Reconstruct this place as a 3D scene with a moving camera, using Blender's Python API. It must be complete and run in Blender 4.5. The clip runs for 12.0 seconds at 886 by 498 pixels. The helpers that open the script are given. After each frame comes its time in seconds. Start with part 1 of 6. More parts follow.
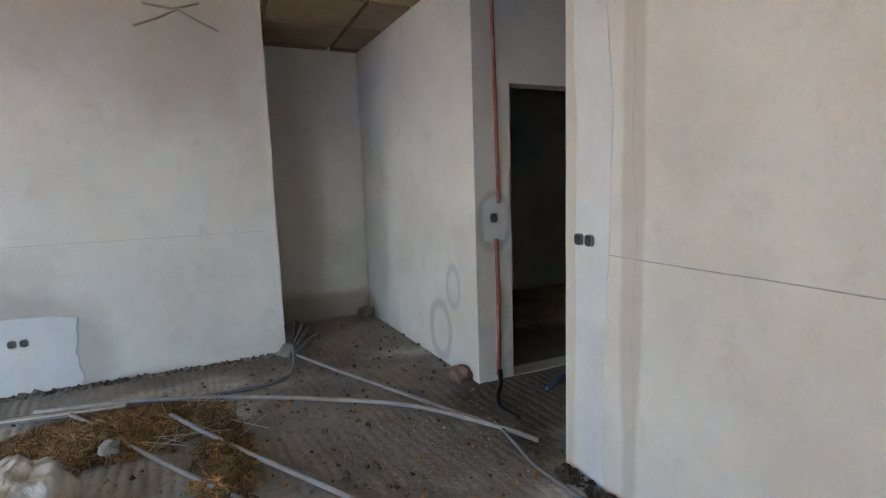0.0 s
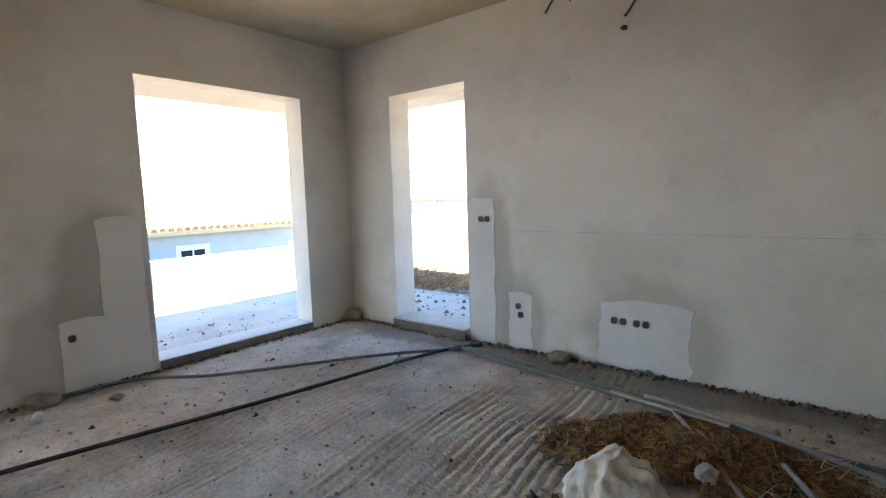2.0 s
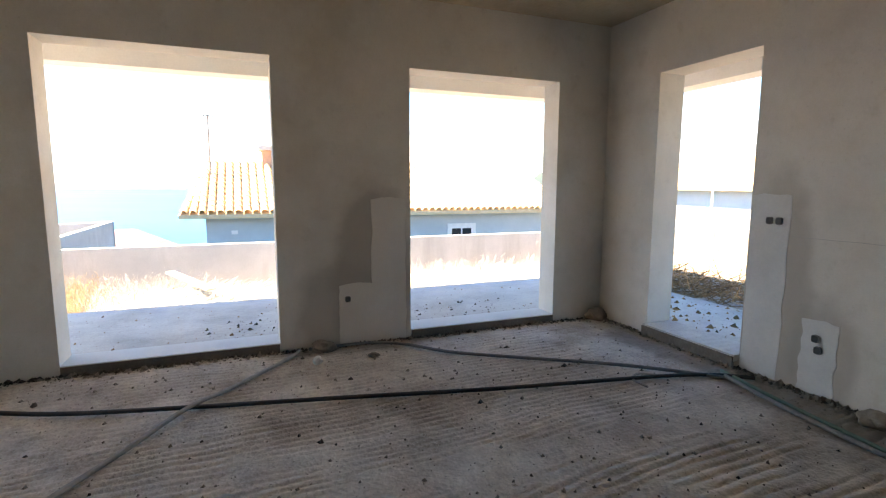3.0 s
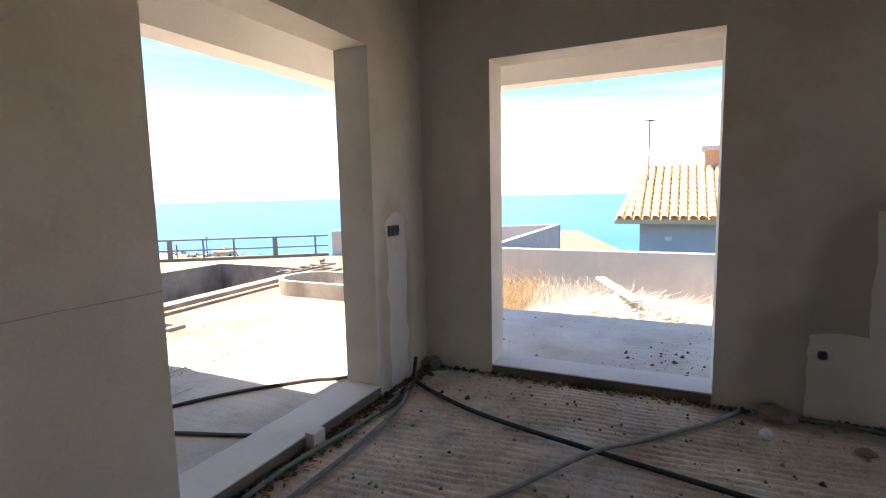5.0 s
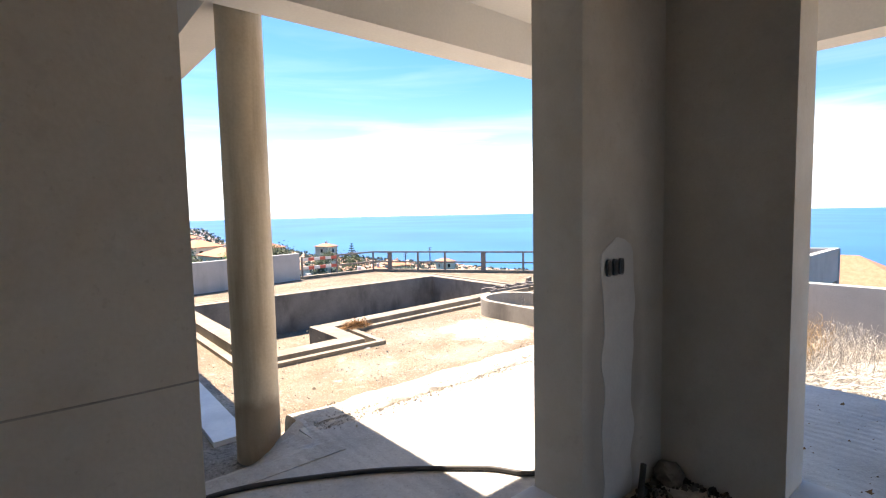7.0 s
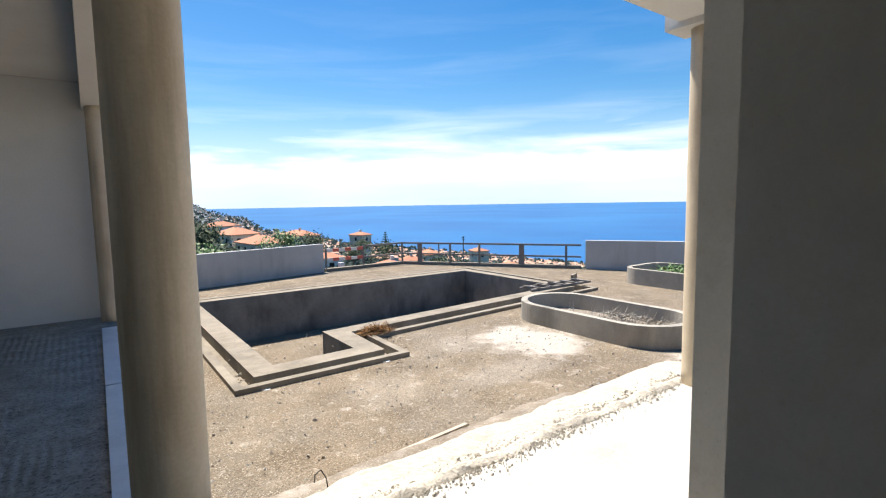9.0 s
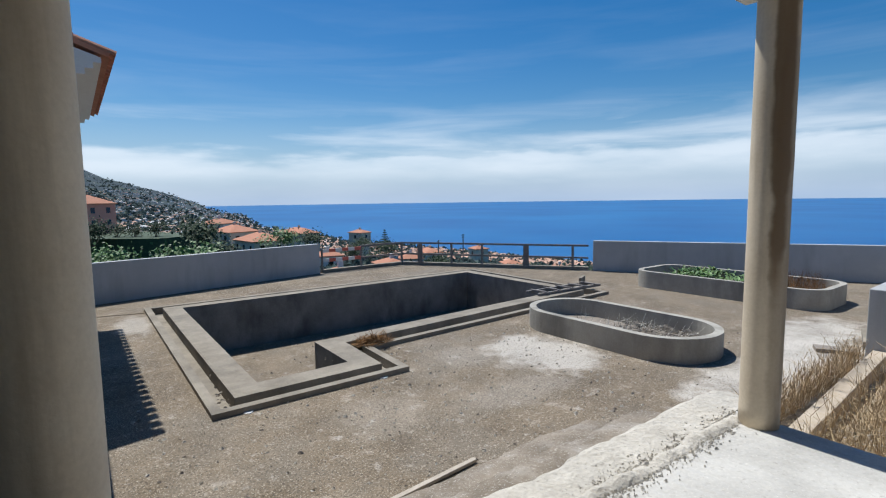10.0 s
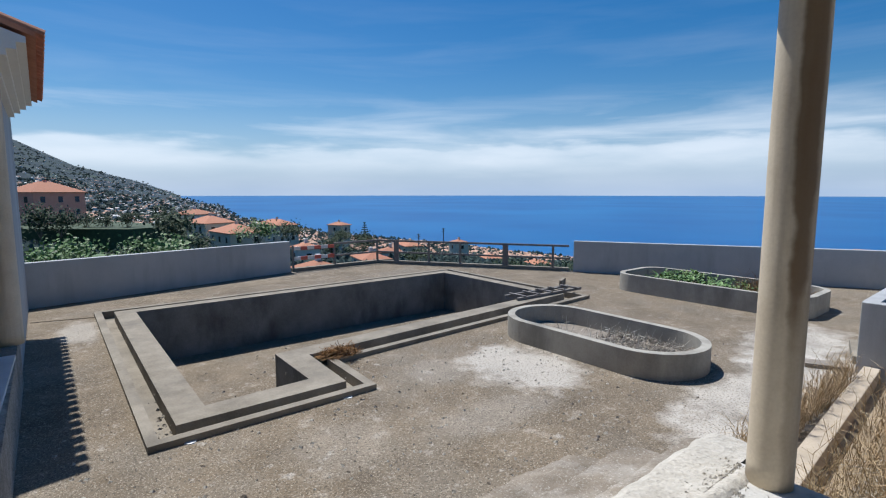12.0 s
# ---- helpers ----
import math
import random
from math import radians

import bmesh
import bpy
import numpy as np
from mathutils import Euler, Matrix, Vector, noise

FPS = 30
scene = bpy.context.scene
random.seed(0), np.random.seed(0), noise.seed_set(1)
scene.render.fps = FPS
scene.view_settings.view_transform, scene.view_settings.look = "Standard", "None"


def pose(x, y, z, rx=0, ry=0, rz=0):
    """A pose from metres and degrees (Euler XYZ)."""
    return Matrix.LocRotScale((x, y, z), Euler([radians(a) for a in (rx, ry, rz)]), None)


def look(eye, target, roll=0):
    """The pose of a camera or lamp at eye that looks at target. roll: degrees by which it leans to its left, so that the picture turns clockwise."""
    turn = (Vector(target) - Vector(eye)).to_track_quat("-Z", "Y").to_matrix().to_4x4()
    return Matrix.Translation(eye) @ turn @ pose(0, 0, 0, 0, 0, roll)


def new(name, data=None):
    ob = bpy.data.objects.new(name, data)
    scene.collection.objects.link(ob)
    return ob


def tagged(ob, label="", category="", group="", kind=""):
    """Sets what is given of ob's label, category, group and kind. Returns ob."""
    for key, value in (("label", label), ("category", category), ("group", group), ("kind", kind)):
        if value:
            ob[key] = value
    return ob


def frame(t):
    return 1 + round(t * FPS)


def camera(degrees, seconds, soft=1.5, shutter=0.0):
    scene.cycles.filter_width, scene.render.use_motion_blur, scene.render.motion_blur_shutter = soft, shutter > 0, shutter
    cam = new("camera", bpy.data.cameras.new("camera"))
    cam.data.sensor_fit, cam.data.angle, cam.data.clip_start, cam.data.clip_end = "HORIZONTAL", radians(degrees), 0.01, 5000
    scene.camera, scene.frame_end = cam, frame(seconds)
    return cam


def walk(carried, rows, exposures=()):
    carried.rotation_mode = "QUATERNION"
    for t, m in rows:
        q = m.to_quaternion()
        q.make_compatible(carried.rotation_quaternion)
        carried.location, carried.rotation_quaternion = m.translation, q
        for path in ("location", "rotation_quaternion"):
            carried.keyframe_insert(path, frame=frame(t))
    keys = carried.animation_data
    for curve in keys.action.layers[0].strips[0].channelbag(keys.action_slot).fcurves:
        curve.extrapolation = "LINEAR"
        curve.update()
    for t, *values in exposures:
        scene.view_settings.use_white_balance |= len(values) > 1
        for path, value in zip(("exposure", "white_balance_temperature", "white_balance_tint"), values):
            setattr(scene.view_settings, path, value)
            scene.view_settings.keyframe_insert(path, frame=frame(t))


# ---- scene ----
cam = camera(83.2, 12.0, soft=1.2)
PATH = [
    (0, (0.156, 0.55, 1.3), (0.98, 2.354, 1.042), -1.9),
    (0.5, (0.107, 0.755, 1.298), (0.483, 2.7, 1.027), -1.9),
    (1, (0.146, 0.879, 1.289), (-0.089, 2.848, 1.032), -1.6),
    (1.5, (0.128, 0.993, 1.257), (-0.711, 2.795, 1.033), -1.6),
    (2, (0.018, 1.092, 1.29), (-1.239, 2.633, 1.077), -1.7),
    (2.5, (-0.052, 1.217, 1.303), (-1.647, 2.401, 1.073), -0.6),
    (3, (-0.111, 1.326, 1.31), (-1.956, 2.056, 1.056), 0.2),
    (3.5, (-0.261, 1.369, 1.331), (-2.223, 1.671, 1.089), -0.1),
    (5.5, (-0.955, 1.292, 1.337), (-2.603, 0.178, 1.122), -1.2),
    (6, (-1.212, 1.146, 1.33), (-2.729, -0.143, 1.135), -0.9),
    (6.5, (-1.466, 0.969, 1.349), (-2.849, -0.466, 1.187), -0.9),
    (7, (-1.694, 0.727, 1.347), (-2.985, -0.793, 1.197), -1.2),
    (7.5, (-1.893, 0.499, 1.351), (-3.132, -1.064, 1.2), -1.1),
    (9.5, (-2.747, -0.616, 1.311), (-3.928, -2.218, 1.114), -0.9),
    (10, (-2.893, -0.867, 1.337), (-4.077, -2.466, 1.137), -0.8),
    (10.5, (-3.004, -1.033, 1.389), (-4.202, -2.619, 1.162), -0.7),
    (11, (-3.154, -1.133, 1.405), (-4.367, -2.705, 1.166), -0.6),
    (11.5, (-3.229, -1.18, 1.428), (-4.46, -2.74, 1.195), -0.2),
    (12, (-3.28, -1.217, 1.45), (-4.524, -2.766, 1.222), -0.0),
]
EXPOSURES = [(0, 4.47, 7000, 14), (0.5, 4.84, 7350, 16), (1.0, 4.75, 7550, 16), (1.5, 4.04, 7600, 13), (2.0, 3.78, 7700, 14), (2.5, 3.37, 8000, 16), (3.5, 2.95, 8500, 19), (5.5, 2.24, 8000, 20), (6.5, 1.95, 7700, 20), (7.5, 1.60, 7200, 17), (9.5, 0.50, 6300, 9), (10.0, 0.06, 5900, 8), (10.5, -0.12, 5600, 8), (12, 0.06, 5850, 9)]
walk(cam, [(t, look(eye, target, roll)) for t, eye, target, roll in PATH], EXPOSURES)

# ---- world, sun ----
SUN_EL = 63.0
world = bpy.data.worlds.new("world")
scene.world = world
world.use_nodes = True
wn, wl = world.node_tree.nodes, world.node_tree.links
wn.clear()
w_out = wn.new("ShaderNodeOutputWorld")
w_bg = wn.new("ShaderNodeBackground")
w_sky = wn.new("ShaderNodeTexSky")
w_sky.sky_type = "NISHITA"
w_sky.sun_disc = False
w_sky.sun_elevation = radians(SUN_EL)
w_sky.sun_rotation = radians(180)
w_sky.altitude = 200
w_sky.dust_density = 0.6
w_sky.ozone_density = 1.4
w_bg.inputs["Strength"].default_value = 0.08
# thin cloud bank low over the sea
w_tc = wn.new("ShaderNodeTexCoord")
w_sep = wn.new("ShaderNodeSeparateXYZ")
wl.new(w_tc.outputs["Generated"], w_sep.inputs[0])
w_map = wn.new("ShaderNodeMapping")
w_map.inputs["Scale"].default_value = (2.2, 2.2, 22.0)
wl.new(w_tc.outputs["Generated"], w_map.inputs["Vector"])
w_noise = wn.new("ShaderNodeTexNoise")
w_noise.inputs["Scale"].default_value = 1.0
w_noise.inputs["Detail"].default_value = 7.0
w_noise.inputs["Roughness"].default_value = 0.55
w_noise.inputs["Distortion"].default_value = 0.4
wl.new(w_map.outputs[0], w_noise.inputs["Vector"])
w_band = wn.new("ShaderNodeValToRGB")
w_band.color_ramp.elements[0].position = 0.0
w_band.color_ramp.elements[0].color = (0.1, 0.1, 0.1, 1)
w_band.color_ramp.elements[1].position = 0.40
w_band.color_ramp.elements[1].color = (0.0, 0.0, 0.0, 1)
for pos, v in ((0.07, 0.35), (0.105, 0.5), (0.14, 0.34), (0.18, 0.07), (0.27, 0.05)):
    e = w_band.color_ramp.elements.new(pos)
    e.color = (v, v, v, 1)
wl.new(w_sep.outputs["Z"], w_band.inputs["Fac"])
w_thr = wn.new("ShaderNodeMapRange")
w_thr.inputs["From Min"].default_value = 0.46
w_thr.inputs["From Max"].default_value = 0.70
wl.new(w_noise.outputs["Fac"], w_thr.inputs["Value"])
w_wisp = wn.new("ShaderNodeMath")
w_wisp.operation = "MULTIPLY"
wl.new(w_thr.outputs[0], w_wisp.inputs[0])
wl.new(w_band.outputs["Color"], w_wisp.inputs[1])
# the bank itself: a puffed upper edge that rises and falls along the horizon
w_map2 = wn.new("ShaderNodeMapping")
w_map2.inputs["Scale"].default_value = (3.0, 3.0, 16.0)
w_map2.inputs["Location"].default_value = (0.6, 1.9, 0.0)
wl.new(w_tc.outputs["Generated"], w_map2.inputs["Vector"])
w_puff = wn.new("ShaderNodeTexNoise")
w_puff.inputs["Scale"].default_value = 1.0
w_puff.inputs["Detail"].default_value = 8.0
w_puff.inputs["Roughness"].default_value = 0.52
wl.new(w_map2.outputs[0], w_puff.inputs["Vector"])
w_edge = wn.new("ShaderNodeMath")
w_edge.operation = "MULTIPLY_ADD"
wl.new(w_puff.outputs["Fac"], w_edge.inputs[0])
w_edge.inputs[1].default_value = -0.15
wl.new(w_sep.outputs["Z"], w_edge.inputs[2])
w_top = wn.new("ShaderNodeMapRange")
w_top.interpolation_type = "SMOOTHSTEP"
w_top.inputs["From Min"].default_value = 0.0
w_top.inputs["From Max"].default_value = 0.026
w_top.inputs["To Min"].default_value = 1.0
w_top.inputs["To Max"].default_value = 0.0
wl.new(w_edge.outputs[0], w_top.inputs["Value"])
w_base = wn.new("ShaderNodeMapRange")
w_base.interpolation_type = "SMOOTHSTEP"
w_base.inputs["From Min"].default_value = 0.028
w_base.inputs["From Max"].default_value = 0.062
w_base.inputs["To Min"].default_value = 0.18
w_base.inputs["To Max"].default_value = 0.52
wl.new(w_sep.outputs["Z"], w_base.inputs["Value"])
w_bank = wn.new("ShaderNodeMath")
w_bank.operation = "MULTIPLY"
w_body = wn.new("ShaderNodeMapRange")
w_body.inputs["From Min"].default_value = 0.38
w_body.inputs["From Max"].default_value = 0.62
w_body.inputs["To Min"].default_value = 0.62
w_body.inputs["To Max"].default_value = 1.2
wl.new(w_puff.outputs["Fac"], w_body.inputs["Value"])
w_fill = wn.new("ShaderNodeMath")
w_fill.operation = "MULTIPLY"
wl.new(w_base.outputs[0], w_fill.inputs[0])
wl.new(w_body.outputs[0], w_fill.inputs[1])
wl.new(w_top.outputs[0], w_bank.inputs[0])
wl.new(w_fill.outputs[0], w_bank.inputs[1])
w_mul = wn.new("ShaderNodeMath")
w_mul.operation = "MAXIMUM"
wl.new(w_wisp.outputs[0], w_mul.inputs[0])
wl.new(w_bank.outputs[0], w_mul.inputs[1])
w_mix = wn.new("ShaderNodeMix")
w_mix.data_type = "RGBA"
wl.new(w_mul.outputs[0], w_mix.inputs["Factor"])
w_sat = wn.new("ShaderNodeHueSaturation")
w_sat.inputs["Saturation"].default_value = 1.5
wl.new(w_sky.outputs[0], w_sat.inputs["Color"])
w_haze = wn.new("ShaderNodeMapRange")
w_haze.inputs["From Min"].default_value = 0.0
w_haze.inputs["From Max"].default_value = 0.17
w_haze.inputs["To Min"].default_value = 0.85
w_haze.inputs["To Max"].default_value = 0.0
wl.new(w_sep.outputs["Z"], w_haze.inputs["Value"])
w_low = wn.new("ShaderNodeMix")
w_low.data_type = "RGBA"
wl.new(w_haze.outputs[0], w_low.inputs["Factor"])
wl.new(w_sat.outputs[0], w_low.inputs["A"])
w_low.inputs["B"].default_value = (4.6, 6.2, 8.6, 1)
wl.new(w_low.outputs["Result"], w_mix.inputs["A"])
w_mix.inputs["B"].default_value = (12.0, 12.0, 12.0, 1)
wl.new(w_mix.outputs["Result"], w_bg.inputs["Color"])
wl.new(w_bg.outputs[0], w_out.inputs[0])

sun = new("sun", bpy.data.lights.new("sun", "SUN"))
sun.data.energy = 5.0
sun.data.angle = radians(0.53)
sun.data.color = (1.0, 0.935, 0.84)
sun.matrix_world = look((0, -20 * math.cos(radians(SUN_EL)), 20 * math.sin(radians(SUN_EL))), (0, 0, 0))


# ---- materials ----
def rough_material(name, dark, light, scale=3.0, roughness=0.9, bump=0.3, fine=60.0, stain=None, stain_scale=0.8, stain_amount=0.4, wave=None, metallic=0.0, objrand=0.0, coords="Object", island=0.0, streak=None):
    """Two scales of noise between two colours, optional stains, optional ridges, fine bump."""
    m = bpy.data.materials.new(name)
    m.use_nodes = True
    n, l = m.node_tree.nodes, m.node_tree.links
    bsdf = n["Principled BSDF"]
    bsdf.inputs["Roughness"].default_value = roughness
    bsdf.inputs["Metallic"].default_value = metallic
    geo = n.new("ShaderNodeNewGeometry")
    tc = n.new("ShaderNodeTexCoord")
    vec = geo.outputs["Position"] if coords == "World" else tc.outputs["Object"]
    big = n.new("ShaderNodeTexNoise")
    big.inputs["Scale"].default_value = scale
    big.inputs["Detail"].default_value = 8
    big.inputs["Roughness"].default_value = 0.65
    small = n.new("ShaderNodeTexNoise")
    small.inputs["Scale"].default_value = fine
    small.inputs["Detail"].default_value = 4
    l.new(vec, big.inputs["Vector"])
    l.new(vec, small.inputs["Vector"])
    add = n.new("ShaderNodeMath")
    add.operation = "MULTIPLY_ADD"
    l.new(small.outputs["Fac"], add.inputs[0])
    add.inputs[1].default_value = 0.35
    l.new(big.outputs["Fac"], add.inputs[2])
    rng = n.new("ShaderNodeMapRange")
    rng.inputs["From Min"].default_value = 0.42
    rng.inputs["From Max"].default_value = 0.92
    l.new(add.outputs[0], rng.inputs["Value"])
    mix = n.new("ShaderNodeMix")
    mix.data_type = "RGBA"
    mix.inputs["A"].default_value = (*dark, 1)
    mix.inputs["B"].default_value = (*light, 1)
    l.new(rng.outputs[0], mix.inputs["Factor"])
    colour = mix.outputs["Result"]
    if stain:
        st = n.new("ShaderNodeTexNoise")
        st.inputs["Scale"].default_value = stain_scale
        st.inputs["Detail"].default_value = 6
        st.inputs["Roughness"].default_value = 0.6
        if streak:
            sm = n.new("ShaderNodeMapping")
            sm.inputs["Scale"].default_value = streak
            l.new(vec, sm.inputs["Vector"])
            l.new(sm.outputs[0], st.inputs["Vector"])
        else:
            l.new(vec, st.inputs["Vector"])
        sr = n.new("ShaderNodeMapRange")
        sr.inputs["From Min"].default_value = 0.5
        sr.inputs["From Max"].default_value = 0.72
        sr.inputs["To Max"].default_value = stain_amount
        l.new(st.outputs["Fac"], sr.inputs["Value"])
        m2 = n.new("ShaderNodeMix")
        m2.data_type = "RGBA"
        l.new(sr.outputs[0], m2.inputs["Factor"])
        l.new(colour, m2.inputs["A"])
        m2.inputs["B"].default_value = (*stain, 1)
        colour = m2.outputs["Result"]
    if objrand:
        oi = n.new("ShaderNodeObjectInfo")
        hv = n.new("ShaderNodeHueSaturation")
        r2 = n.new("ShaderNodeMapRange")
        r2.inputs["To Min"].default_value = 1 - objrand
        r2.inputs["To Max"].default_value = 1 + objrand
        l.new(oi.outputs["Random"], r2.inputs["Value"])
        l.new(r2.outputs[0], hv.inputs["Value"])
        l.new(colour, hv.inputs["Color"])
        colour = hv.outputs["Color"]
    if island:
        gi = n.new("ShaderNodeNewGeometry")
        hi = n.new("ShaderNodeHueSaturation")
        ri = n.new("ShaderNodeMapRange")
        ri.inputs["To Min"].default_value = 1 - island
        ri.inputs["To Max"].default_value = 1 + island
        l.new(gi.outputs["Random Per Island"], ri.inputs["Value"])
        l.new(ri.outputs[0], hi.inputs["Value"])
        l.new(colour, hi.inputs["Color"])
        colour = hi.outputs["Color"]
    l.new(colour, bsdf.inputs["Base Color"])
    height = add.outputs[0]
    if wave:
        wv = n.new("ShaderNodeTexWave")
        wv.bands_direction = wave[0]
        wv.inputs["Scale"].default_value = wave[1]
        wv.inputs["Distortion"].default_value = 2.5
        wv.inputs["Detail"].default_value = 2.0
        l.new(vec, wv.inputs["Vector"])
        gate = n.new("ShaderNodeTexNoise")
        gate.inputs["Scale"].default_value = 0.7
        l.new(vec, gate.inputs["Vector"])
        gr = n.new("ShaderNodeMapRange")
        gr.inputs["From Min"].default_value = 0.42
        gr.inputs["From Max"].default_value = 0.6
        l.new(gate.outputs["Fac"], gr.inputs["Value"])
        wm = n.new("ShaderNodeMath")
        wm.operation = "MULTIPLY"
        l.new(wv.outputs["Fac"], wm.inputs[0])
        l.new(gr.outputs[0], wm.inputs[1])
        wa = n.new("ShaderNodeMath")
        wa.operation = "MULTIPLY_ADD"
        l.new(wm.outputs[0], wa.inputs[0])
        wa.inputs[1].default_value = wave[2]
        l.new(add.outputs[0], wa.inputs[2])
        height = wa.outputs[0]
    bp = n.new("ShaderNodeBump")
    bp.inputs["Strength"].default_value = bump
    bp.inputs["Distance"].default_value = 0.02
    l.new(height, bp.inputs["Height"])
    l.new(bp.outputs[0], bsdf.inputs["Normal"])
    return m


PLASTER = rough_material("wall_plaster", (0.60, 0.57, 0.51), (0.74, 0.71, 0.65), 1.6, 0.85, 0.10, 90, (0.47, 0.425, 0.345), 0.7, 0.55, coords="World")
FILLER = rough_material("skim_filler", (0.56, 0.565, 0.555), (0.69, 0.69, 0.67), 4, 0.8, 0.06, 60, coords="World")
PATCH = rough_material("patch_plaster", (0.58, 0.55, 0.49), (0.72, 0.69, 0.63), 1.6, 0.85, 0.08, 90, (0.50, 0.46, 0.385), 0.9, 0.4, coords="World")
SMEAR = rough_material("wet_smear", (0.34, 0.33, 0.31), (0.50, 0.48, 0.45), 7, 0.85, 0.08, 60, coords="World")
CEIL = rough_material("formed_concrete", (0.42, 0.33, 0.21), (0.60, 0.50, 0.35), 1.5, 0.85, 0.15, 40, (0.28, 0.20, 0.11), 1.2, 0.6, coords="World")
PLY = rough_material("formwork_ply", (0.20, 0.14, 0.08), (0.36, 0.27, 0.16), 2.5, 0.8, 0.15, 50, (0.12, 0.085, 0.05), 1.5, 0.6, coords="World")
SCREED = rough_material("screed_floor", (0.32, 0.275, 0.23), (0.76, 0.70, 0.615), 2.6, 0.95, 0.9, 45, (0.18, 0.147, 0.115), 1.5, 0.75, coords="World")
PORCH = rough_material("porch_slab", (0.40, 0.385, 0.355), (0.62, 0.60, 0.555), 2.0, 0.92, 0.45, 50, (0.22, 0.2, 0.17), 1.3, 0.5, wave=("X", 4.0, 0.4), coords="World")
MORTAR = rough_material("rough_mortar", (0.39, 0.355, 0.30), (0.62, 0.58, 0.51), 5.0, 0.95, 1.0, 40, (0.35, 0.33, 0.29), 2.2, 0.5, coords="World")
DECK = rough_material("weathered_deck", (0.082, 0.059, 0.035), (0.26, 0.202, 0.136), 1.3, 0.95, 1.0, 38, (0.43, 0.385, 0.32), 0.8, 0.45, coords="World")


def flecks(m, kinds):
    """Scattered flecks: noise size, lower and upper threshold, strength, colour."""
    n, l = m.node_tree.nodes, m.node_tree.links
    b = n["Principled BSDF"]
    base = b.inputs["Base Color"].links[0].from_socket
    geo = n.new("ShaderNodeNewGeometry")
    for size, low, high, amount, tint in kinds:
        fl = n.new("ShaderNodeTexNoise")
        fl.inputs["Scale"].default_value = size
        fl.inputs["Detail"].default_value = 6
        fl.inputs["Roughness"].default_value = 0.7
        l.new(geo.outputs["Position"], fl.inputs["Vector"])
        fr = n.new("ShaderNodeMapRange")
        fr.inputs["From Min"].default_value = low
        fr.inputs["From Max"].default_value = high
        fr.inputs["To Max"].default_value = amount
        l.new(fl.outputs["Fac"], fr.inputs["Value"])
        mx = n.new("ShaderNodeMix")
        mx.data_type = "RGBA"
        l.new(fr.outputs[0], mx.inputs["Factor"])
        l.new(base, mx.inputs["A"])
        mx.inputs["B"].default_value = (*tint, 1)
        base = mx.outputs["Result"]
    l.new(base, b.inputs["Base Color"])


def residue(m, spots, colour):
    """Pale dried residue with ragged edges round the given places: x, y, half sizes."""
    n, l = m.node_tree.nodes, m.node_tree.links
    b = n["Principled BSDF"]
    base = b.inputs["Base Color"].links[0].from_socket
    geo = n.new("ShaderNodeNewGeometry")
    wob = n.new("ShaderNodeTexNoise")
    wob.inputs["Scale"].default_value = 1.6
    wob.inputs["Detail"].default_value = 9
    wob.inputs["Roughness"].default_value = 0.7
    l.new(geo.outputs["Position"], wob.inputs["Vector"])
    for x, y, rx, ry, amount in spots:
        mp = n.new("ShaderNodeMapping")
        mp.vector_type = "TEXTURE"
        mp.inputs["Location"].default_value = (x, y, -0.75)
        mp.inputs["Scale"].default_value = (rx, ry, 5.0)
        l.new(geo.outputs["Position"], mp.inputs["Vector"])
        ln = n.new("ShaderNodeVectorMath")
        ln.operation = "LENGTH"
        l.new(mp.outputs[0], ln.inputs[0])
        ad = n.new("ShaderNodeMath")
        ad.operation = "MULTIPLY_ADD"
        l.new(wob.outputs["Fac"], ad.inputs[0])
        ad.inputs[1].default_value = 2.2
        l.new(ln.outputs["Value"], ad.inputs[2])
        mr = n.new("ShaderNodeMapRange")
        mr.inputs["From Min"].default_value = 1.75
        mr.inputs["From Max"].default_value = 2.2
        mr.inputs["To Min"].default_value = amount
        mr.inputs["To Max"].default_value = 0.0
        l.new(ad.outputs[0], mr.inputs["Value"])
        mx = n.new("ShaderNodeMix")
        mx.data_type = "RGBA"
        l.new(mr.outputs[0], mx.inputs["Factor"])
        l.new(base, mx.inputs["A"])
        mx.inputs["B"].default_value = (*colour, 1)
        base = mx.outputs["Result"]
    l.new(base, b.inputs["Base Color"])
    flecks(m, ((0.8, 0.50, 0.68, 0.5, (0.062, 0.047, 0.03)), (2.6, 0.60, 0.74, 0.5, colour), (7.0, 0.60, 0.70, 0.6, colour), (26.0, 0.57, 0.66, 0.45, (0.50, 0.44, 0.35)), (75.0, 0.55, 0.61, 0.75, (0.50, 0.44, 0.35)), (48.0, 0.53, 0.60, 0.8, (0.05, 0.042, 0.03))))


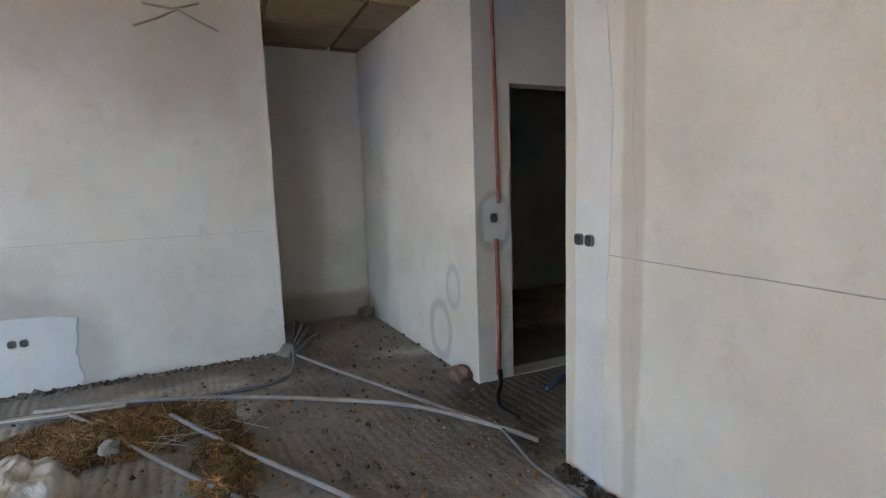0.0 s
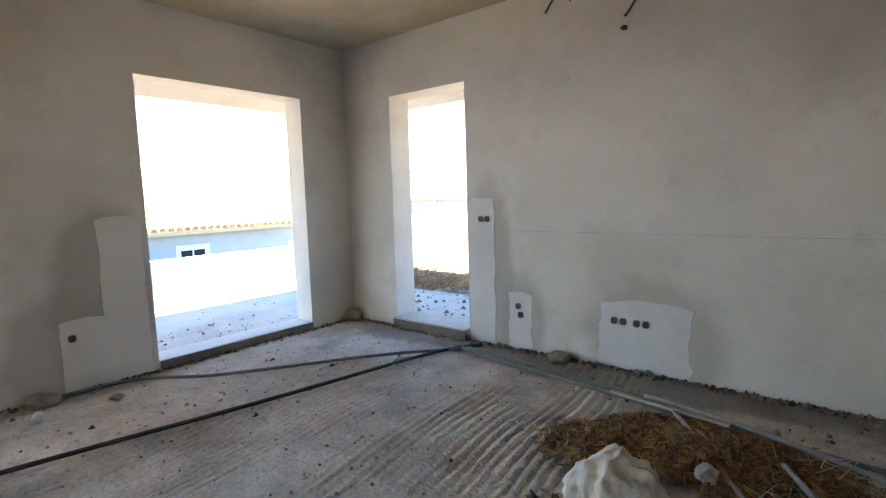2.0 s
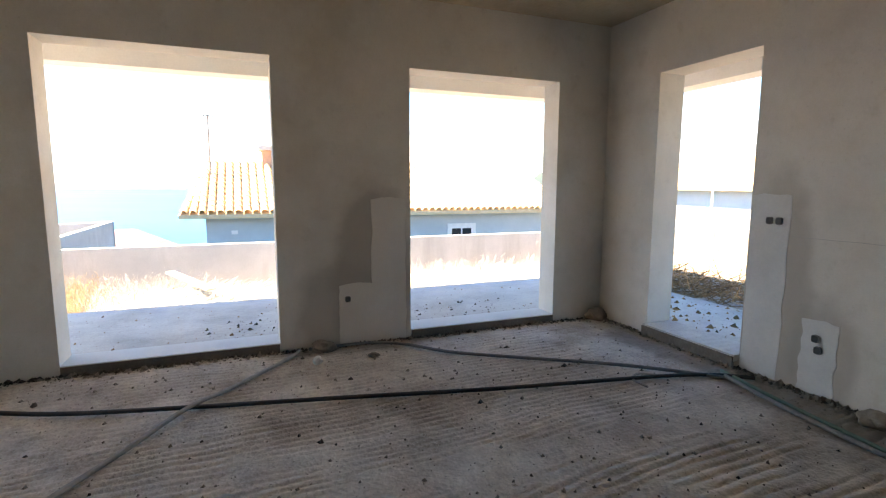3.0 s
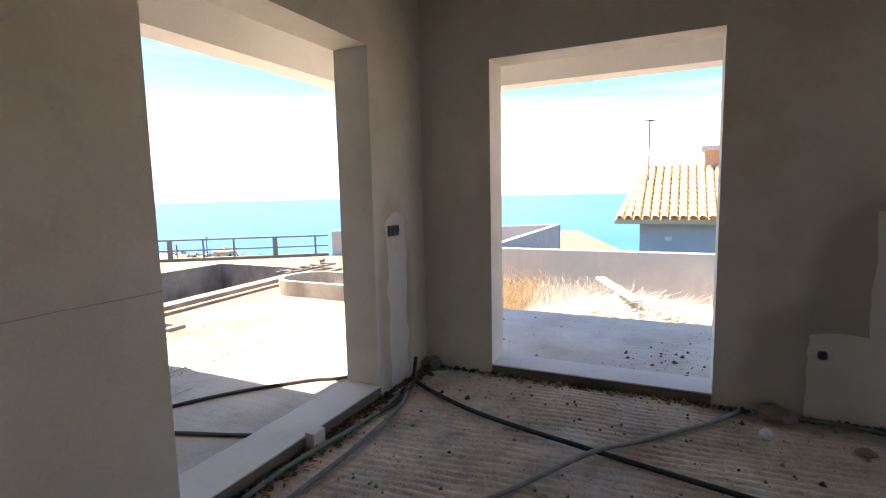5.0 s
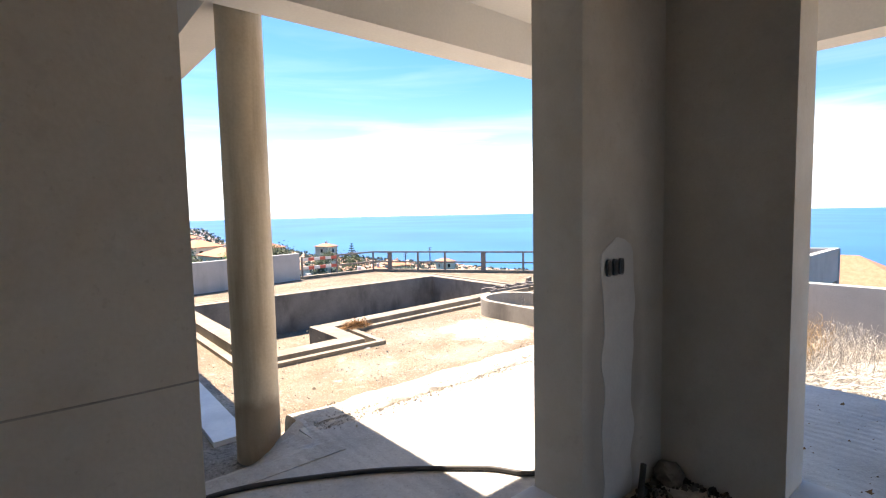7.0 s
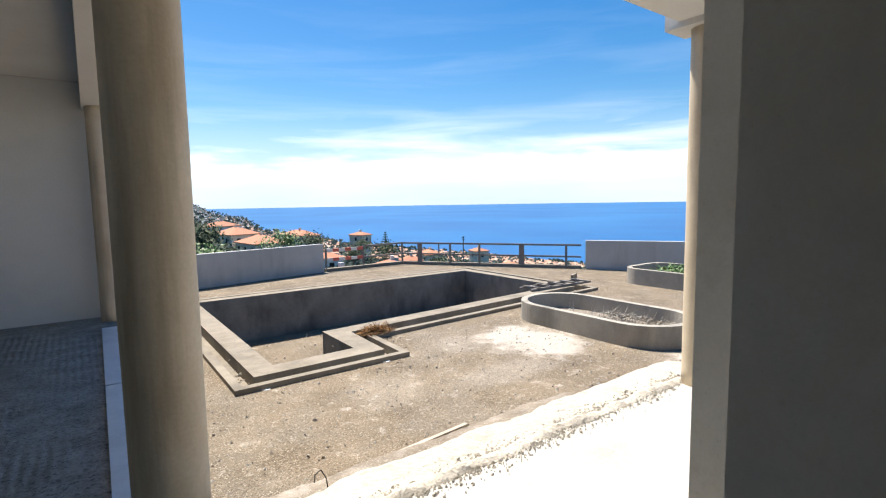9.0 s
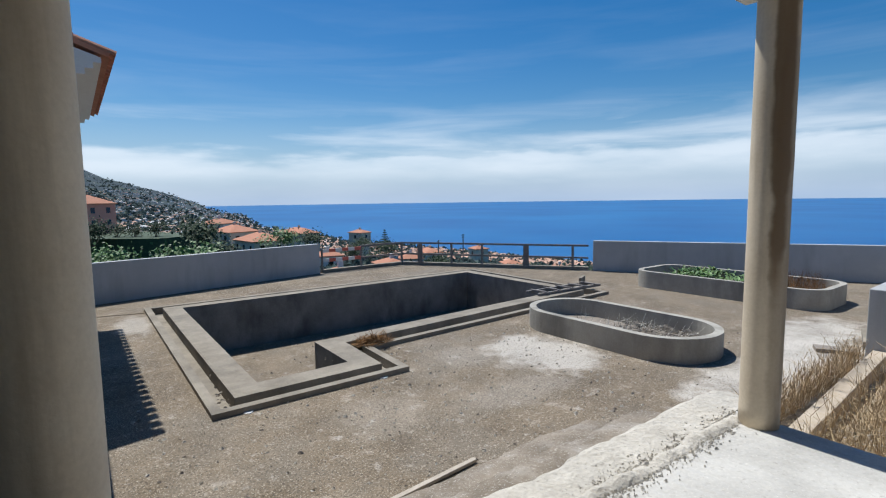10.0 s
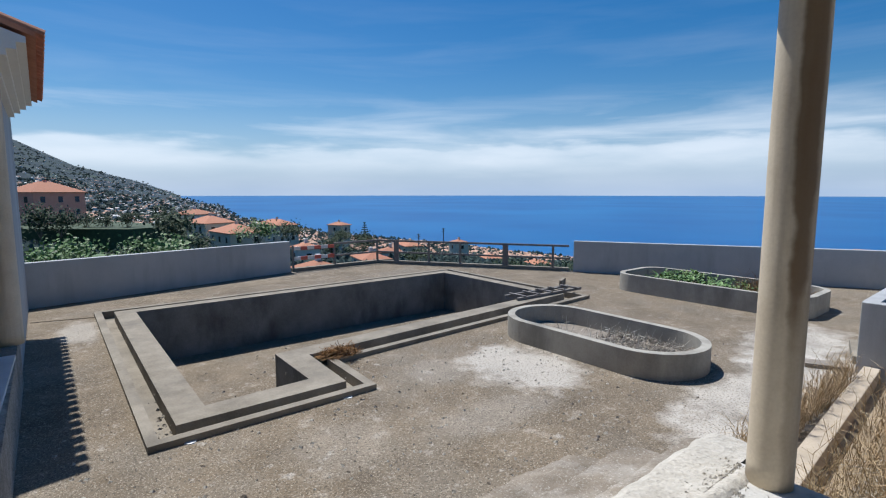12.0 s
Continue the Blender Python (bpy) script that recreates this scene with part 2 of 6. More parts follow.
def blotches(m, spots, colour, wobble=0.5, size=4.0, ring=False):
    """Soft-edged stains and darker areas round places in the room: centre, half sizes, strength."""
    n, l = m.node_tree.nodes, m.node_tree.links
    b = n["Principled BSDF"]
    base = b.inputs["Base Color"].links[0].from_socket
    geo = n.new("ShaderNodeNewGeometry")
    wob = n.new("ShaderNodeTexNoise")
    wob.inputs["Scale"].default_value = size
    wob.inputs["Detail"].default_value = 6
    l.new(geo.outputs["Position"], wob.inputs["Vector"])
    for centre, half, amount in spots:
        mp = n.new("ShaderNodeMapping")
        mp.vector_type = "TEXTURE"
        mp.inputs["Location"].default_value = centre
        mp.inputs["Scale"].default_value = half
        l.new(geo.outputs["Position"], mp.inputs["Vector"])
        ln = n.new("ShaderNodeVectorMath")
        ln.operation = "LENGTH"
        l.new(mp.outputs[0], ln.inputs[0])
        ad = n.new("ShaderNodeMath")
        ad.operation = "MULTIPLY_ADD"
        l.new(wob.outputs["Fac"], ad.inputs[0])
        ad.inputs[1].default_value = wobble
        l.new(ln.outputs["Value"], ad.inputs[2])
        dist = ad.outputs[0]
        if ring:
            sub = n.new("ShaderNodeMath")
            sub.operation = "SUBTRACT"
            l.new(dist, sub.inputs[0])
            sub.inputs[1].default_value = 1.0 + 0.5 * wobble
            ab = n.new("ShaderNodeMath")
            ab.operation = "ABSOLUTE"
            l.new(sub.outputs[0], ab.inputs[0])
            dist = ab.outputs[0]
        mr = n.new("ShaderNodeMapRange")
        mr.interpolation_type = "SMOOTHSTEP"
        mr.inputs["From Min"].default_value = 0.06 if ring else 0.72 + 0.5 * wobble
        mr.inputs["From Max"].default_value = 0.34 if ring else 1.12 + 0.5 * wobble
        mr.inputs["To Min"].default_value = amount
        mr.inputs["To Max"].default_value = 0.0
        l.new(dist, mr.inputs["Value"])
        mx = n.new("ShaderNodeMix")
        mx.data_type = "RGBA"
        l.new(mr.outputs[0], mx.inputs["Factor"])
        l.new(base, mx.inputs["A"])
        mx.inputs["B"].default_value = (*colour, 1)
        base = mx.outputs["Result"]
    l.new(base, b.inputs["Base Color"])


residue(DECK, ((-7.95, -5.4, 0.75, 0.85, 0.78), (-7.0, -5.9, 0.5, 0.4, 0.22), (-9.6, -3.1, 2.4, 0.62, 0.85), (-11.6, -3.5, 1.4, 0.6, 0.8), (-6.6, -4.6, 0.9, 0.35, 0.2), (-5.2, -5.0, 0.5, 0.5, 0.15), (-3.6, -10.8, 0.3, 0.9, 0.5)), (0.56, 0.52, 0.46))
STEPC = rough_material("worn_step", (0.125, 0.10, 0.073), (0.32, 0.27, 0.21), 3.0, 0.95, 0.9, 40, (0.55, 0.52, 0.47), 2.4, 0.6, coords="World")
flecks(PLASTER, ((1.3, 0.52, 0.72, 0.3, (0.44, 0.385, 0.30)), (5.0, 0.58, 0.70, 0.25, (0.40, 0.36, 0.30)), (45.0, 0.60, 0.68, 0.3, (0.40, 0.36, 0.30))))
# damp rims round the filled chases, browner foot of the recess back wall, spray rings
blotches(PLASTER, (((-2.38, 4.63, 0.55), (0.27, 0.3, 0.92), 0.62), ((-2.04, 4.63, 0.22), (0.22, 0.3, 0.42), 0.55), ((-1.02, 4.63, 0.25), (0.50, 0.3, 0.46), 0.55), ((-4.137, 2.30, 0.55), (0.3, 0.36, 0.82), 0.75), ((-4.137, 2.05, 0.25), (0.3, 0.40, 0.48), 0.6), ((-3.69, -0.453, 0.55), (0.24, 0.25, 0.82), 0.6)), (0.34, 0.31, 0.265), 0.45, 5.0)
blotches(PLASTER, (((1.62, 3.86, 0.23), (0.5, 0.15, 0.20), 0.6), ((1.62, 3.64, 0.58), (0.5, 0.085, 0.14), 0.5), ((1.785, 3.312, 1.05), (0.11, 0.3, 0.17), 0.6)), (0.36, 0.35, 0.335), 0.35, 6.0, ring=True)
blotches(PLASTER, (((0.9, 5.51, 0.0), (1.3, 0.4, 0.30), 0.75), ((1.56, 1.93, 1.4), (0.3, 0.06, 1.9), 0.35), ((1.56, 2.28, 1.4), (0.3, 0.04, 1.9), 0.3)), (0.33, 0.26, 0.175), 0.9, 2.5)
flecks(STEPC, ((60.0, 0.56, 0.65, 0.6, (0.62, 0.59, 0.53)), (40.0, 0.56, 0.64, 0.6, (0.09, 0.075, 0.055))))
flecks(SCREED, ((16.0, 0.60, 0.70, 0.55, (0.13, 0.105, 0.08)), (9.0, 0.57, 0.72, 0.45, (0.20, 0.16, 0.12)), (30.0, 0.57, 0.67, 0.4, (0.18, 0.145, 0.11)), (80.0, 0.57, 0.66, 0.4, (0.72, 0.67, 0.60))))
# broad darker areas of floor: recess, passage, by the sack, two wall feet
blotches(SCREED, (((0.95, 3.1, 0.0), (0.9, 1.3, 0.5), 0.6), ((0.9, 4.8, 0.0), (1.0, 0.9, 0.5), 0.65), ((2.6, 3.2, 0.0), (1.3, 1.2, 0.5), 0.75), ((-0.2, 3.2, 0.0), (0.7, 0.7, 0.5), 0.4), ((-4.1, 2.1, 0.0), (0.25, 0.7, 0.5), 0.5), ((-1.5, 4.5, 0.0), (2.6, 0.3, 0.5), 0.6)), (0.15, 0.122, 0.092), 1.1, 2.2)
flecks(PORCH, ((5.0, 0.58, 0.72, 0.4, (0.30, 0.27, 0.23)), (36.0, 0.57, 0.66, 0.45, (0.24, 0.21, 0.175)), (70.0, 0.57, 0.66, 0.4, (0.78, 0.76, 0.70))))
flecks(MORTAR, ((30.0, 0.57, 0.66, 0.55, (0.24, 0.22, 0.19)),))
PLANTERC = rough_material("planter_render", (0.27, 0.25, 0.21), (0.46, 0.43, 0.37), 1.8, 0.9, 0.2, 50, (0.13, 0.125, 0.11), 1.0, 0.6, coords="World", streak=(2, 2, 0.7))
POOLC = rough_material("pool_render", (0.125, 0.122, 0.115), (0.26, 0.255, 0.24), 1.6, 0.9, 0.2, 40, (0.06, 0.06, 0.058), 1.0, 0.8, coords="World", streak=(1.8, 1.8, 0.7))
COPING = rough_material("pool_coping", (0.17, 0.145, 0.11), (0.34, 0.30, 0.24), 2.4, 0.92, 0.35, 50, (0.11, 0.1, 0.085), 1.6, 0.5, coords="World")
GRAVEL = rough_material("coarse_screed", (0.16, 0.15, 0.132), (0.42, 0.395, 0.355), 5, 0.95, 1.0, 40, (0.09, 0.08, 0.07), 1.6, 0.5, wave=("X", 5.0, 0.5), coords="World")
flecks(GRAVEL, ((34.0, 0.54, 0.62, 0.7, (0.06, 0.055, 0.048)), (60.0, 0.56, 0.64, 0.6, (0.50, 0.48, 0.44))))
GREYWALL = rough_material("grey_render", (0.36, 0.37, 0.375), (0.50, 0.505, 0.5), 0.9, 0.9, 0.15, 60, (0.24, 0.24, 0.235), 0.9, 0.55, coords="World", streak=(2.0, 2.0, 0.3))
WHITEWALL = rough_material("white_render", (0.62, 0.62, 0.60), (0.78, 0.77, 0.74), 0.8, 0.9, 0.1, 50, (0.42, 0.41, 0.38), 0.8, 0.4, coords="World")
COLUMN = rough_material("column_render", (0.55, 0.455, 0.325), (0.74, 0.64, 0.485), 2.0, 0.85, 0.12, 60, (0.24, 0.175, 0.105), 1.0, 0.75, coords="World", streak=(4, 4, 0.35))
KERB = rough_material("sandy_kerb", (0.40, 0.325, 0.235), (0.58, 0.495, 0.385), 3, 0.92, 0.4, 50, (0.26, 0.2, 0.14), 2.0, 0.5, coords="World")
blotches(COLUMN, (((-5.965, -1.960, 2.3), (0.075, 0.055, 1.6), 0.85), ((-6.0, -1.94, 1.2), (0.09, 0.06, 1.5), 0.4), ((-2.74, -2.33, 0.0), (0.25, 0.25, 0.24), 0.6)), (0.17, 0.105, 0.055), 0.8, 5.0)
SOIL = rough_material("dry_soil", (0.20, 0.15, 0.10), (0.40, 0.32, 0.22), 1.5, 1.0, 0.8, 20, (0.5, 0.42, 0.3), 2.0, 0.5, coords="World")
# the blue of distance haze is mixed into the land's own colour
LAND_HAZED = rough_material("hillside", (0.010, 0.024, 0.034), (0.032, 0.052, 0.062), 0.02, 1.0, 0.2, 0.35, (0.05, 0.075, 0.04), 0.011, 0.8, coords="World")
RAIL = rough_material("weathered_rail", (0.15, 0.135, 0.125), (0.27, 0.25, 0.23), 6, 0.85, 0.2, 60, (0.1, 0.08, 0.07), 3, 0.5)
MARBLE = rough_material("stone_slab", (0.60, 0.62, 0.65), (0.78, 0.79, 0.8), 3, 0.4, 0.03, 40, (0.45, 0.46, 0.48), 2.0, 0.5)


def sea_material():
    m = bpy.data.materials.new("sea_water")
    m.use_nodes = True
    n, l = m.node_tree.nodes, m.node_tree.links
    b = n["Principled BSDF"]
    b.inputs["Roughness"].default_value = 0.35
    b.inputs["IOR"].default_value = 1.33
    b.inputs["Specular IOR Level"].default_value = 0.25
    geo = n.new("ShaderNodeNewGeometry")
    mp = n.new("ShaderNodeMapping")
    mp.inputs["Scale"].default_value = (0.004, 0.004, 0.004)
    l.new(geo.outputs["Position"], mp.inputs["Vector"])
    no = n.new("ShaderNodeTexNoise")
    no.inputs["Scale"].default_value = 1.0
    no.inputs["Detail"].default_value = 6
    l.new(mp.outputs[0], no.inputs["Vector"])
    cr = n.new("ShaderNodeValToRGB")
    cr.color_ramp.elements[0].position = 0.35
    cr.color_ramp.elements[0].color = (0.008, 0.088, 0.27, 1)
    cr.color_ramp.elements[1].position = 0.75
    cr.color_ramp.elements[1].color = (0.020, 0.158, 0.38, 1)
    l.new(no.outputs["Fac"], cr.inputs["Fac"])
    l.new(cr.outputs["Color"], b.inputs["Base Color"])
    n2 = n.new("ShaderNodeTexNoise")
    n2.inputs["Scale"].default_value = 0.25
    n2.inputs["Detail"].default_value = 4
    l.new(geo.outputs["Position"], n2.inputs["Vector"])
    bp = n.new("ShaderNodeBump")
    bp.inputs["Strength"].default_value = 0.3
    l.new(n2.outputs["Fac"], bp.inputs["Height"])
    l.new(bp.outputs[0], b.inputs["Normal"])
    return m


SEA = sea_material()


# ---- mesh helpers ----
def box(bm, x0, x1, y0, y1, z0, z1):
    vs = [bm.verts.new((x, y, z)) for z in (z0, z1) for x, y in ((x0, y0), (x1, y0), (x1, y1), (x0, y1))]
    for f in ((3, 2, 1, 0), (4, 5, 6, 7), (0, 1, 5, 4), (1, 2, 6, 5), (2, 3, 7, 6), (3, 0, 4, 7)):
        bm.faces.new([vs[i] for i in f])
    return vs


def prism(bm, outline, z0, z1):
    """A closed block over an outline given counter-clockwise."""
    lo = [bm.verts.new((x, y, z0)) for x, y in outline]
    hi = [bm.verts.new((x, y, z1)) for x, y in outline]
    bm.faces.new(hi)
    bm.faces.new(lo[::-1])
    k = len(outline)
    for i in range(k):
        bm.faces.new((lo[i], lo[(i + 1) % k], hi[(i + 1) % k], hi[i]))
    return lo + hi


def beam(bm, a, b, w, h):
    """A bar of section w x h from a to b."""
    a, b = Vector(a), Vector(b)
    d = (b - a).normalized()
    side = d.cross(Vector((0, 0, 1)))
    side = side.normalized() if side.length > 1e-3 else Vector((1, 0, 0))
    up = side.cross(d).normalized()
    vs = [bm.verts.new(p + side * (sx * w / 2) + up * (sy * h / 2)) for p in (a, b) for sx, sy in ((-1, -1), (1, -1), (1, 1), (-1, 1))]
    for f in ((0, 1, 2, 3), (7, 6, 5, 4), (0, 4, 5, 1), (1, 5, 6, 2), (2, 6, 7, 3), (3, 7, 4, 0)):
        bm.faces.new([vs[i] for i in f])
    return vs


def tube(bm, pts, r, sides=8, taper=1.0):
    """A tube along points."""
    pts = [Vector(p) for p in pts]
    rings = []
    for i, p in enumerate(pts):
        d = (pts[min(i + 1, len(pts) - 1)] - pts[max(i - 1, 0)]).normalized()
        s = d.cross(Vector((0.02, 0.03, 1)))
        s = s.normalized() if s.length > 1e-3 else Vector((1, 0, 0))
        u = s.cross(d).normalized()
        rr = r * (1 + (taper - 1) * i / max(1, len(pts) - 1))
        rings.append([bm.verts.new(p + s * (rr * math.cos(a)) + u * (rr * math.sin(a))) for a in (2 * math.pi * k / sides for k in range(sides))])
    for a, b in zip(rings, rings[1:]):
        for k in range(sides):
            bm.faces.new((a[k], a[(k + 1) % sides], b[(k + 1) % sides], b[k]))
    bm.faces.new(rings[0][::-1])
    bm.faces.new(rings[-1])


def lathe(bm, cx, cy, profile, sides=40):
    rings = [[bm.verts.new((cx + r * math.cos(a), cy + r * math.sin(a), z)) for a in (2 * math.pi * k / sides for k in range(sides))] for r, z in profile]
    for a, b in zip(rings, rings[1:]):
        for k in range(sides):
            bm.faces.new((a[k], a[(k + 1) % sides], b[(k + 1) % sides], b[k]))
    bm.faces.new(rings[0][::-1])
    bm.faces.new(rings[-1])


def cells(bm, xs, ys, zs, solid):
    """A block cut into cells along three lists of planes; solid(x, y, z) says which are filled. Only outer faces are made."""
    verts = {}

    def v(i, j, k):
        if (i, j, k) not in verts:
            verts[i, j, k] = bm.verts.new((xs[i], ys[j], zs[k]))
        return verts[i, j, k]

    nx, ny, nz = len(xs) - 1, len(ys) - 1, len(zs) - 1
    full = {(i, j, k) for i in range(nx) for j in range(ny) for k in range(nz) if solid((xs[i] + xs[i + 1]) / 2, (ys[j] + ys[j + 1]) / 2, (zs[k] + zs[k + 1]) / 2)}
    for i, j, k in full:
        for d, f in (((-1, 0, 0), ((0, 0, 0), (0, 0, 1), (0, 1, 1), (0, 1, 0))), ((1, 0, 0), ((1, 0, 0), (1, 1, 0), (1, 1, 1), (1, 0, 1))),
                     ((0, -1, 0), ((0, 0, 0), (1, 0, 0), (1, 0, 1), (0, 0, 1))), ((0, 1, 0), ((0, 1, 0), (0, 1, 1), (1, 1, 1), (1, 1, 0))),
                     ((0, 0, -1), ((0, 0, 0), (0, 1, 0), (1, 1, 0), (1, 0, 0))), ((0, 0, 1), ((0, 0, 1), (1, 0, 1), (1, 1, 1), (0, 1, 1)))):
            if (i + d[0], j + d[1], k + d[2]) not in full:
                bm.faces.new([v(i + a, j + b, k + c) for a, b, c in f])


def finish(name, bm, material, smooth=False, bevel=0.0):
    if bevel:
        bmesh.ops.bevel(bm, geom=[e for e in bm.edges if len(e.link_faces) == 2 and e.calc_face_angle(0) > 0.6], offset=bevel, segments=2, affect="EDGES", profile=0.6)
    me = bpy.data.meshes.new(name)
    bm.to_mesh(me)
    bm.free()
    if smooth:
        for p in me.polygons:
            p.use_smooth = True
    me.materials.append(material)
    return me


def thing(name, bm, material, label, category, group="", kind="", smooth=False, bevel=0.0):
    return tagged(new(name, finish(name, bm, material, smooth, bevel)), label, category, group, kind)


def holder(name, at, label, category, group=""):
    ob = new(name)
    ob.location = at
    return tagged(ob, label, category, group)


def part(name, bm, material, parent, label="", smooth=False, bevel=0.0):
    ob = new(name, finish(name, bm, material, smooth, bevel))
    ob.parent = parent
    top = parent
    off = Vector((0, 0, 0))
    while top:
        off += top.location
        top = top.parent
    ob.data.transform(Matrix.Translation(-off))
    return tagged(ob, label) if label else ob


def structure(name, bm, material, label="", bevel=0.0, smooth=False):
    return tagged(new(name, finish(name, bm, material, smooth, bevel)), label or name.replace("_", " "), name.split("_")[0], kind="structure")


# ---- plan, in metres ----
XW, YN, YS, XE = -4.137, 4.63, -0.453, 1.58     # inner faces of the room
XO, YNO, YSO = -4.385, 4.90, -0.71              # outer faces
HEAD, SILL, CEILING = 2.256, 0.062, 2.80
NORTHBEAM = 2.40
DECKZ = -0.75

# ---- room shell ----
bm = bmesh.new()
cells(bm, [XO, XW], [YSO, 0.095, 1.538, 2.62, 4.07, YNO], [-0.3, SILL, HEAD, 2.95],
      lambda x, y, z: not (SILL < z < HEAD and (0.095 < y < 1.538 or 2.62 < y < 4.07)))
structure("wall_west", bm, PLASTER, "bare plastered outer wall with two tall window openings", bevel=0.006)
bm = bmesh.new()
cells(bm, [XW, -3.49, -2.583, 0.598], [YN, YNO], [-0.3, SILL, HEAD, 2.95], lambda x, y, z: not (SILL < z < HEAD and -3.49 < x < -2.583))
structure("wall_north", bm, PLASTER, "bare plastered wall with a doorway and socket patches", bevel=0.006)
bm = bmesh.new()
cells(bm, [XW, -3.444, -1.978, 1.58], [YSO, YS], [-0.3, SILL, HEAD, 2.95], lambda x, y, z: not (SILL < z < HEAD and -3.444 < x < -1.978))
structure("wall_south", bm, PLASTER, "bare plastered wall with a wide opening to the porch", bevel=0.006)
bm = bmesh.new()
box(bm, 1.56, 1.82, YSO, 2.315, -0.3, 2.95)
structure("wall_east", bm, PLASTER, "bare plastered inner wall with a skimmed strip", bevel=0.006)
# recess, passage and the dark room behind the inner doorway
bm = bmesh.new()
prism(bm, [(1.648, 3.312), (1.912, 3.312), (1.912, 3.45), (1.80, 3.45), (1.72, 5.62), (1.557, 5.62)], -0.3, 2.95)
structure("wall_recess", bm, PLASTER, "bare plastered wall end beside the recess", bevel=0.006)
bm = bmesh.new()
box(bm, -0.6, 1.557, 5.51, 5.7, -0.3, 2.95)
structure("wall_recess_back", bm, PLASTER, "bare plastered back wall of the recess")
bm = bmesh.new()
box(bm, -0.8, -0.6, YNO, 5.7, -0.3, 2.95)
structure("wall_recess_side", bm, PLASTER, "plain plastered wall")
bm = bmesh.new()
cells(bm, [1.912, 2.70, 4.4], [3.312, 3.45], [-0.3, 0.0, 1.915, 2.95], lambda x, y, z: not (x < 2.7 and 0 < z < 1.915))
structure("wall_passage_north", bm, PLASTER, "plastered wall with a dark doorway")
bm = bmesh.new()
box(bm, 1.82, 4.4, 2.0, 2.28, -0.3, 2.95)
structure("wall_passage_south", bm, PLASTER, "plain plastered wall")
bm = bmesh.new()
box(bm, 4.4, 4.6, 2.0, 6.6, -0.3, 2.95)
structure("wall_far_east", bm, PLASTER, "plain plastered wall")
bm = bmesh.new()
cells(bm, [1.722, 2.35, 3.1, 4.4], [5.62, 5.8], [-0.3, 0.0, 2.0, 2.95], lambda x, y, z: not (2.35 < x < 3.1 and 0 < z < 2.0))
structure("wall_dark_room", bm, PLASTER, "plastered wall of the unlit room")
bm = bmesh.new()
box(bm, 1.722, 4.4, 6.6, 6.75, -0.3, 2.95)
structure("wall_dark_back", bm, PLASTER, "plain plastered wall")
bm = bmesh.new()
box(bm, 1.55, 1.722, 5.7, 6.75, -0.3, 2.95)
structure("wall_dark_side", bm, PLASTER, "plain plastered wall")

bm = bmesh.new()
box(bm, XO, -3.9, -1.0, YSO, -0.3, 2.80)
structure("wall_porch_pier", bm, PLASTER, "plastered pier at the corner of the porch", bevel=0.006)

# uneven trowelled floor, as one gently rippled sheet
bm = bmesh.new()
NX, NY = 1150, 130
grid = []
for i in range(NX + 1):
    x = XO + (4.4 - XO) * i / NX
    row = []
    fade = max(0.0, min(1.0, (0.6 - x) / 1.6))
    for j in range(NY + 1):
        y = YSO + (6.6 - YSO) * j / NY
        z = -0.008 + 0.008 * noise.noise((x * 1.3, y * 1.3, 3)) + 0.005 * noise.noise((x * 5, y * 5, 5)) + 0.003 * noise.noise((x * 17, y * 17, 8))
        gate = 1.6 * noise.noise((x * 0.7 + 7, y * 0.55, 1)) + 0.95 + 1.0 * noise.noise((x * 3.1, y * 1.6, 6)) + 0.7 * noise.noise((x * 14, y * 5, 2))
        gate = max(0.0, min(1.0, gate)) * (0.25 + 0.75 * fade)
        if gate > 0.02:
            ph = (x + 0.10 * y + 0.10 * noise.noise((x * 0.8, y * 0.8, 9)) + 0.02 * noise.noise((x * 4, y * 4, 9))) / 0.056
            z += gate * 0.0155 * (abs(math.sin(math.pi * ph)) ** 0.6 - 0.78)
        row.append(bm.verts.new((x, y, z)))
    grid.append(row)
for i in range(NX):
    for j in range(NY):
        bm.faces.new((grid[i][j], grid[i + 1][j], grid[i + 1][j + 1], grid[i][j + 1]))
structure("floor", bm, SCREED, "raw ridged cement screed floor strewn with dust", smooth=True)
bm = bmesh.new()
box(bm, XO + 0.02, 4.4, YSO + 0.02, 6.6, -0.32, -0.05)
structure("floor_base", bm, SCREED, "concrete slab under the screed")

# ceilings
bm = bmesh.new()
box(bm, XW - 0.1, 0.598, YS - 0.1, YN + 0.1, CEILING, 2.96)
box(bm, 0.598, 1.58, YS - 0.1, 2.28, CEILING, 2.96)
structure("ceiling", bm, CEIL, "stained raw concrete ceiling")
bm = bmesh.new()
box(bm, 0.598, 4.45, 2.0, 6.7, 2.64, 2.96)
box(bm, -0.8, 0.598, YN + 0.1, 5.7, 2.64, 2.96)
px, py = 0.66, 0.62
for i in range(-2, 2):
    for j in range(0, 6):
        x0, y0 = 0.62 + i * px, 2.3 + j * py
        if y0 > 4.6 or i >= 0:
            box(bm, x0 + 0.02, x0 + px - 0.02, y0 + 0.02, y0 + py - 0.02, 2.60, 2.64)
structure("ceiling_recess", bm, PLY, "low ceiling of stained plywood formwork panels with battens")

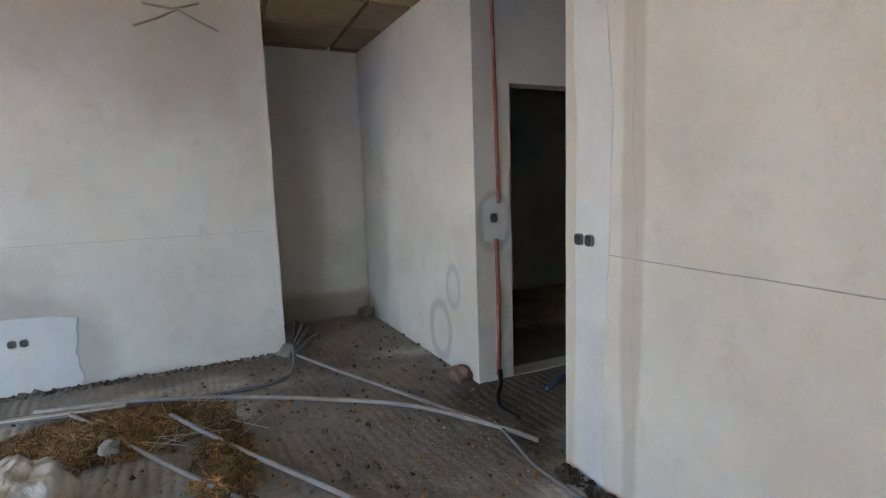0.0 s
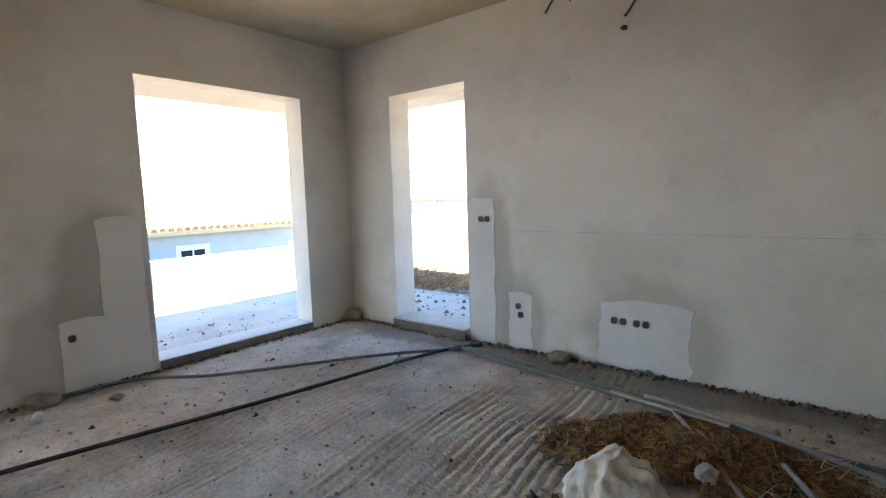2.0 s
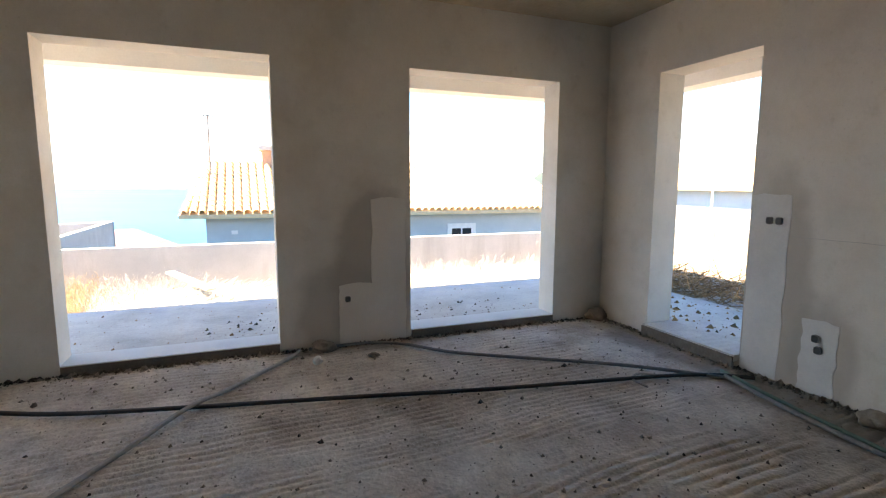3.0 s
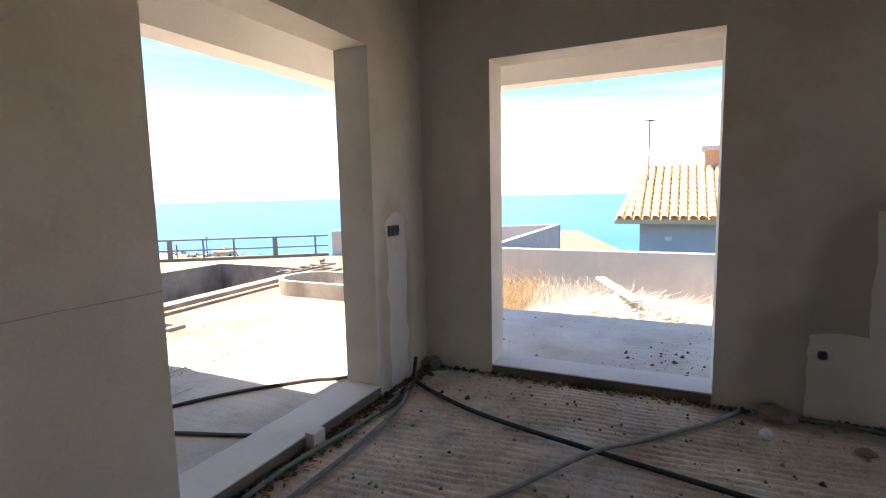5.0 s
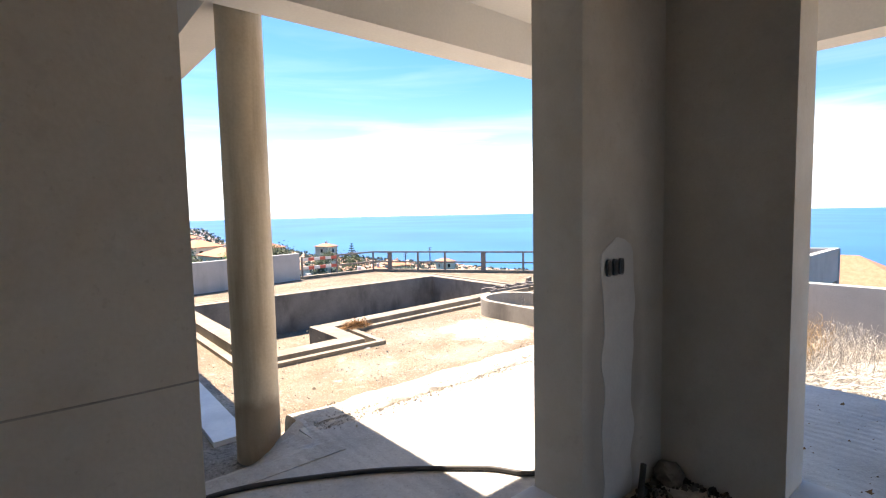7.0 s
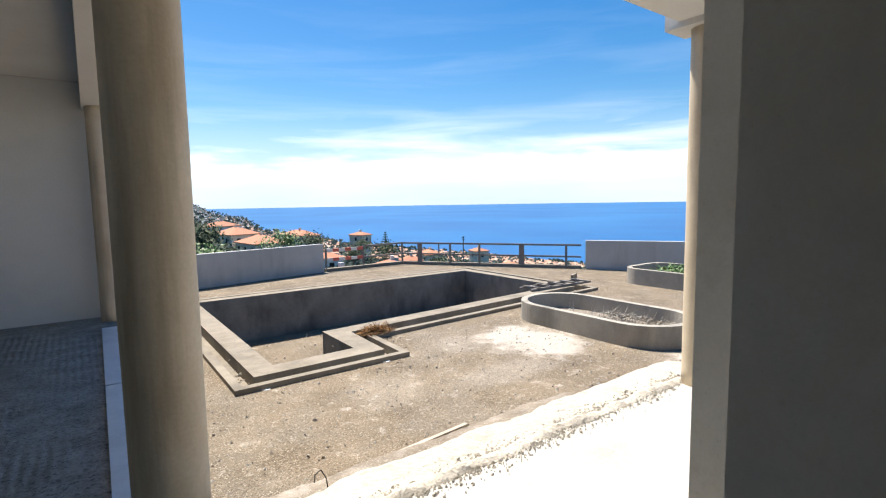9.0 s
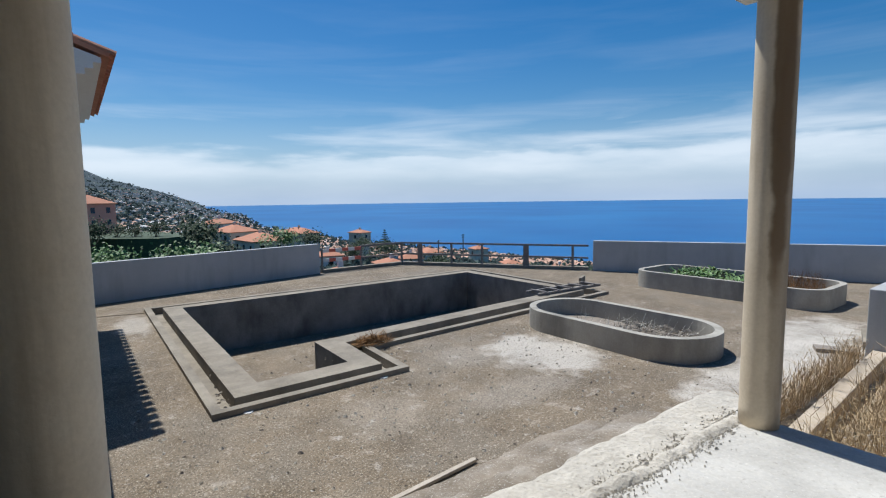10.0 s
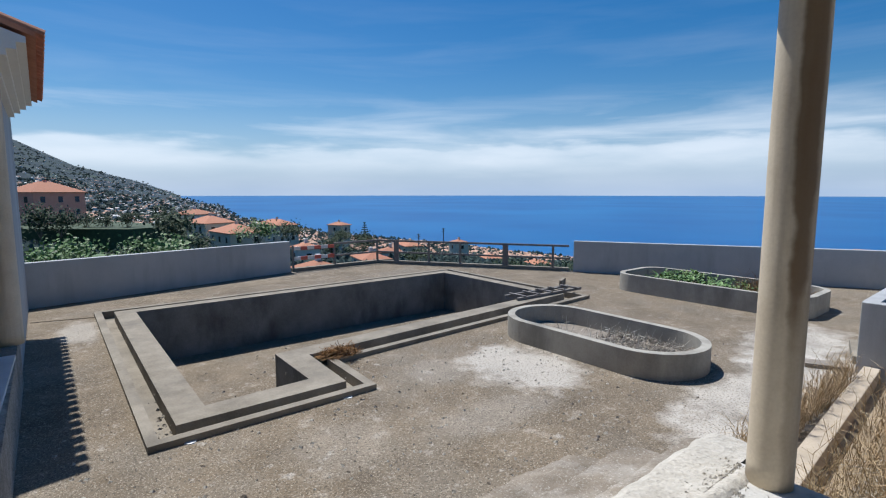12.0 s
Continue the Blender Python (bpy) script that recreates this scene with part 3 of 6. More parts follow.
# roof slab, edge beams, soffits of the porch
bm = bmesh.new()
box(bm, -6.15, 5.0, -2.15, 6.2, 2.96, 3.16)
box(bm, -0.8, 5.0, 6.2, 7.0, 2.96, 3.16)
structure("roof_slab", bm, WHITEWALL, "flat concrete roof slab")
bm = bmesh.new()
box(bm, -6.15, XO, -2.15, 6.2, 2.80, 2.958)
box(bm, XO, -0.81, YNO, 6.2, 2.80, 2.958)
box(bm, XO, 5.0, -2.15, YSO, 2.80, 2.958)
structure("ceiling_porch", bm, WHITEWALL, "white rendered soffit over the porch")
bm = bmesh.new()
box(bm, -6.15, -5.88, -2.25, 6.2, 2.44, 2.80)
structure("trim_beam_west", bm, WHITEWALL, "white rendered edge beam of the porch roof", bevel=0.01)
bm = bmesh.new()
box(bm, -5.88, -0.81, 5.93, 6.2, NORTHBEAM, 2.80)
structure("trim_beam_north", bm, WHITEWALL, "white rendered edge beam of the porch roof", bevel=0.01)
bm = bmesh.new()
box(bm, -5.88, -2.5, -2.15, -1.88, 2.48, 2.80)
structure("trim_beam_south", bm, WHITEWALL, "white rendered edge beam of the porch roof", bevel=0.01)

# ---- porch slabs and steps ----
bm = bmesh.new()
cells(bm, [-6.12, XO, -2.96, -0.82, 5.0], [-2.2, -1.8, YSO, YNO, 6.2], [-2.7, 0.0], lambda x, y, z: x < XO or (y > YNO and x < -0.8) or (y < YSO and not (x > -2.96 and y < -1.8)))
structure("porch_floor", bm, PORCH, "raw concrete porch slab with rough finish")
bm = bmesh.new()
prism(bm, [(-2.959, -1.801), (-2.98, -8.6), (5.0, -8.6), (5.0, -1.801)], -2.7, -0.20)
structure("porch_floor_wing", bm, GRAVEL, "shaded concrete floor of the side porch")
def rough(x, y, amount):
    """Broken relief at three sizes."""
    return amount * (noise.noise((x * 4, y * 4, 2)) + 0.6 * noise.noise((x * 13, y * 13, 7)) + 0.5 * noise.noise((x * 34, y * 34, 4)))


def cast_strip(name, x0, x1, back, front, z_top, z_low, material, label, seed, amount, ragged):
    """A hand-cast strip from back to front with a worn nose, ragged at its west end."""
    bm = bmesh.new()
    nx, ny = 150, 12
    rows = []
    for i in range(nx + 1):
        f = i / nx
        row = []
        for j in range(ny + 1):
            y = back + (front - back) * j / ny
            end = x0 + ragged * noise.noise((y * 5, seed, 1)) + 0.06 * (j / ny) ** 2
            x = end + (x1 - end) * f
            nose = 0.045 * noise.noise((x * 2.5, seed, 2)) + 0.02 * noise.noise((x * 11, seed, 5))
            wear = max(0.0, (j / ny - 0.8) / 0.2) ** 2 * 0.025
            row.append(bm.verts.new((x, y + nose * j / ny, z_top + rough(x, y + seed, amount) - wear)))
        row.append(bm.verts.new((row[-1].co.x, row[-1].co.y - 0.025, z_top - 0.07 + rough(row[-1].co.x, seed, amount))))
        row.append(bm.verts.new((row[-1].co.x, row[-1].co.y - 0.02, z_low)))
        rows.append(row)
    for a, b in zip(rows, rows[1:]):
        for q in range(ny + 2):
            bm.faces.new((a[q], a[q + 1], b[q + 1], b[q]))
    for end, shift in ((rows[0], -0.03), (rows[-1], 0.0)):
        foot = [bm.verts.new((v.co.x + shift, v.co.y, z_low)) for v in end[:-1]] + [end[-1]]
        for q in range(ny + 1):
            bm.faces.new((end[q + 1], end[q], foot[q], foot[q + 1]))
        bm.faces.new((end[-1], end[-2], foot[-2]))
    bmesh.ops.recalc_face_normals(bm, faces=bm.faces[:])
    return structure(name, bm, material, label)


for k, (west, front) in enumerate(((-6.66, -2.69), (-6.56, -3.08), (-6.42, -3.50))):
    cast_strip("step_%d" % (k + 1), west, -2.985, -2.2, front, -0.1875 * (k + 1), DECKZ - 0.3, STEPC, "rough cast concrete step splashed with mortar", 3.1 * k, 0.007, 0.10)
cast_strip("trim_mortar_bed", -6.38, -3.0, -2.19, -2.48, 0.004, -0.3, MORTAR, "pale mortar bed along the porch edge", 17.3, 0.008, 0.06)

# crumbled ridge of old mortar along the edge of the porch
bm = bmesh.new()
rows = []
n_seg, n_cross = 260, 9
for i in range(n_seg + 1):
    x = -6.12 + (6.12 - 3.0) * i / n_seg
    mid = -2.15 + 0.05 * noise.noise((x * 1.5, 1.7, 0)) + 0.03 * noise.noise((x * 6, 4.2, 0))
    wide = 0.055 + 0.03 * noise.noise((x * 3, 7.7, 0))
    high = (0.030 + 0.02 * noise.noise((x * 5, 2.2, 0))) * min(1.0, 0.2 + (-3.0 - x) / 0.7)
    row = []
    for j in range(n_cross + 1):
        q = 2 * j / n_cross - 1
        y = mid + wide * q
        row.append(bm.verts.new((x, y, -0.008 + high * (1 - q * q) + (1 - abs(q)) * rough(x * 1.6, y * 1.6, 0.014))))
    rows.append(row)
for a, b in zip(rows, rows[1:]):
    for q in range(n_cross):
        bm.faces.new((a[q], b[q], b[q + 1], a[q + 1]))
structure("trim_mortar_lip", bm, MORTAR, "crumbling pale mortar ridge on the porch edge")

# rough concrete falling from the porch to the side porch, round the column foot
bm = bmesh.new()
ramp = []
for i in range(31):
    row = []
    for j in range(41):
        x, y = -3.08 + 1.1 * i / 30, -1.74 - 0.6 * j / 40
        z = 0.006 - 0.2 * max(0.0, min(1.0, (-1.9 - y) / 0.4)) * max(0.0, min(1.0, (x + 3.0) / 0.3)) + 0.005 * noise.noise((x * 8, y * 8, 3)) + 0.005 * noise.noise((x * 25, y * 25, 5))
        row.append(bm.verts.new((x, y, z - (0.06 if i in (0, 30) or j == 0 else 0.22 if j == 40 else 0.0))))
    ramp.append(row)
for i in range(30):
    for j in range(40):
        bm.faces.new((ramp[i][j], ramp[i][j + 1], ramp[i + 1][j + 1], ramp[i + 1][j]))
structure("trim_ramp", bm, PORCH, "rough broken concrete round the column foot")

# ---- deck with pool ----
P_IN = [(-4.40, -6.38), (-4.45, -11.30), (-11.38, -11.25), (-11.38, -7.88), (-5.52, -7.50), (-5.50, -6.40)]     # water's edge
P_COP = [(-4.09, -6.08), (-4.15, -11.55), (-11.66, -11.52), (-11.62, -7.58), (-5.86, -7.20), (-5.80, -6.08)]    # outer rim of the coping
P_GUT = [(-3.93, -5.98), (-3.99, -11.85), (-11.95, -11.8), (-11.95, -7.36), (-6.02, -7.02), (-5.97, -5.98)]    # outer side of the drain channel
P_LIP = [(-3.83, -5.88), (-3.88, -11.97), (-12.06, -11.93), (-12.05, -7.26), (-6.12, -6.92), (-6.07, -5.88)]
DECK_OUT = [(-2.6, -2.15), (-2.84, -13.25), (-8.5, -14.45), (-11.24, -14.66), (-14.7, -9.69), (-18.6, -2.6), (-6.12, -2.3)]


def ring(bm, inner, outer, z_in, z_out):
    k = len(inner)
    a = [bm.verts.new((x, y, z_in)) for x, y in inner]
    b = [bm.verts.new((x, y, z_out)) for x, y in outer]
    for i in range(k):
        bm.faces.new((a[i], a[(i + 1) % k], b[(i + 1) % k], b[i]))


def skirt(bm, line, z0, z1):
    k = len(line)
    a = [bm.verts.new((x, y, z0)) for x, y in line]
    b = [bm.verts.new((x, y, z1)) for x, y in line]
    for i in range(k):
        bm.faces.new((a[i], a[(i + 1) % k], b[(i + 1) % k], b[i]))


bm = bmesh.new()
outer = [bm.verts.new((x, y, DECKZ)) for x, y in DECK_OUT]
inner = [bm.verts.new((x, y, DECKZ)) for x, y in P_LIP]
edges = [bm.edges.new((loop[i], loop[(i + 1) % len(loop)])) for loop in (outer, inner) for i in range(len(loop))]
bmesh.ops.triangle_fill(bm, use_beauty=True, edges=edges, normal=(0, 0, 1))
low = [bm.verts.new((x, y, -2.7)) for x, y in DECK_OUT]
for i in range(len(outer)):
    bm.faces.new((outer[i], outer[(i + 1) % len(outer)], low[(i + 1) % len(outer)], low[i]))
structure("deck", bm, DECK, "weathered bare concrete pool deck with pale stains")
bm = bmesh.new()
POOLZ = -1.62
skirt(bm, P_IN, POOLZ, -0.651)
structure("wall_pool", bm, POOLC, "grey rendered pool basin walls with damp stains")
bm = bmesh.new()
bm.faces.new([bm.verts.new((x, y, POOLZ)) for x, y in P_IN])
bmesh.ops.triangulate(bm, faces=bm.faces[:])
structure("floor_pool", bm, DECK, "dry concrete bottom of the empty pool")
bm = bmesh.new()
ring(bm, P_IN, P_COP, -0.65, -0.65)
skirt(bm, P_COP, -0.85, -0.65)
structure("trim_coping", bm, COPING, "broad concrete pool coping")
bm = bmesh.new()
ring(bm, P_COP, P_GUT, -0.82, -0.82)
structure("trim_gutter", bm, COPING, "recessed overflow channel around the pool")
bm = bmesh.new()
skirt(bm, P_GUT, -0.82, -0.69)
ring(bm, P_GUT, P_LIP, -0.69, -0.69)
skirt(bm, P_LIP, -0.76, -0.69)
structure("trim_channel_lip", bm, COPING, "narrow raised concrete lip of the overflow channel")


def long_wall(name, pts, z0, z1, thick, mat, label):
    """An upright wall along a line of points, tops per point."""
    bm = bmesh.new()
    secs = []
    for i, (x, y) in enumerate(pts):
        d = Vector((pts[min(i + 1, len(pts) - 1)][0] - pts[max(i - 1, 0)][0], pts[min(i + 1, len(pts) - 1)][1] - pts[max(i - 1, 0)][1], 0)).normalized()
        s = Vector((-d.y, d.x, 0)) * thick / 2
        t = z1[i] if isinstance(z1, (list, tuple)) else z1
        secs.append([bm.verts.new((x + q * s.x, y + q * s.y, z)) for q, z in ((-1, z0), (1, z0), (1, t), (-1, t))])
    for a, b in zip(secs, secs[1:]):
        for q in range(4):
            bm.faces.new((a[q], a[(q + 1) % 4], b[(q + 1) % 4], b[q]))
    bm.faces.new(secs[0][::-1])
    bm.faces.new(secs[-1])
    bmesh.ops.recalc_face_normals(bm, faces=bm.faces[:])
    return structure(name, bm, mat, label, bevel=0.012)


long_wall("wall_deck_south", [(-2.9, -13.45), (-8.5, -14.5)], -2.7, [0.11, 0.10], 0.16, GREYWALL, "grey rendered parapet wall of the deck")
long_wall("wall_deck_west", [(-14.72, -9.66), (-18.7, -2.6)], -2.7, [0.10, 0.13], 0.16, GREYWALL, "grey rendered parapet wall of the deck")
long_wall("wall_garden_return", [(-18.6, -2.68), (-11.05, -2.60)], -2.7, [0.13, 0.12], 0.16, GREYWALL, "grey rendered garden wall")
long_wall("wall_garden_west", [(-11.0, -2.66), (-10.85, 12.0)], -2.7, [0.13, 0.15], 0.16, GREYWALL, "grey rendered garden wall topped with a smooth edge")
bm = bmesh.new()
prism(bm, [(-10.95, -2.5), (-6.12, -2.3), (-6.12, 6.2), (6.0, 6.2), (6.0, 30.0), (-10.9, 30.0)], -2.7, -0.8)
structure("ground_garden", bm, SOIL, "dry bare garden soil under dead weeds")

# ---- land and sea: one sheet, seen from above the town ----
CX, CY = -3.28, -1.22
HEADING = math.atan2(-1.549, -1.244)
SKY_X = [-9999, -900, -200, 25, 130, 270, 320, 352, 390, 425, 500, 600, 700, 800, 900, 1000, 1300, 1800, 9999]
SKY_E = [3.0, 6.0, 6.3, 4.85, 2.6, 0.75, -0.35, -1.0, -1.35, -2.8, -3.5, -4.7, -5.4, -6.0, -6.9, -7.4, -8.0, -8.5, 3.0]
SKY_R = [1500, 1800, 1800, 1800, 1700, 1500, 1400, 1200, 1000, 730, 610, 460, 400, 360, 310, 290, 270, 255, 300]
SEAZ = -36.0


def bearing_x(a):
    """Bearing, in radians left of the last heading, to the table's abscissa."""
    return 784 - 883 * math.tan(a) if abs(a) < 1.45 else math.copysign(9000, -a)


def land_z(x, y):
    dx, dy = x - CX, y - CY
    r = math.hypot(dx, dy)
    a = (math.atan2(dy, dx) - HEADING + math.pi) % (2 * math.pi) - math.pi
    sx = bearing_x(a)
    es, rs = float(np.interp(sx, SKY_X, SKY_E)), float(np.interp(sx, SKY_X, SKY_R))
    if r < 26:
        return -4.6
    f = min(1.0, math.log(r / 26) / math.log(rs / 26))
    e = -13.0 + (es + 13.0) * f ** 0.8
    z = 1.45 + r * math.tan(radians(e))
    z += 0.012 * r * noise.noise((x * 0.02, y * 0.02, 4)) * (1 - f) + 0.006 * min(r, 900) * noise.noise((x * 0.006, y * 0.006, 8)) * (1 if es > 0 else 0)
    if r > rs:
        z -= (r - rs) * 0.35
    return max(z, -60)


bm = bmesh.new()
rad = [0.01] + [24 * (2600 / 24) ** (i / 89) for i in range(90)]
NA = 260
rings = []
for r in rad:
    rings.append([bm.verts.new((CX + r * math.cos(a), CY + r * math.sin(a), land_z(CX + r * math.cos(a), CY + r * math.sin(a)))) for a in (2 * math.pi * k / NA for k in range(NA))])
for a, b in zip(rings, rings[1:]):
    for k in range(NA):
        bm.faces.new((a[k], b[k], b[(k + 1) % NA], a[(k + 1) % NA]))
structure("ground", bm, LAND_HAZED, "dark green hillside with haze blue in its colour, falling to the coast", smooth=True)
bm = bmesh.new()
vs = [bm.verts.new((CX + 4950 * math.cos(2 * math.pi * k / 128), CY + 4950 * math.sin(2 * math.pi * k / 128), SEAZ)) for k in range(128)]
bm.faces.new(vs)
structure("water", bm, SEA, "deep blue calm sea to the horizon")

# ---- more materials ----
RISER = rough_material("bare_riser", (0.10, 0.085, 0.07), (0.24, 0.205, 0.17), 6, 0.95, 0.6, 50, (0.06, 0.05, 0.04), 3, 0.6, coords="World")
DIRT = rough_material("dark_dirt", (0.045, 0.036, 0.028), (0.13, 0.105, 0.08), 8, 1.0, 0.6, 60, coords="World", island=0.4)
DARKBOX = rough_material("socket_box", (0.015, 0.015, 0.015), (0.05, 0.05, 0.05), 20, 0.6, 0.1, 60)
CONDUIT = rough_material("grey_conduit", (0.10, 0.105, 0.11), (0.20, 0.205, 0.21), 12, 0.6, 0.1, 80, (0.27, 0.24, 0.2), 5, 0.6)
CONDUIT_PALE = rough_material("dusty_conduit", (0.24, 0.235, 0.225), (0.40, 0.385, 0.36), 12, 0.7, 0.1, 80, (0.2, 0.16, 0.11), 5, 0.6)
CONDUIT_GREEN = rough_material("green_conduit", (0.09, 0.16, 0.12), (0.17, 0.25, 0.19), 12, 0.6, 0.1, 80)
BLACKCABLE = rough_material("black_cable", (0.012, 0.012, 0.012), (0.045, 0.042, 0.038), 12, 0.55, 0.1, 80)
REDPIPE = rough_material("red_conduit", (0.28, 0.07, 0.05), (0.42, 0.14, 0.10), 9, 0.7, 0.1, 60, (0.5, 0.45, 0.4), 6, 0.4, coords="World")
BLUEHOSE = rough_material("blue_hose", (0.03, 0.10, 0.32), (0.06, 0.16, 0.45), 9, 0.5, 0.1, 60)
SACK = rough_material("woven_sack", (0.55, 0.50, 0.42), (0.78, 0.75, 0.69), 7, 0.8, 0.35, 120, (0.34, 0.25, 0.15), 4.5, 0.75, coords="World")
STRAW = rough_material("dry_straw", (0.115, 0.058, 0.022), (0.38, 0.215, 0.085), 9, 0.9, 0.2, 60, (0.11, 0.06, 0.025), 3, 0.6, coords="World", island=0.55)
HAY = rough_material("bleached_hay", (0.35, 0.33, 0.28), (0.60, 0.575, 0.52), 4, 0.9, 0.2, 60, (0.36, 0.28, 0.17), 1.2, 0.45, coords="World", island=0.5)
RUBBLE = rough_material("cement_rubble", (0.16, 0.135, 0.11), (0.32, 0.28, 0.235), 8, 0.95, 0.5, 60, coords="World")
BRICKBIT = rough_material("broken_brick", (0.17, 0.10, 0.07), (0.30, 0.19, 0.14), 9, 0.95, 0.5, 60, coords="World")
# far leaves are greyer and bluer: distance haze put into their colour
LEAF_HAZED = rough_material("hazed_foliage", (0.024, 0.050, 0.046), (0.062, 0.092, 0.078), 0.5, 0.9, 0.2, 4, coords="World", island=0.45)
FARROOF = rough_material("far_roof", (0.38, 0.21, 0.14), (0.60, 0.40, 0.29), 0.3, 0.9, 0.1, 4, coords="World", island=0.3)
GOLD = rough_material("golden_weed", (0.33, 0.23, 0.115), (0.56, 0.43, 0.26), 6, 0.9, 0.2, 60, coords="World", island=0.4)
WOOD = rough_material("grey_timber", (0.36, 0.31, 0.25), (0.56, 0.50, 0.42), 5, 0.85, 0.3, 80, (0.25, 0.2, 0.15), 3, 0.5)
TILE = rough_material("clay_tile", (0.34, 0.13, 0.07), (0.52, 0.24, 0.14), 4, 0.85, 0.2, 40, (0.3, 0.2, 0.15), 2, 0.4, coords="World", objrand=0.12)
TILE_PALE = rough_material("pale_clay_tile", (0.52, 0.35, 0.185), (0.70, 0.52, 0.32), 3, 0.85, 0.2, 30, (0.42, 0.28, 0.16), 1.5, 0.5, coords="World", objrand=0.1)
LEAF = rough_material("green_leaf", (0.045, 0.11, 0.022), (0.14, 0.25, 0.06), 3, 0.6, 0.1, 30, (0.14, 0.16, 0.05), 1.5, 0.5, coords="World", island=0.4)
LEAF_DARK = rough_material("dark_foliage", (0.018, 0.04, 0.016), (0.055, 0.085, 0.032), 2, 0.8, 0.2, 20, coords="World", island=0.5)
BARK = rough_material("bark", (0.10, 0.075, 0.05), (0.2, 0.16, 0.12), 9, 0.95, 0.5, 40)
PINK = rough_material("salmon_paint", (0.74, 0.30, 0.22), (0.84, 0.40, 0.30), 1.0, 0.85, 0.1, 20, coords="World")
CREAM = rough_material("cream_paint", (0.62, 0.54, 0.42), (0.76, 0.69, 0.57), 0.5, 0.85, 0.1, 20, coords="World", objrand=0.12)
NEIGHBOUR = rough_material("pale_blue_render", (0.38, 0.43, 0.46), (0.48, 0.53, 0.55), 0.8, 0.9, 0.1, 30, coords="World")
TAPE = rough_material("barrier_red", (0.5, 0.09, 0.06), (0.62, 0.16, 0.11), 5, 0.6, 0.05, 30)
TAPEW = rough_material("barrier_white", (0.66, 0.64, 0.62), (0.8, 0.79, 0.77), 5, 0.6, 0.05, 30)


def glass_material():
    m = bpy.data.materials.new("window_glass")
    m.use_nodes = True
    b = m.node_tree.nodes["Principled BSDF"]
    b.inputs["Base Color"].default_value = (0.02, 0.025, 0.03, 1)
    b.inputs["Roughness"].default_value = 0.08
    return m


GLASS = glass_material()


# ---- plaster repairs, chases and socket boxes ----
def patch_outline(w, h, round_top, wobble, seed, n=34):
    """A closed wavy outline of a patch, w wide and h high, from its lower left."""
    pts = []
    for i in range(n):
        f = i / (n - 1)
        pts.append((-w / 2 + wobble * noise.noise((f * 7, seed, 0)), h * f))
    top = []
    for i in range(1, 10):
        f = i / 10
        top.append((-w / 2 + w * f, h + round_top * math.sin(math.pi * f) + wobble * 0.5 * noise.noise((f * 5, seed + 3, 1))))
    right = [(w / 2 + wobble * noise.noise((i / (n - 1) * 7, seed + 9, 0)), h * (1 - i / (n - 1))) for i in range(n)]
    return pts + top + right


def wall_patch(name, origin, along, out, w, h, material, label, depth=0.004, round_top=0.03, wobble=0.02, seed=1.0, x0=0.0):
    """A skim patch lying on a wall; along and out are unit vectors of the wall."""
    o, a, u = Vector(origin), Vector(along), Vector(out)
    bm = bmesh.new()
    pts = patch_outline(w, h, round_top, wobble, seed)
    front = [bm.verts.new(o + a * (p[0] + x0) + Vector((0, 0, p[1])) + u * depth * 0.5) for p in pts]
    back = [bm.verts.new(o + a * (p[0] * 1.03 + x0) + Vector((0, 0, p[1])) - u * 0.002) for p in pts]
    bm.faces.new(front)
    k = len(pts)
    for i in range(k):
        bm.faces.new((front[i], back[i], back[(i + 1) % k], front[(i + 1) % k]))
    bmesh.ops.recalc_face_normals(bm, faces=bm.faces[:])
    return structure(name, bm, material, label)


NX_, NO_ = (1, 0, 0), (0, -1, 0)   # north wall: along x, facing south
PN = "trim_patch"
wall_patch(PN, (-2.44, YN, 0.0), NX_, NO_, 0.27, 1.25, FILLER, "smooth white filled wall chase", 0.006, 0.01, 0.015, 2.4)
wall_patch(PN, (-2.06, YN, 0.0), NX_, NO_, 0.21, 0.47, FILLER, "smooth white filled wall chase", 0.0065, 0.01, 0.015, 4.4)
wall_patch(PN, (-1.07, YN, 0.0), NX_, NO_, 0.62, 0.48, FILLER, "smooth white filled wall chase", 0.007, 0.03, 0.03, 6.4)
WX, WO = (0, 1, 0), (1, 0, 0)      # west wall
wall_patch(PN, (XW, 2.43, 0.0), WX, WO, 0.29, 1.19, PATCH, "smooth filled wall chase", 0.006, 0.02, 0.015, 9.2)
wall_patch(PN, (XW, 2.16, 0.0), WX, WO, 0.30, 0.49, PATCH, "smooth filled wall chase", 0.007, 0.02, 0.015, 9.9)
SX, SO = (-1, 0, 0), (0, 1, 0)     # south wall, west pier
wall_patch(PN, (-3.72, YS, 0.0), SX, SO, 0.25, 1.15, FILLER, "smooth white filled wall chase", 0.006, 0.07, 0.035, 11.4)
wall_patch(PN, (1.56, 2.10, 0.0), (0, -1, 0), (-1, 0, 0), 0.36, 2.78, PLASTER, "rough plaster edge of a filled chase", 0.003, 0.0, 0.05, 12.2)
wall_patch(PN, (1.56, 2.15, 0.0), (0, -1, 0), (-1, 0, 0), 0.19, 2.79, FILLER, "smooth white filled wall chase", 0.008, 0.0, 0.03, 13.4)
wall_patch(PN, (1.785, 3.312, 0.93), (1, 0, 0), (0, -1, 0), 0.15, 0.24, FILLER, "white plaster dab round a switch box", 0.004, 0.04, 0.012, 14.1)


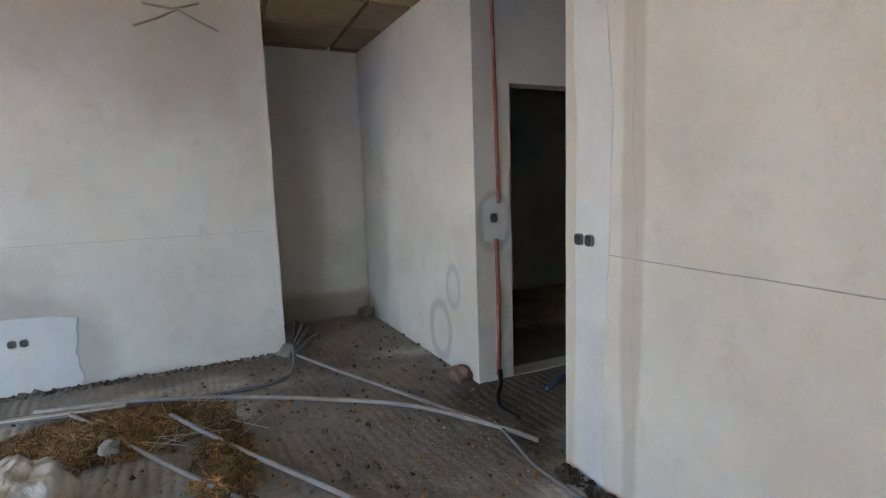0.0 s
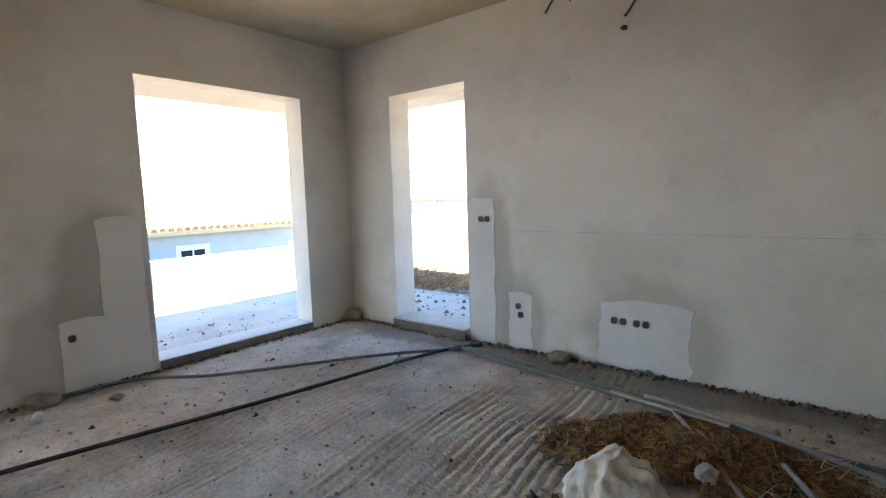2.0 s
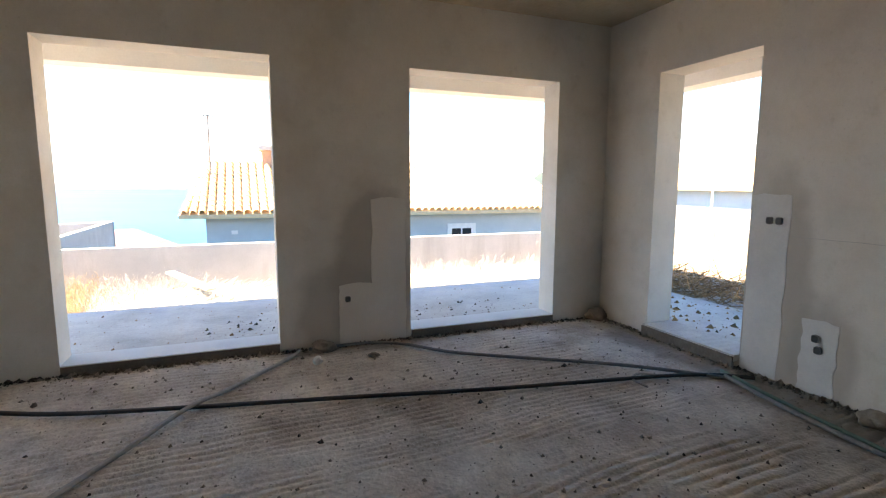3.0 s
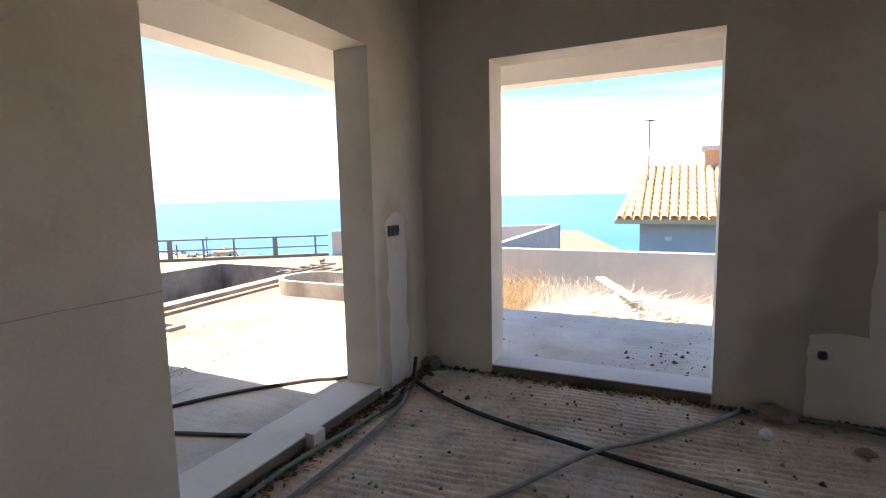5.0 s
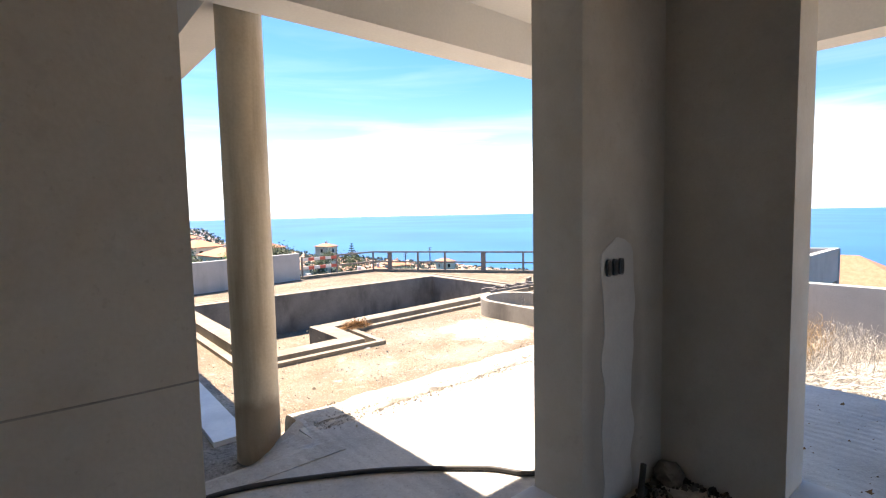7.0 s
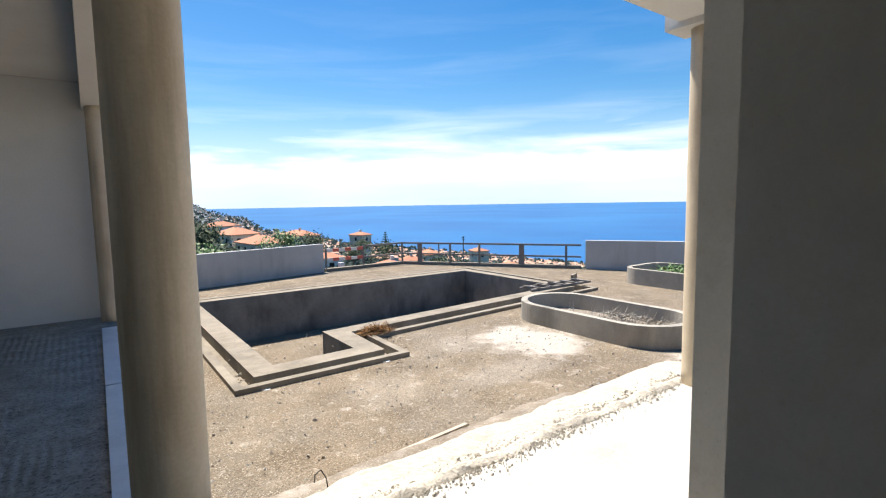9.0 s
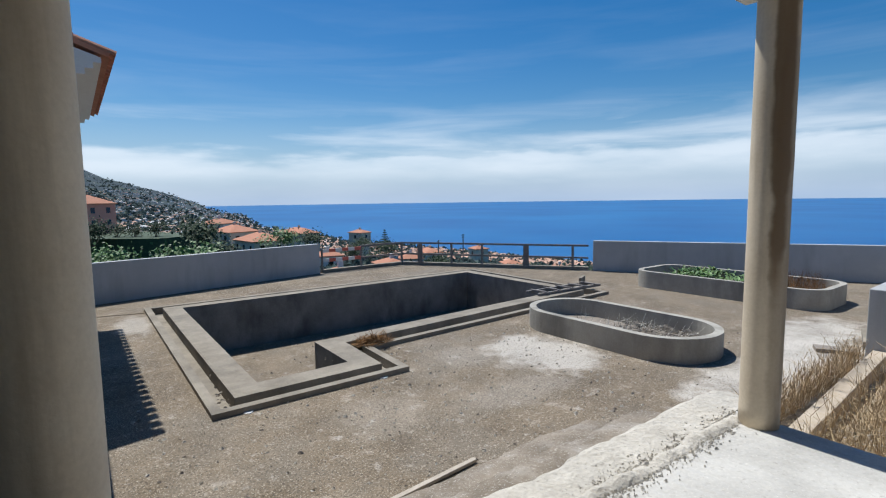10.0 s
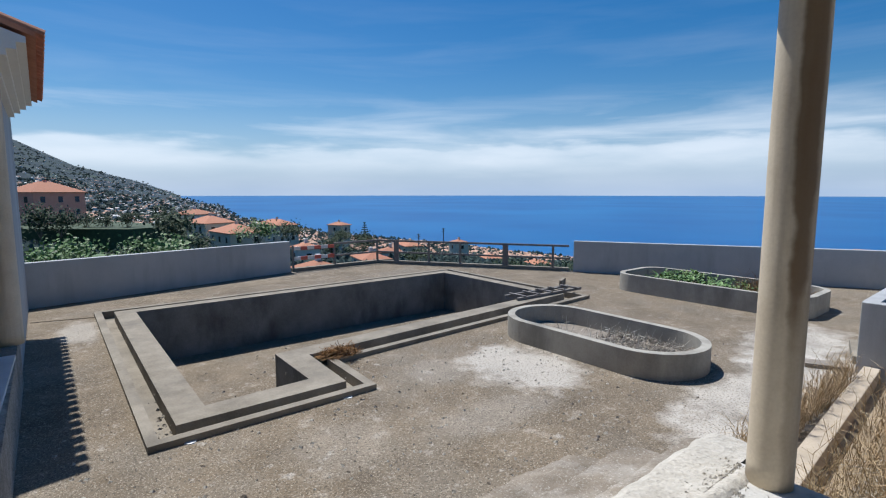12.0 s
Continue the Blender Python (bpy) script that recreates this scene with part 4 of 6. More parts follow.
def socket_box(at, along, out, w=0.046, h=0.05):
    """A round-cornered empty back box sunk in the wall: a rim and a dark hollow."""
    o, a, u = Vector(at), Vector(along), Vector(out)
    ob = holder("socket_box", o, "empty dark electrical back box set in the plaster", "socket box", "wall socket boxes")
    for nm, scale, d0, d1, mat in (("rim", 1.0, -0.002, 0.010, CONDUIT), ("hollow", 0.84, 0.004, 0.0115, DARKBOX)):
        bm = bmesh.new()
        pts = []
        for k in range(16):
            t = 2 * math.pi * k / 16
            c, s = math.cos(t), math.sin(t)
            q = 0.5 * scale
            pts.append((q * w * math.copysign(abs(c) ** 0.6, c), q * h * math.copysign(abs(s) ** 0.6, s)))
        f = [bm.verts.new(o + a * p[0] + Vector((0, 0, p[1])) + u * d1) for p in pts]
        g = [bm.verts.new(o + a * p[0] + Vector((0, 0, p[1])) + u * d0) for p in pts]
        bm.faces.new(f)
        for k in range(16):
            bm.faces.new((f[k], g[k], g[(k + 1) % 16], f[(k + 1) % 16]))
        bmesh.ops.recalc_face_normals(bm, faces=bm.faces[:])
        part(nm, bm, mat, ob)
    return ob


for x, z in ((-2.435, 1.08), (-2.37, 1.08), (-2.075, 0.36), (-2.055, 0.29), (-1.275, 0.35), (-1.21, 0.35), (-1.115, 0.347), (-1.05, 0.347)):
    socket_box((x, YN - 0.006, z), NX_, NO_)
socket_box((XW + 0.007, 2.077, 0.378), WX, WO)
for x in (-3.625, -3.675, -3.725):
    socket_box((x, YS + 0.006, 1.088), SX, SO, 0.034, 0.075)
for y in (2.15, 2.215):
    socket_box((1.552, y, 1.05), (0, -1, 0), (-1, 0, 0))
socket_box((1.775, 3.306, 1.075), (1, 0, 0), (0, -1, 0), 0.045, 0.06)

# pencilled level line and hairline cracks, cut shallow into the plaster
def hairline(name, pts, out, label, w=0.003):
    bm = bmesh.new()
    o = Vector(out)
    tube(bm, [Vector(p) + o * 0.0005 for p in pts], w / 2, 5)
    structure(name, bm, SMEAR, label)


hairline("trim_level_line", [(-2.4 + 0.1 * i, YN, 0.985 + 0.004 * noise.noise((i * 0.7, 0, 0))) for i in range(30)], (0, -1, 0), "faint levelling line across the plaster")
hairline("trim_level_line", [(1.56, 2.05 - 0.1 * i, 1.0 + 0.003 * noise.noise((i * 0.7, 5, 0))) for i in range(26)], (-1, 0, 0), "faint levelling line across the plaster", 0.005)
hairline("trim_level_line", [(-1.978 + 0.12 * i, YS, 0.985 + 0.006 * noise.noise((i * 0.9, 9, 0))) for i in range(28)], (0, 1, 0), "faint levelling line across the plaster", 0.005)

# red conduit in its chase beside the inner doorway
bm = bmesh.new()
tube(bm, [(1.800 + 0.02 * math.sin(z * 1.3) - 0.012 * z * 0.4, 3.309, z) for z in np.linspace(1.17, 2.63, 16)], 0.013, 8)
thing("conduit", bm, REDPIPE, "red flexible conduit running down the wall chase", "conduit", "red conduits", smooth=True)
bm = bmesh.new()
tube(bm, [(1.79 + 0.012 * math.sin(z * 3), 3.309, z) for z in np.linspace(0.03, 0.94, 12)], 0.016, 8)
thing("conduit", bm, REDPIPE, "red flexible conduit running down to the floor", "conduit", "red conduits", smooth=True)


# ---- sills ----
def sill(name, x0, x1, y0, y1, z, material, label):
    bm = bmesh.new()
    box(bm, x0, x1, y0, y1, z - 0.05, z)
    structure(name, bm, material, label, bevel=0.008)


sill("window_sill_1", XO - 0.01, XW + 0.012, 0.099, 1.534, SILL + 0.006, FILLER, "rough cement sill of a window opening")
sill("window_sill_2", XO - 0.01, XW + 0.012, 2.624, 4.066, SILL + 0.006, FILLER, "rough cement sill of a window opening")
sill("door_sill_1", -3.44, -1.982, YSO - 0.01, YS + 0.014, SILL + 0.006, FILLER, "smooth cement threshold of the wide opening")
sill("door_sill_2", -3.486, -2.587, YN - 0.05, YNO, SILL + 0.03, PORCH, "raised cement kerb in the doorway")


for y0, y1 in ((0.10, 1.533), (2.625, 4.065)):
    bm = bmesh.new()
    box(bm, XW - 0.02, XW + 0.016, y0, y1, -0.03, SILL - 0.002)
    structure("trim_sill_riser", bm, RISER, "dark bare concrete riser under the window sill", bevel=0.004)
bm = bmesh.new()
box(bm, -3.438, -1.984, YS - 0.02, YS + 0.018, -0.03, SILL - 0.002)
structure("trim_sill_riser", bm, RISER, "dark bare concrete riser under the threshold", bevel=0.004)

bm = bmesh.new()
box(bm, -3.484, -2.589, YN - 0.064, YN - 0.04, -0.03, SILL + 0.016)
structure("trim_sill_riser", bm, RISER, "dark bare concrete riser of the doorway kerb", bevel=0.004)

# ---- clutter on the floor ----
def floor_pipe(name, pts, r, material, label, category="conduit", group="loose conduits"):
    """A pipe lying along points on the floor, smoothed between them."""
    P = [Vector(p) for p in pts]
    out = []
    for i in range(len(P) - 1):
        p0, p1, p2, p3 = P[max(i - 1, 0)], P[i], P[i + 1], P[min(i + 2, len(P) - 1)]
        for s in range(8):
            t = s / 8
            out.append(0.5 * ((2 * p1) + (p2 - p0) * t + (2 * p0 - 5 * p1 + 4 * p2 - p3) * t * t + (3 * p1 - p0 - 3 * p2 + p3) * t ** 3))
    out.append(P[-1])
    bm = bmesh.new()
    tube(bm, [(p.x, p.y, p.z + r) for p in out], r, 8)
    return thing(name, bm, material, label, category, group, smooth=True)


floor_pipe("conduit", [(-3.88, -0.40, 0), (-3.71, -0.3, 0), (-3.43, 0.24, 0), (-3.24, 0.98, 0), (-3.05, 1.85, 0), (-2.83, 2.81, 0), (-2.62, 3.92, 0), (-2.5, 4.3, 0), (-2.36, 4.5, 0)], 0.014, BLACKCABLE, "black conduit lying across the screed floor")
floor_pipe("conduit", [(-4.06, 1.68, 0), (-3.85, 1.54, 0), (-3.44, 1.17, 0), (-3.19, 0.97, 0.022), (-2.82, 0.72, 0), (-2.43, 0.48, 0), (-1.9, 0.2, 0), (-1.4, -0.1, 0)], 0.013, CONDUIT_PALE, "dusty grey conduit lying across the screed floor")
floor_pipe("conduit", [(-4.06, 1.75, 0), (-4.06, 2.2, 0), (-3.93, 2.48, 0), (-3.6, 2.78, 0), (-3.27, 3.26, 0), (-3.0, 3.68, 0), (-2.75, 4.0, 0), (-2.45, 4.32, 0)], 0.013, CONDUIT, "grey conduit lying across the screed floor")
floor_pipe("conduit", [(-2.62, 3.95, 0), (-2.72, 3.84, 0), (-2.66, 3.72, 0), (-2.52, 3.72, 0)], 0.008, CONDUIT_PALE, "short curl of pale conduit on the floor")
floor_pipe("conduit", [(-2.5, 4.36, 0), (-2.0, 4.24, 0), (-1.3, 4.14, 0), (-0.5, 4.02, 0), (0.2, 3.93, 0), (0.5, 4.0, 0), (0.60, 4.22, 0), (0.64, 4.5, 0.06)], 0.014, CONDUIT, "grey conduit along the foot of the wall")
floor_pipe("conduit", [(-2.55, 4.42, 0), (-2.0, 4.30, 0), (-1.3, 4.20, 0), (-0.6, 4.1, 0), (-0.2, 4.04, 0.0)], 0.012, CONDUIT_GREEN, "greenish conduit along the foot of the wall")
floor_pipe("conduit", [(-0.9, 4.12, 0.03), (-0.4, 4.02, 0.025), (0.0, 3.9, 0.012), (0.32, 3.76, 0), (0.75, 3.48, 0), (1.12, 3.18, 0), (1.42, 2.75, 0), (1.54, 2.5, 0)], 0.014, CONDUIT_PALE, "dusty conduit running to the passage")
floor_pipe("conduit", [(0.66, 4.46, 0), (0.9, 3.9, 0), (1.17, 3.31, 0), (1.3, 3.02, 0), (1.41, 2.8, 0)], 0.012, CONDUIT_PALE, "dusty conduit running to the passage")
floor_pipe("conduit", [(-0.70, 4.0, 0.02), (-0.58, 3.82, 0.02), (-0.2, 3.24, 0), (0.15, 2.71, 0), (0.45, 2.25, 0)], 0.012, CONDUIT_PALE, "straight pale conduit lying among the straw")
floor_pipe("conduit", [(-0.16, 3.68, 0.03), (-0.09, 3.57, 0.02), (0.2, 3.1, 0), (0.48, 2.65, 0), (0.75, 2.2, 0)], 0.013, CONDUIT_PALE, "straight pale conduit lying among the straw")
floor_pipe("conduit", [(1.45, 2.72, 0), (1.42, 2.5, 0), (1.4, 2.3, 0), (1.44, 1.9, 0)], 0.010, CONDUIT, "thin grey conduit by the inner wall")
floor_pipe("conduit", [(1.79, 3.285, 0.05), (1.74, 3.2, 0), (1.62, 3.04, 0), (1.56, 2.90, 0), (1.58, 2.75, 0)], 0.016, BLACKCABLE, "black cable coming out of the wall foot", "cable", "loose cables")
for k in range(5):
    floor_pipe("conduit", [(0.615, 4.55 - 0.03 * k, 0), (0.66 + 0.02 * k, 4.6 - 0.05 * k, 0.12), (0.70 + 0.035 * k, 4.7 - 0.07 * k, 0.22 - 0.02 * k)], 0.010, BLACKCABLE, "dark stub of conduit rising from the floor", group="conduit stubs")
floor_pipe("conduit", [(-3.55, -0.36, 0.0), (-3.3, -0.30, 0), (-2.9, -0.33, 0), (-2.48, -0.38, 0), (-2.0, -0.36, 0)], 0.013, CONDUIT_GREEN, "grey-green conduit beside the threshold")
floor_pipe("conduit", [(-3.6, -0.32, 0.0), (-3.29, -0.22, 0), (-2.95, -0.19, 0), (-2.61, -0.18, 0), (-2.0, -0.2, 0)], 0.013, CONDUIT, "grey conduit beside the threshold")
floor_pipe("conduit", [(-3.88, -0.41, 0.12), (-3.8, -0.38, 0.03), (-3.7, -0.33, 0), (-3.4, -0.28, 0), (-3.2, -0.3, 0)], 0.014, BLACKCABLE, "black cable dropping from the wall chase", "cable", "loose cables")
floor_pipe("conduit", [(-1.9, -1.75, 0.0), (-2.38, -1.74, 0), (-2.77, -1.57, 0), (-3.11, -1.36, 0), (-3.46, -1.05, 0), (-3.62, -0.84, 0), (-4.0, -0.75, 0)], 0.013, BLACKCABLE, "black conduit lying on the porch slab")
floor_pipe("conduit", [(-2.78, -0.74, 0.0), (-2.67, -0.8, 0), (-2.45, -1.38, 0), (-2.2, -1.6, 0), (-1.6, -1.75, 0)], 0.012, BLACKCABLE, "dark conduit lying on the porch slab")
floor_pipe("hose", [(1.95, 3.0, 0), (2.2, 3.12, 0), (2.5, 3.05, 0), (2.9, 3.15, 0)], 0.012, BLUEHOSE, "blue plastic hose on the passage floor", "hose", "hoses")


def lump(bm, at, r, seed, squash=0.7, sub=2):
    """An angular lump."""
    c = Vector(at)
    res = bmesh.ops.create_icosphere(bm, subdivisions=sub, radius=r)
    for v in res["verts"]:
        d = 1 + 0.35 * noise.noise(v.co * (1.6 / r) + Vector((seed, seed * 1.7, 0)))
        v.co = c + Vector((v.co.x * d, v.co.y * d, v.co.z * d * squash))


def heap(name, at, r, seed, label, material=RUBBLE, squash=0.7, category="rubble"):
    bm = bmesh.new()
    lump(bm, (at[0], at[1], at[2] + r * squash * 0.55), r, seed, squash, 3)
    return thing(name, bm, material, label, category, "lumps of rubble", smooth=False)


heap("mortar_lump", (-1.66, 4.52, 0), 0.085, 1.0, "grey lump of mortar against the wall foot", squash=0.6)
heap("mortar_lump", (0.61, 4.56, 0), 0.075, 2.0, "crumbling mortar lump at the wall end")
heap("mortar_lump", (1.50, 5.40, 0), 0.09, 3.0, "dark mortar lump in the recess corner")
heap("brick_chunk", (1.57, 3.43, 0), 0.07, 4.0, "reddish broken brick at the wall foot", material=BRICKBIT, squash=0.9, category="brick")
heap("mortar_lump", (-4.06, 4.53, -0.01), 0.10, 5.0, "dark mortar heap in the room corner", squash=0.8)
heap("mortar_lump", (-4.07, -0.38, -0.01), 0.07, 6.0, "dark mortar heap in the room corner", squash=0.9)
heap("mortar_lump", (-4.06, 1.86, -0.01), 0.09, 7.0, "mortar heap at the wall foot", squash=0.6)
heap("stone_chip", (-3.765, 1.775, 0), 0.035, 8.0, "pale stone chip on the floor", material=FILLER, squash=0.9, category="stone")
heap("stone_chip", (-3.75, 2.2, 0), 0.045, 8.6, "flat brown lump on the floor", squash=0.4, category="stone")
heap("stone_chip", (-0.42, 3.42, 0.01), 0.05, 9.0, "pale stone among the straw", material=SMEAR, squash=0.8, category="stone")
bm = bmesh.new()
box(bm, -2.79, -2.70, -0.44, -0.38, 0.0, 0.085)
thing("block_offcut", bm, FILLER, "white offcut of block leaning on the threshold", "block", bevel=0.006)
bm = bmesh.new()
beam(bm, (-1.10, 4.10, 0.032), (-0.42, 3.98, 0.04), 0.035, 0.012)
thing("batten", bm, WOOD, "thin pale wooden batten on the conduits", "batten")
bm = bmesh.new()
beam(bm, (-0.25, 3.80, 0.012), (-0.14, 3.77, 0.014), 0.03, 0.01)
thing("offcut", bm, FILLER, "small white plastic offcut on the floor", "offcut")


def sack():
    """A crumpled, half-empty woven sack lying on its side."""
    bm = bmesh.new()
    nu, nv = 80, 64
    rows = []
    for i in range(nu + 1):
        u = i / nu
        row = []
        for j in range(nv):
            t = 2 * math.pi * j / nv
            env = (1 - abs(2 * u - 1) ** 3.2) ** 0.5
            w = 0.25 * env * (1 - 0.25 * u) + 0.015
            h = 0.17 * env * (0.75 + 0.35 * math.sin(u * 3.0)) + 0.008
            c3 = (math.cos(t), math.sin(t))
            fold = 0.06 * noise.noise((u * 6, c3[0] * 2.4, c3[1] * 2.4)) + 0.035 * abs(noise.noise((u * 9 + c3[0] * 2, c3[0] * 4, c3[1] * 4))) - 0.02 + 0.016 * abs(noise.noise((u * 22, c3[0] * 9, c3[1] * 9)))
            x = -0.33 + 0.66 * u + 0.4 * fold
            y = (w + fold) * math.cos(t)
            z = max(0.0, h + (h + fold) * math.sin(t))
            row.append(bm.verts.new((x, y, z)))
        rows.append(row)
    for a, b in zip(rows, rows[1:]):
        for j in range(nv):
            bm.faces.new((a[j], a[(j + 1) % nv], b[(j + 1) % nv], b[j]))
    bm.faces.new(rows[0][::-1])
    bm.faces.new(rows[-1])
    bm.transform(pose(-0.64, 2.93, 0.0, 0, 0, -30) @ Matrix.Scale(0.68, 4))
    thing("sack", bm, SACK, "crumpled dirty white woven sack on the floor", "sack", smooth=True)
    bm = bmesh.new()
    # frayed mouth of the sack
    for k in range(9):
        p = Vector((-0.30 + 0.05 * random.random(), -0.16 + 0.04 * k, 0.02))
        q = p + Vector((-0.07 - 0.05 * random.random(), 0.03 * (random.random() - 0.5), -0.01))
        vs = [bm.verts.new(c) for c in (p, p + Vector((0, 0.045, 0.012)), q + Vector((0, 0.04, 0)), q)]
        bm.faces.new(vs)
    # torn scraps and the brown paper lining hanging out
    for k in range(26):
        a, r = random.uniform(-2.6, 0.4), random.uniform(0.22, 0.46)
        p = Vector((r * math.cos(a), 0.8 * r * math.sin(a), 0.006))
        d = Vector((random.uniform(-0.06, 0.06), random.uniform(-0.06, 0.06), 0))
        e = Vector((-d.y, d.x, 0)) * random.uniform(0.4, 0.9)
        vs = [bm.verts.new(c) for c in (p, p + d, p + d + e + Vector((0, 0, random.uniform(0.0, 0.05))), p + e + Vector((0, 0, random.uniform(0.0, 0.03))))]
        bm.faces.new(vs)
    bm.transform(pose(-0.64, 2.93, 0.0, 0, 0, -30) @ Matrix.Scale(0.68, 4))
    thing("sack_scraps", bm, SACK, "torn frayed scraps of the white woven sack", "scraps", kind="stuff")


sack()


def litter(name, n, area, lo, hi, material, label, category, thick=0.004, lift=0.0, tilt=0.5, seed=3, zbase=0.0):
    """Loose thin stalks or flakes over an area given by a function of two random numbers."""
    rnd = random.Random(seed)
    vs, fs = [], []
    for _ in range(n):
        x, y, hgt = area(rnd)
        ln, a, t = rnd.uniform(lo, hi), rnd.uniform(0, math.pi), rnd.gauss(0, tilt)
        d = Vector((math.cos(a) * math.cos(t), math.sin(a) * math.cos(t), abs(math.sin(t)))) * ln / 2
        s = Vector((-math.sin(a), math.cos(a), 0)) * thick
        u = Vector((0, 0, thick * 0.7))
        c = Vector((x, y, zbase + lift + hgt + abs(d.z)))
        b = len(vs)
        vs += [c - d - s, c - d + s, c - d + u, c + d - s * 0.6, c + d + s * 0.6, c + d + u]
        fs += [(b, b + 1, b + 4, b + 3), (b + 1, b + 2, b + 5, b + 4), (b + 2, b, b + 3, b + 5), (b, b + 2, b + 1), (b + 3, b + 4, b + 5)]
    me = bpy.data.meshes.new(name)
    me.from_pydata([tuple(v) for v in vs], [], fs)
    me.materials.append(material)
    return tagged(new(name, me), label, category, kind="stuff")


def blob(cx, cy, sx, sy, peak, ang=0.0):
    def f(rnd):
        while True:
            u, v = rnd.gauss(0, 0.5), rnd.gauss(0, 0.5)
            if u * u + v * v < 1.1:
                break
        k = math.exp(-2.2 * (u * u + v * v))
        c, s = math.cos(ang), math.sin(ang)
        return cx + sx * (u * c - v * s), cy + sy * (u * s + v * c), peak * k * rnd.random()
    return f


litter("straw", 4200, blob(-0.42, 3.68, 0.58, 0.36, 0.055), 0.02, 0.09, STRAW, "heap of brown dry straw on the floor", "straw", 0.007, 0.002, 0.12, 3)
litter("straw", 1100, blob(0.1, 3.05, 0.14, 0.6, 0.03, 0.52), 0.02, 0.09, STRAW, "brown straw scattered between conduits", "straw", 0.007, 0.002, 0.12, 4)
litter("straw", 700, blob(-0.9, 3.45, 0.35, 0.3, 0.04, 0.6), 0.02, 0.09, STRAW, "brown straw scattered beside the sack", "straw", 0.007, 0.002, 0.12, 5)
litter("straw", 500, lambda r: (r.uniform(-3.4, -2.0), YS + 0.02 + abs(r.gauss(0, 0.07)), 0), 0.015, 0.06, STRAW, "brown litter along the threshold", "litter", 0.004, 0.0, 0.3, 6)
litter("hay", 30, lambda r: (r.uniform(-0.2, 0.25), r.uniform(3.3, 3.9), 0.02), 0.15, 0.4, HAY, "long pale stalks on the straw", "stalks", 0.003, 0.0, 0.1, 7)


def crumbs(name, n, area, lo, hi, material, label, seed, zbase=0.0):
    rnd = random.Random(seed)
    vs, fs = [], []
    for _ in range(n):
        x, y, hgt = area(rnd)
        r = lo + (hi - lo) * rnd.random() ** 5
        a = rnd.uniform(0, 6.28)
        b = len(vs)
        for k in range(4):
            q = r * rnd.uniform(0.6, 1.2)
            vs.append((x + q * math.cos(a + k * 1.57), y + q * math.sin(a + k * 1.57), zbase + hgt - 0.003))
        q = r * 0.3
        vs += [(x + q * rnd.uniform(-1, 1) - q, y + q, zbase + hgt + r * rnd.uniform(0.4, 0.9)), (x + q, y - q * rnd.random(), zbase + hgt + r * rnd.uniform(0.3, 0.9))]
        fs += [(b, b + 1, b + 4), (b + 1, b + 2, b + 4), (b + 2, b + 5, b + 4), (b + 2, b + 3, b + 5), (b + 3, b, b + 5), (b, b + 4, b + 5)]
    me = bpy.data.meshes.new(name)
    me.from_pydata(vs, [], fs)
    me.materials.append(material)
    return tagged(new(name, me), label, "debris", kind="stuff")


crumbs("debris", 2600, lambda r: (r.uniform(-4.0, 1.5), r.uniform(-0.4, 4.5), 0), 0.003, 0.017, RUBBLE, "dark crumbs of mortar and earth on the floor", 11)
crumbs("debris", 900, lambda r: (r.uniform(-0.3, 1.6), r.uniform(2.2, 5.3), 0), 0.004, 0.022, STRAW, "brown crumbs strewn on the floor", 12)
crumbs("debris", 700, lambda r: (r.uniform(-4.05, 0.55), YN - 0.02 - abs(r.gauss(0, 0.05)), 0), 0.006, 0.035, RUBBLE, "mortar crumbs along the wall foot", 13)
crumbs("debris", 500, lambda r: (XW + 0.02 + abs(r.gauss(0, 0.05)), r.uniform(-0.4, 4.6), 0), 0.006, 0.03, RUBBLE, "mortar crumbs along the wall foot", 14)
crumbs("debris", 220, lambda r: (r.uniform(-5.9, -4.5), r.uniform(-0.5, 4.6), 0), 0.005, 0.024, STRAW, "dead leaves and crumbs on the porch slab", 15)
crumbs("debris", 350, lambda r: (r.uniform(-5.0, -2.2), r.uniform(4.95, 6.15), 0), 0.008, 0.05, STRAW, "dead leaves on the porch slab", 16)
crumbs("debris", 3200, lambda r: (r.uniform(-6.1, -3.05), -2.15 + r.gauss(0, 0.05), 0.006), 0.004, 0.014, MORTAR, "pale mortar crumbs on the porch edge", 17)

crumbs("debris", 150, lambda r: (r.uniform(-4.0, 1.5), r.uniform(-0.4, 4.5), 0), 0.010, 0.032, DIRT, "dark clods of earth on the floor", 18)
crumbs("debris", 1500, lambda r: (r.uniform(-4.05, 0.58), YN - 0.01 - abs(r.gauss(0, 0.035)), 0), 0.005, 0.025, DIRT, "dark dirt heaped along the wall foot", 19)
crumbs("debris", 1300, lambda r: (XW + 0.01 + abs(r.gauss(0, 0.03)), r.uniform(-0.4, 4.6), 0), 0.005, 0.024, DIRT, "dark dirt heaped along the wall foot", 20)
crumbs("debris", 700, lambda r: (r.uniform(-4.05, -1.9), YS + 0.02 + abs(r.gauss(0, 0.05)), 0), 0.008, 0.03, DIRT, "dark dirt heaped along the threshold", 25)
crumbs("debris", 500, lambda r: (1.545 - abs(r.gauss(0, 0.04)), r.uniform(0.6, 2.3), 0), 0.008, 0.04, DIRT, "dark dirt heaped along the wall foot", 26)
crumbs("debris", 450, lambda r: (r.uniform(0.3, 1.7), r.uniform(2.2, 4.9), 0), 0.004, 0.02, DIRT, "dark grit strewn on the floor", 27)
crumbs("debris", 260, lambda r: (r.uniform(-5.2, -4.42), r.uniform(0.9, 4.2), 0), 0.008, 0.03, DIRT, "dark fallen leaves on the porch slab", 28)

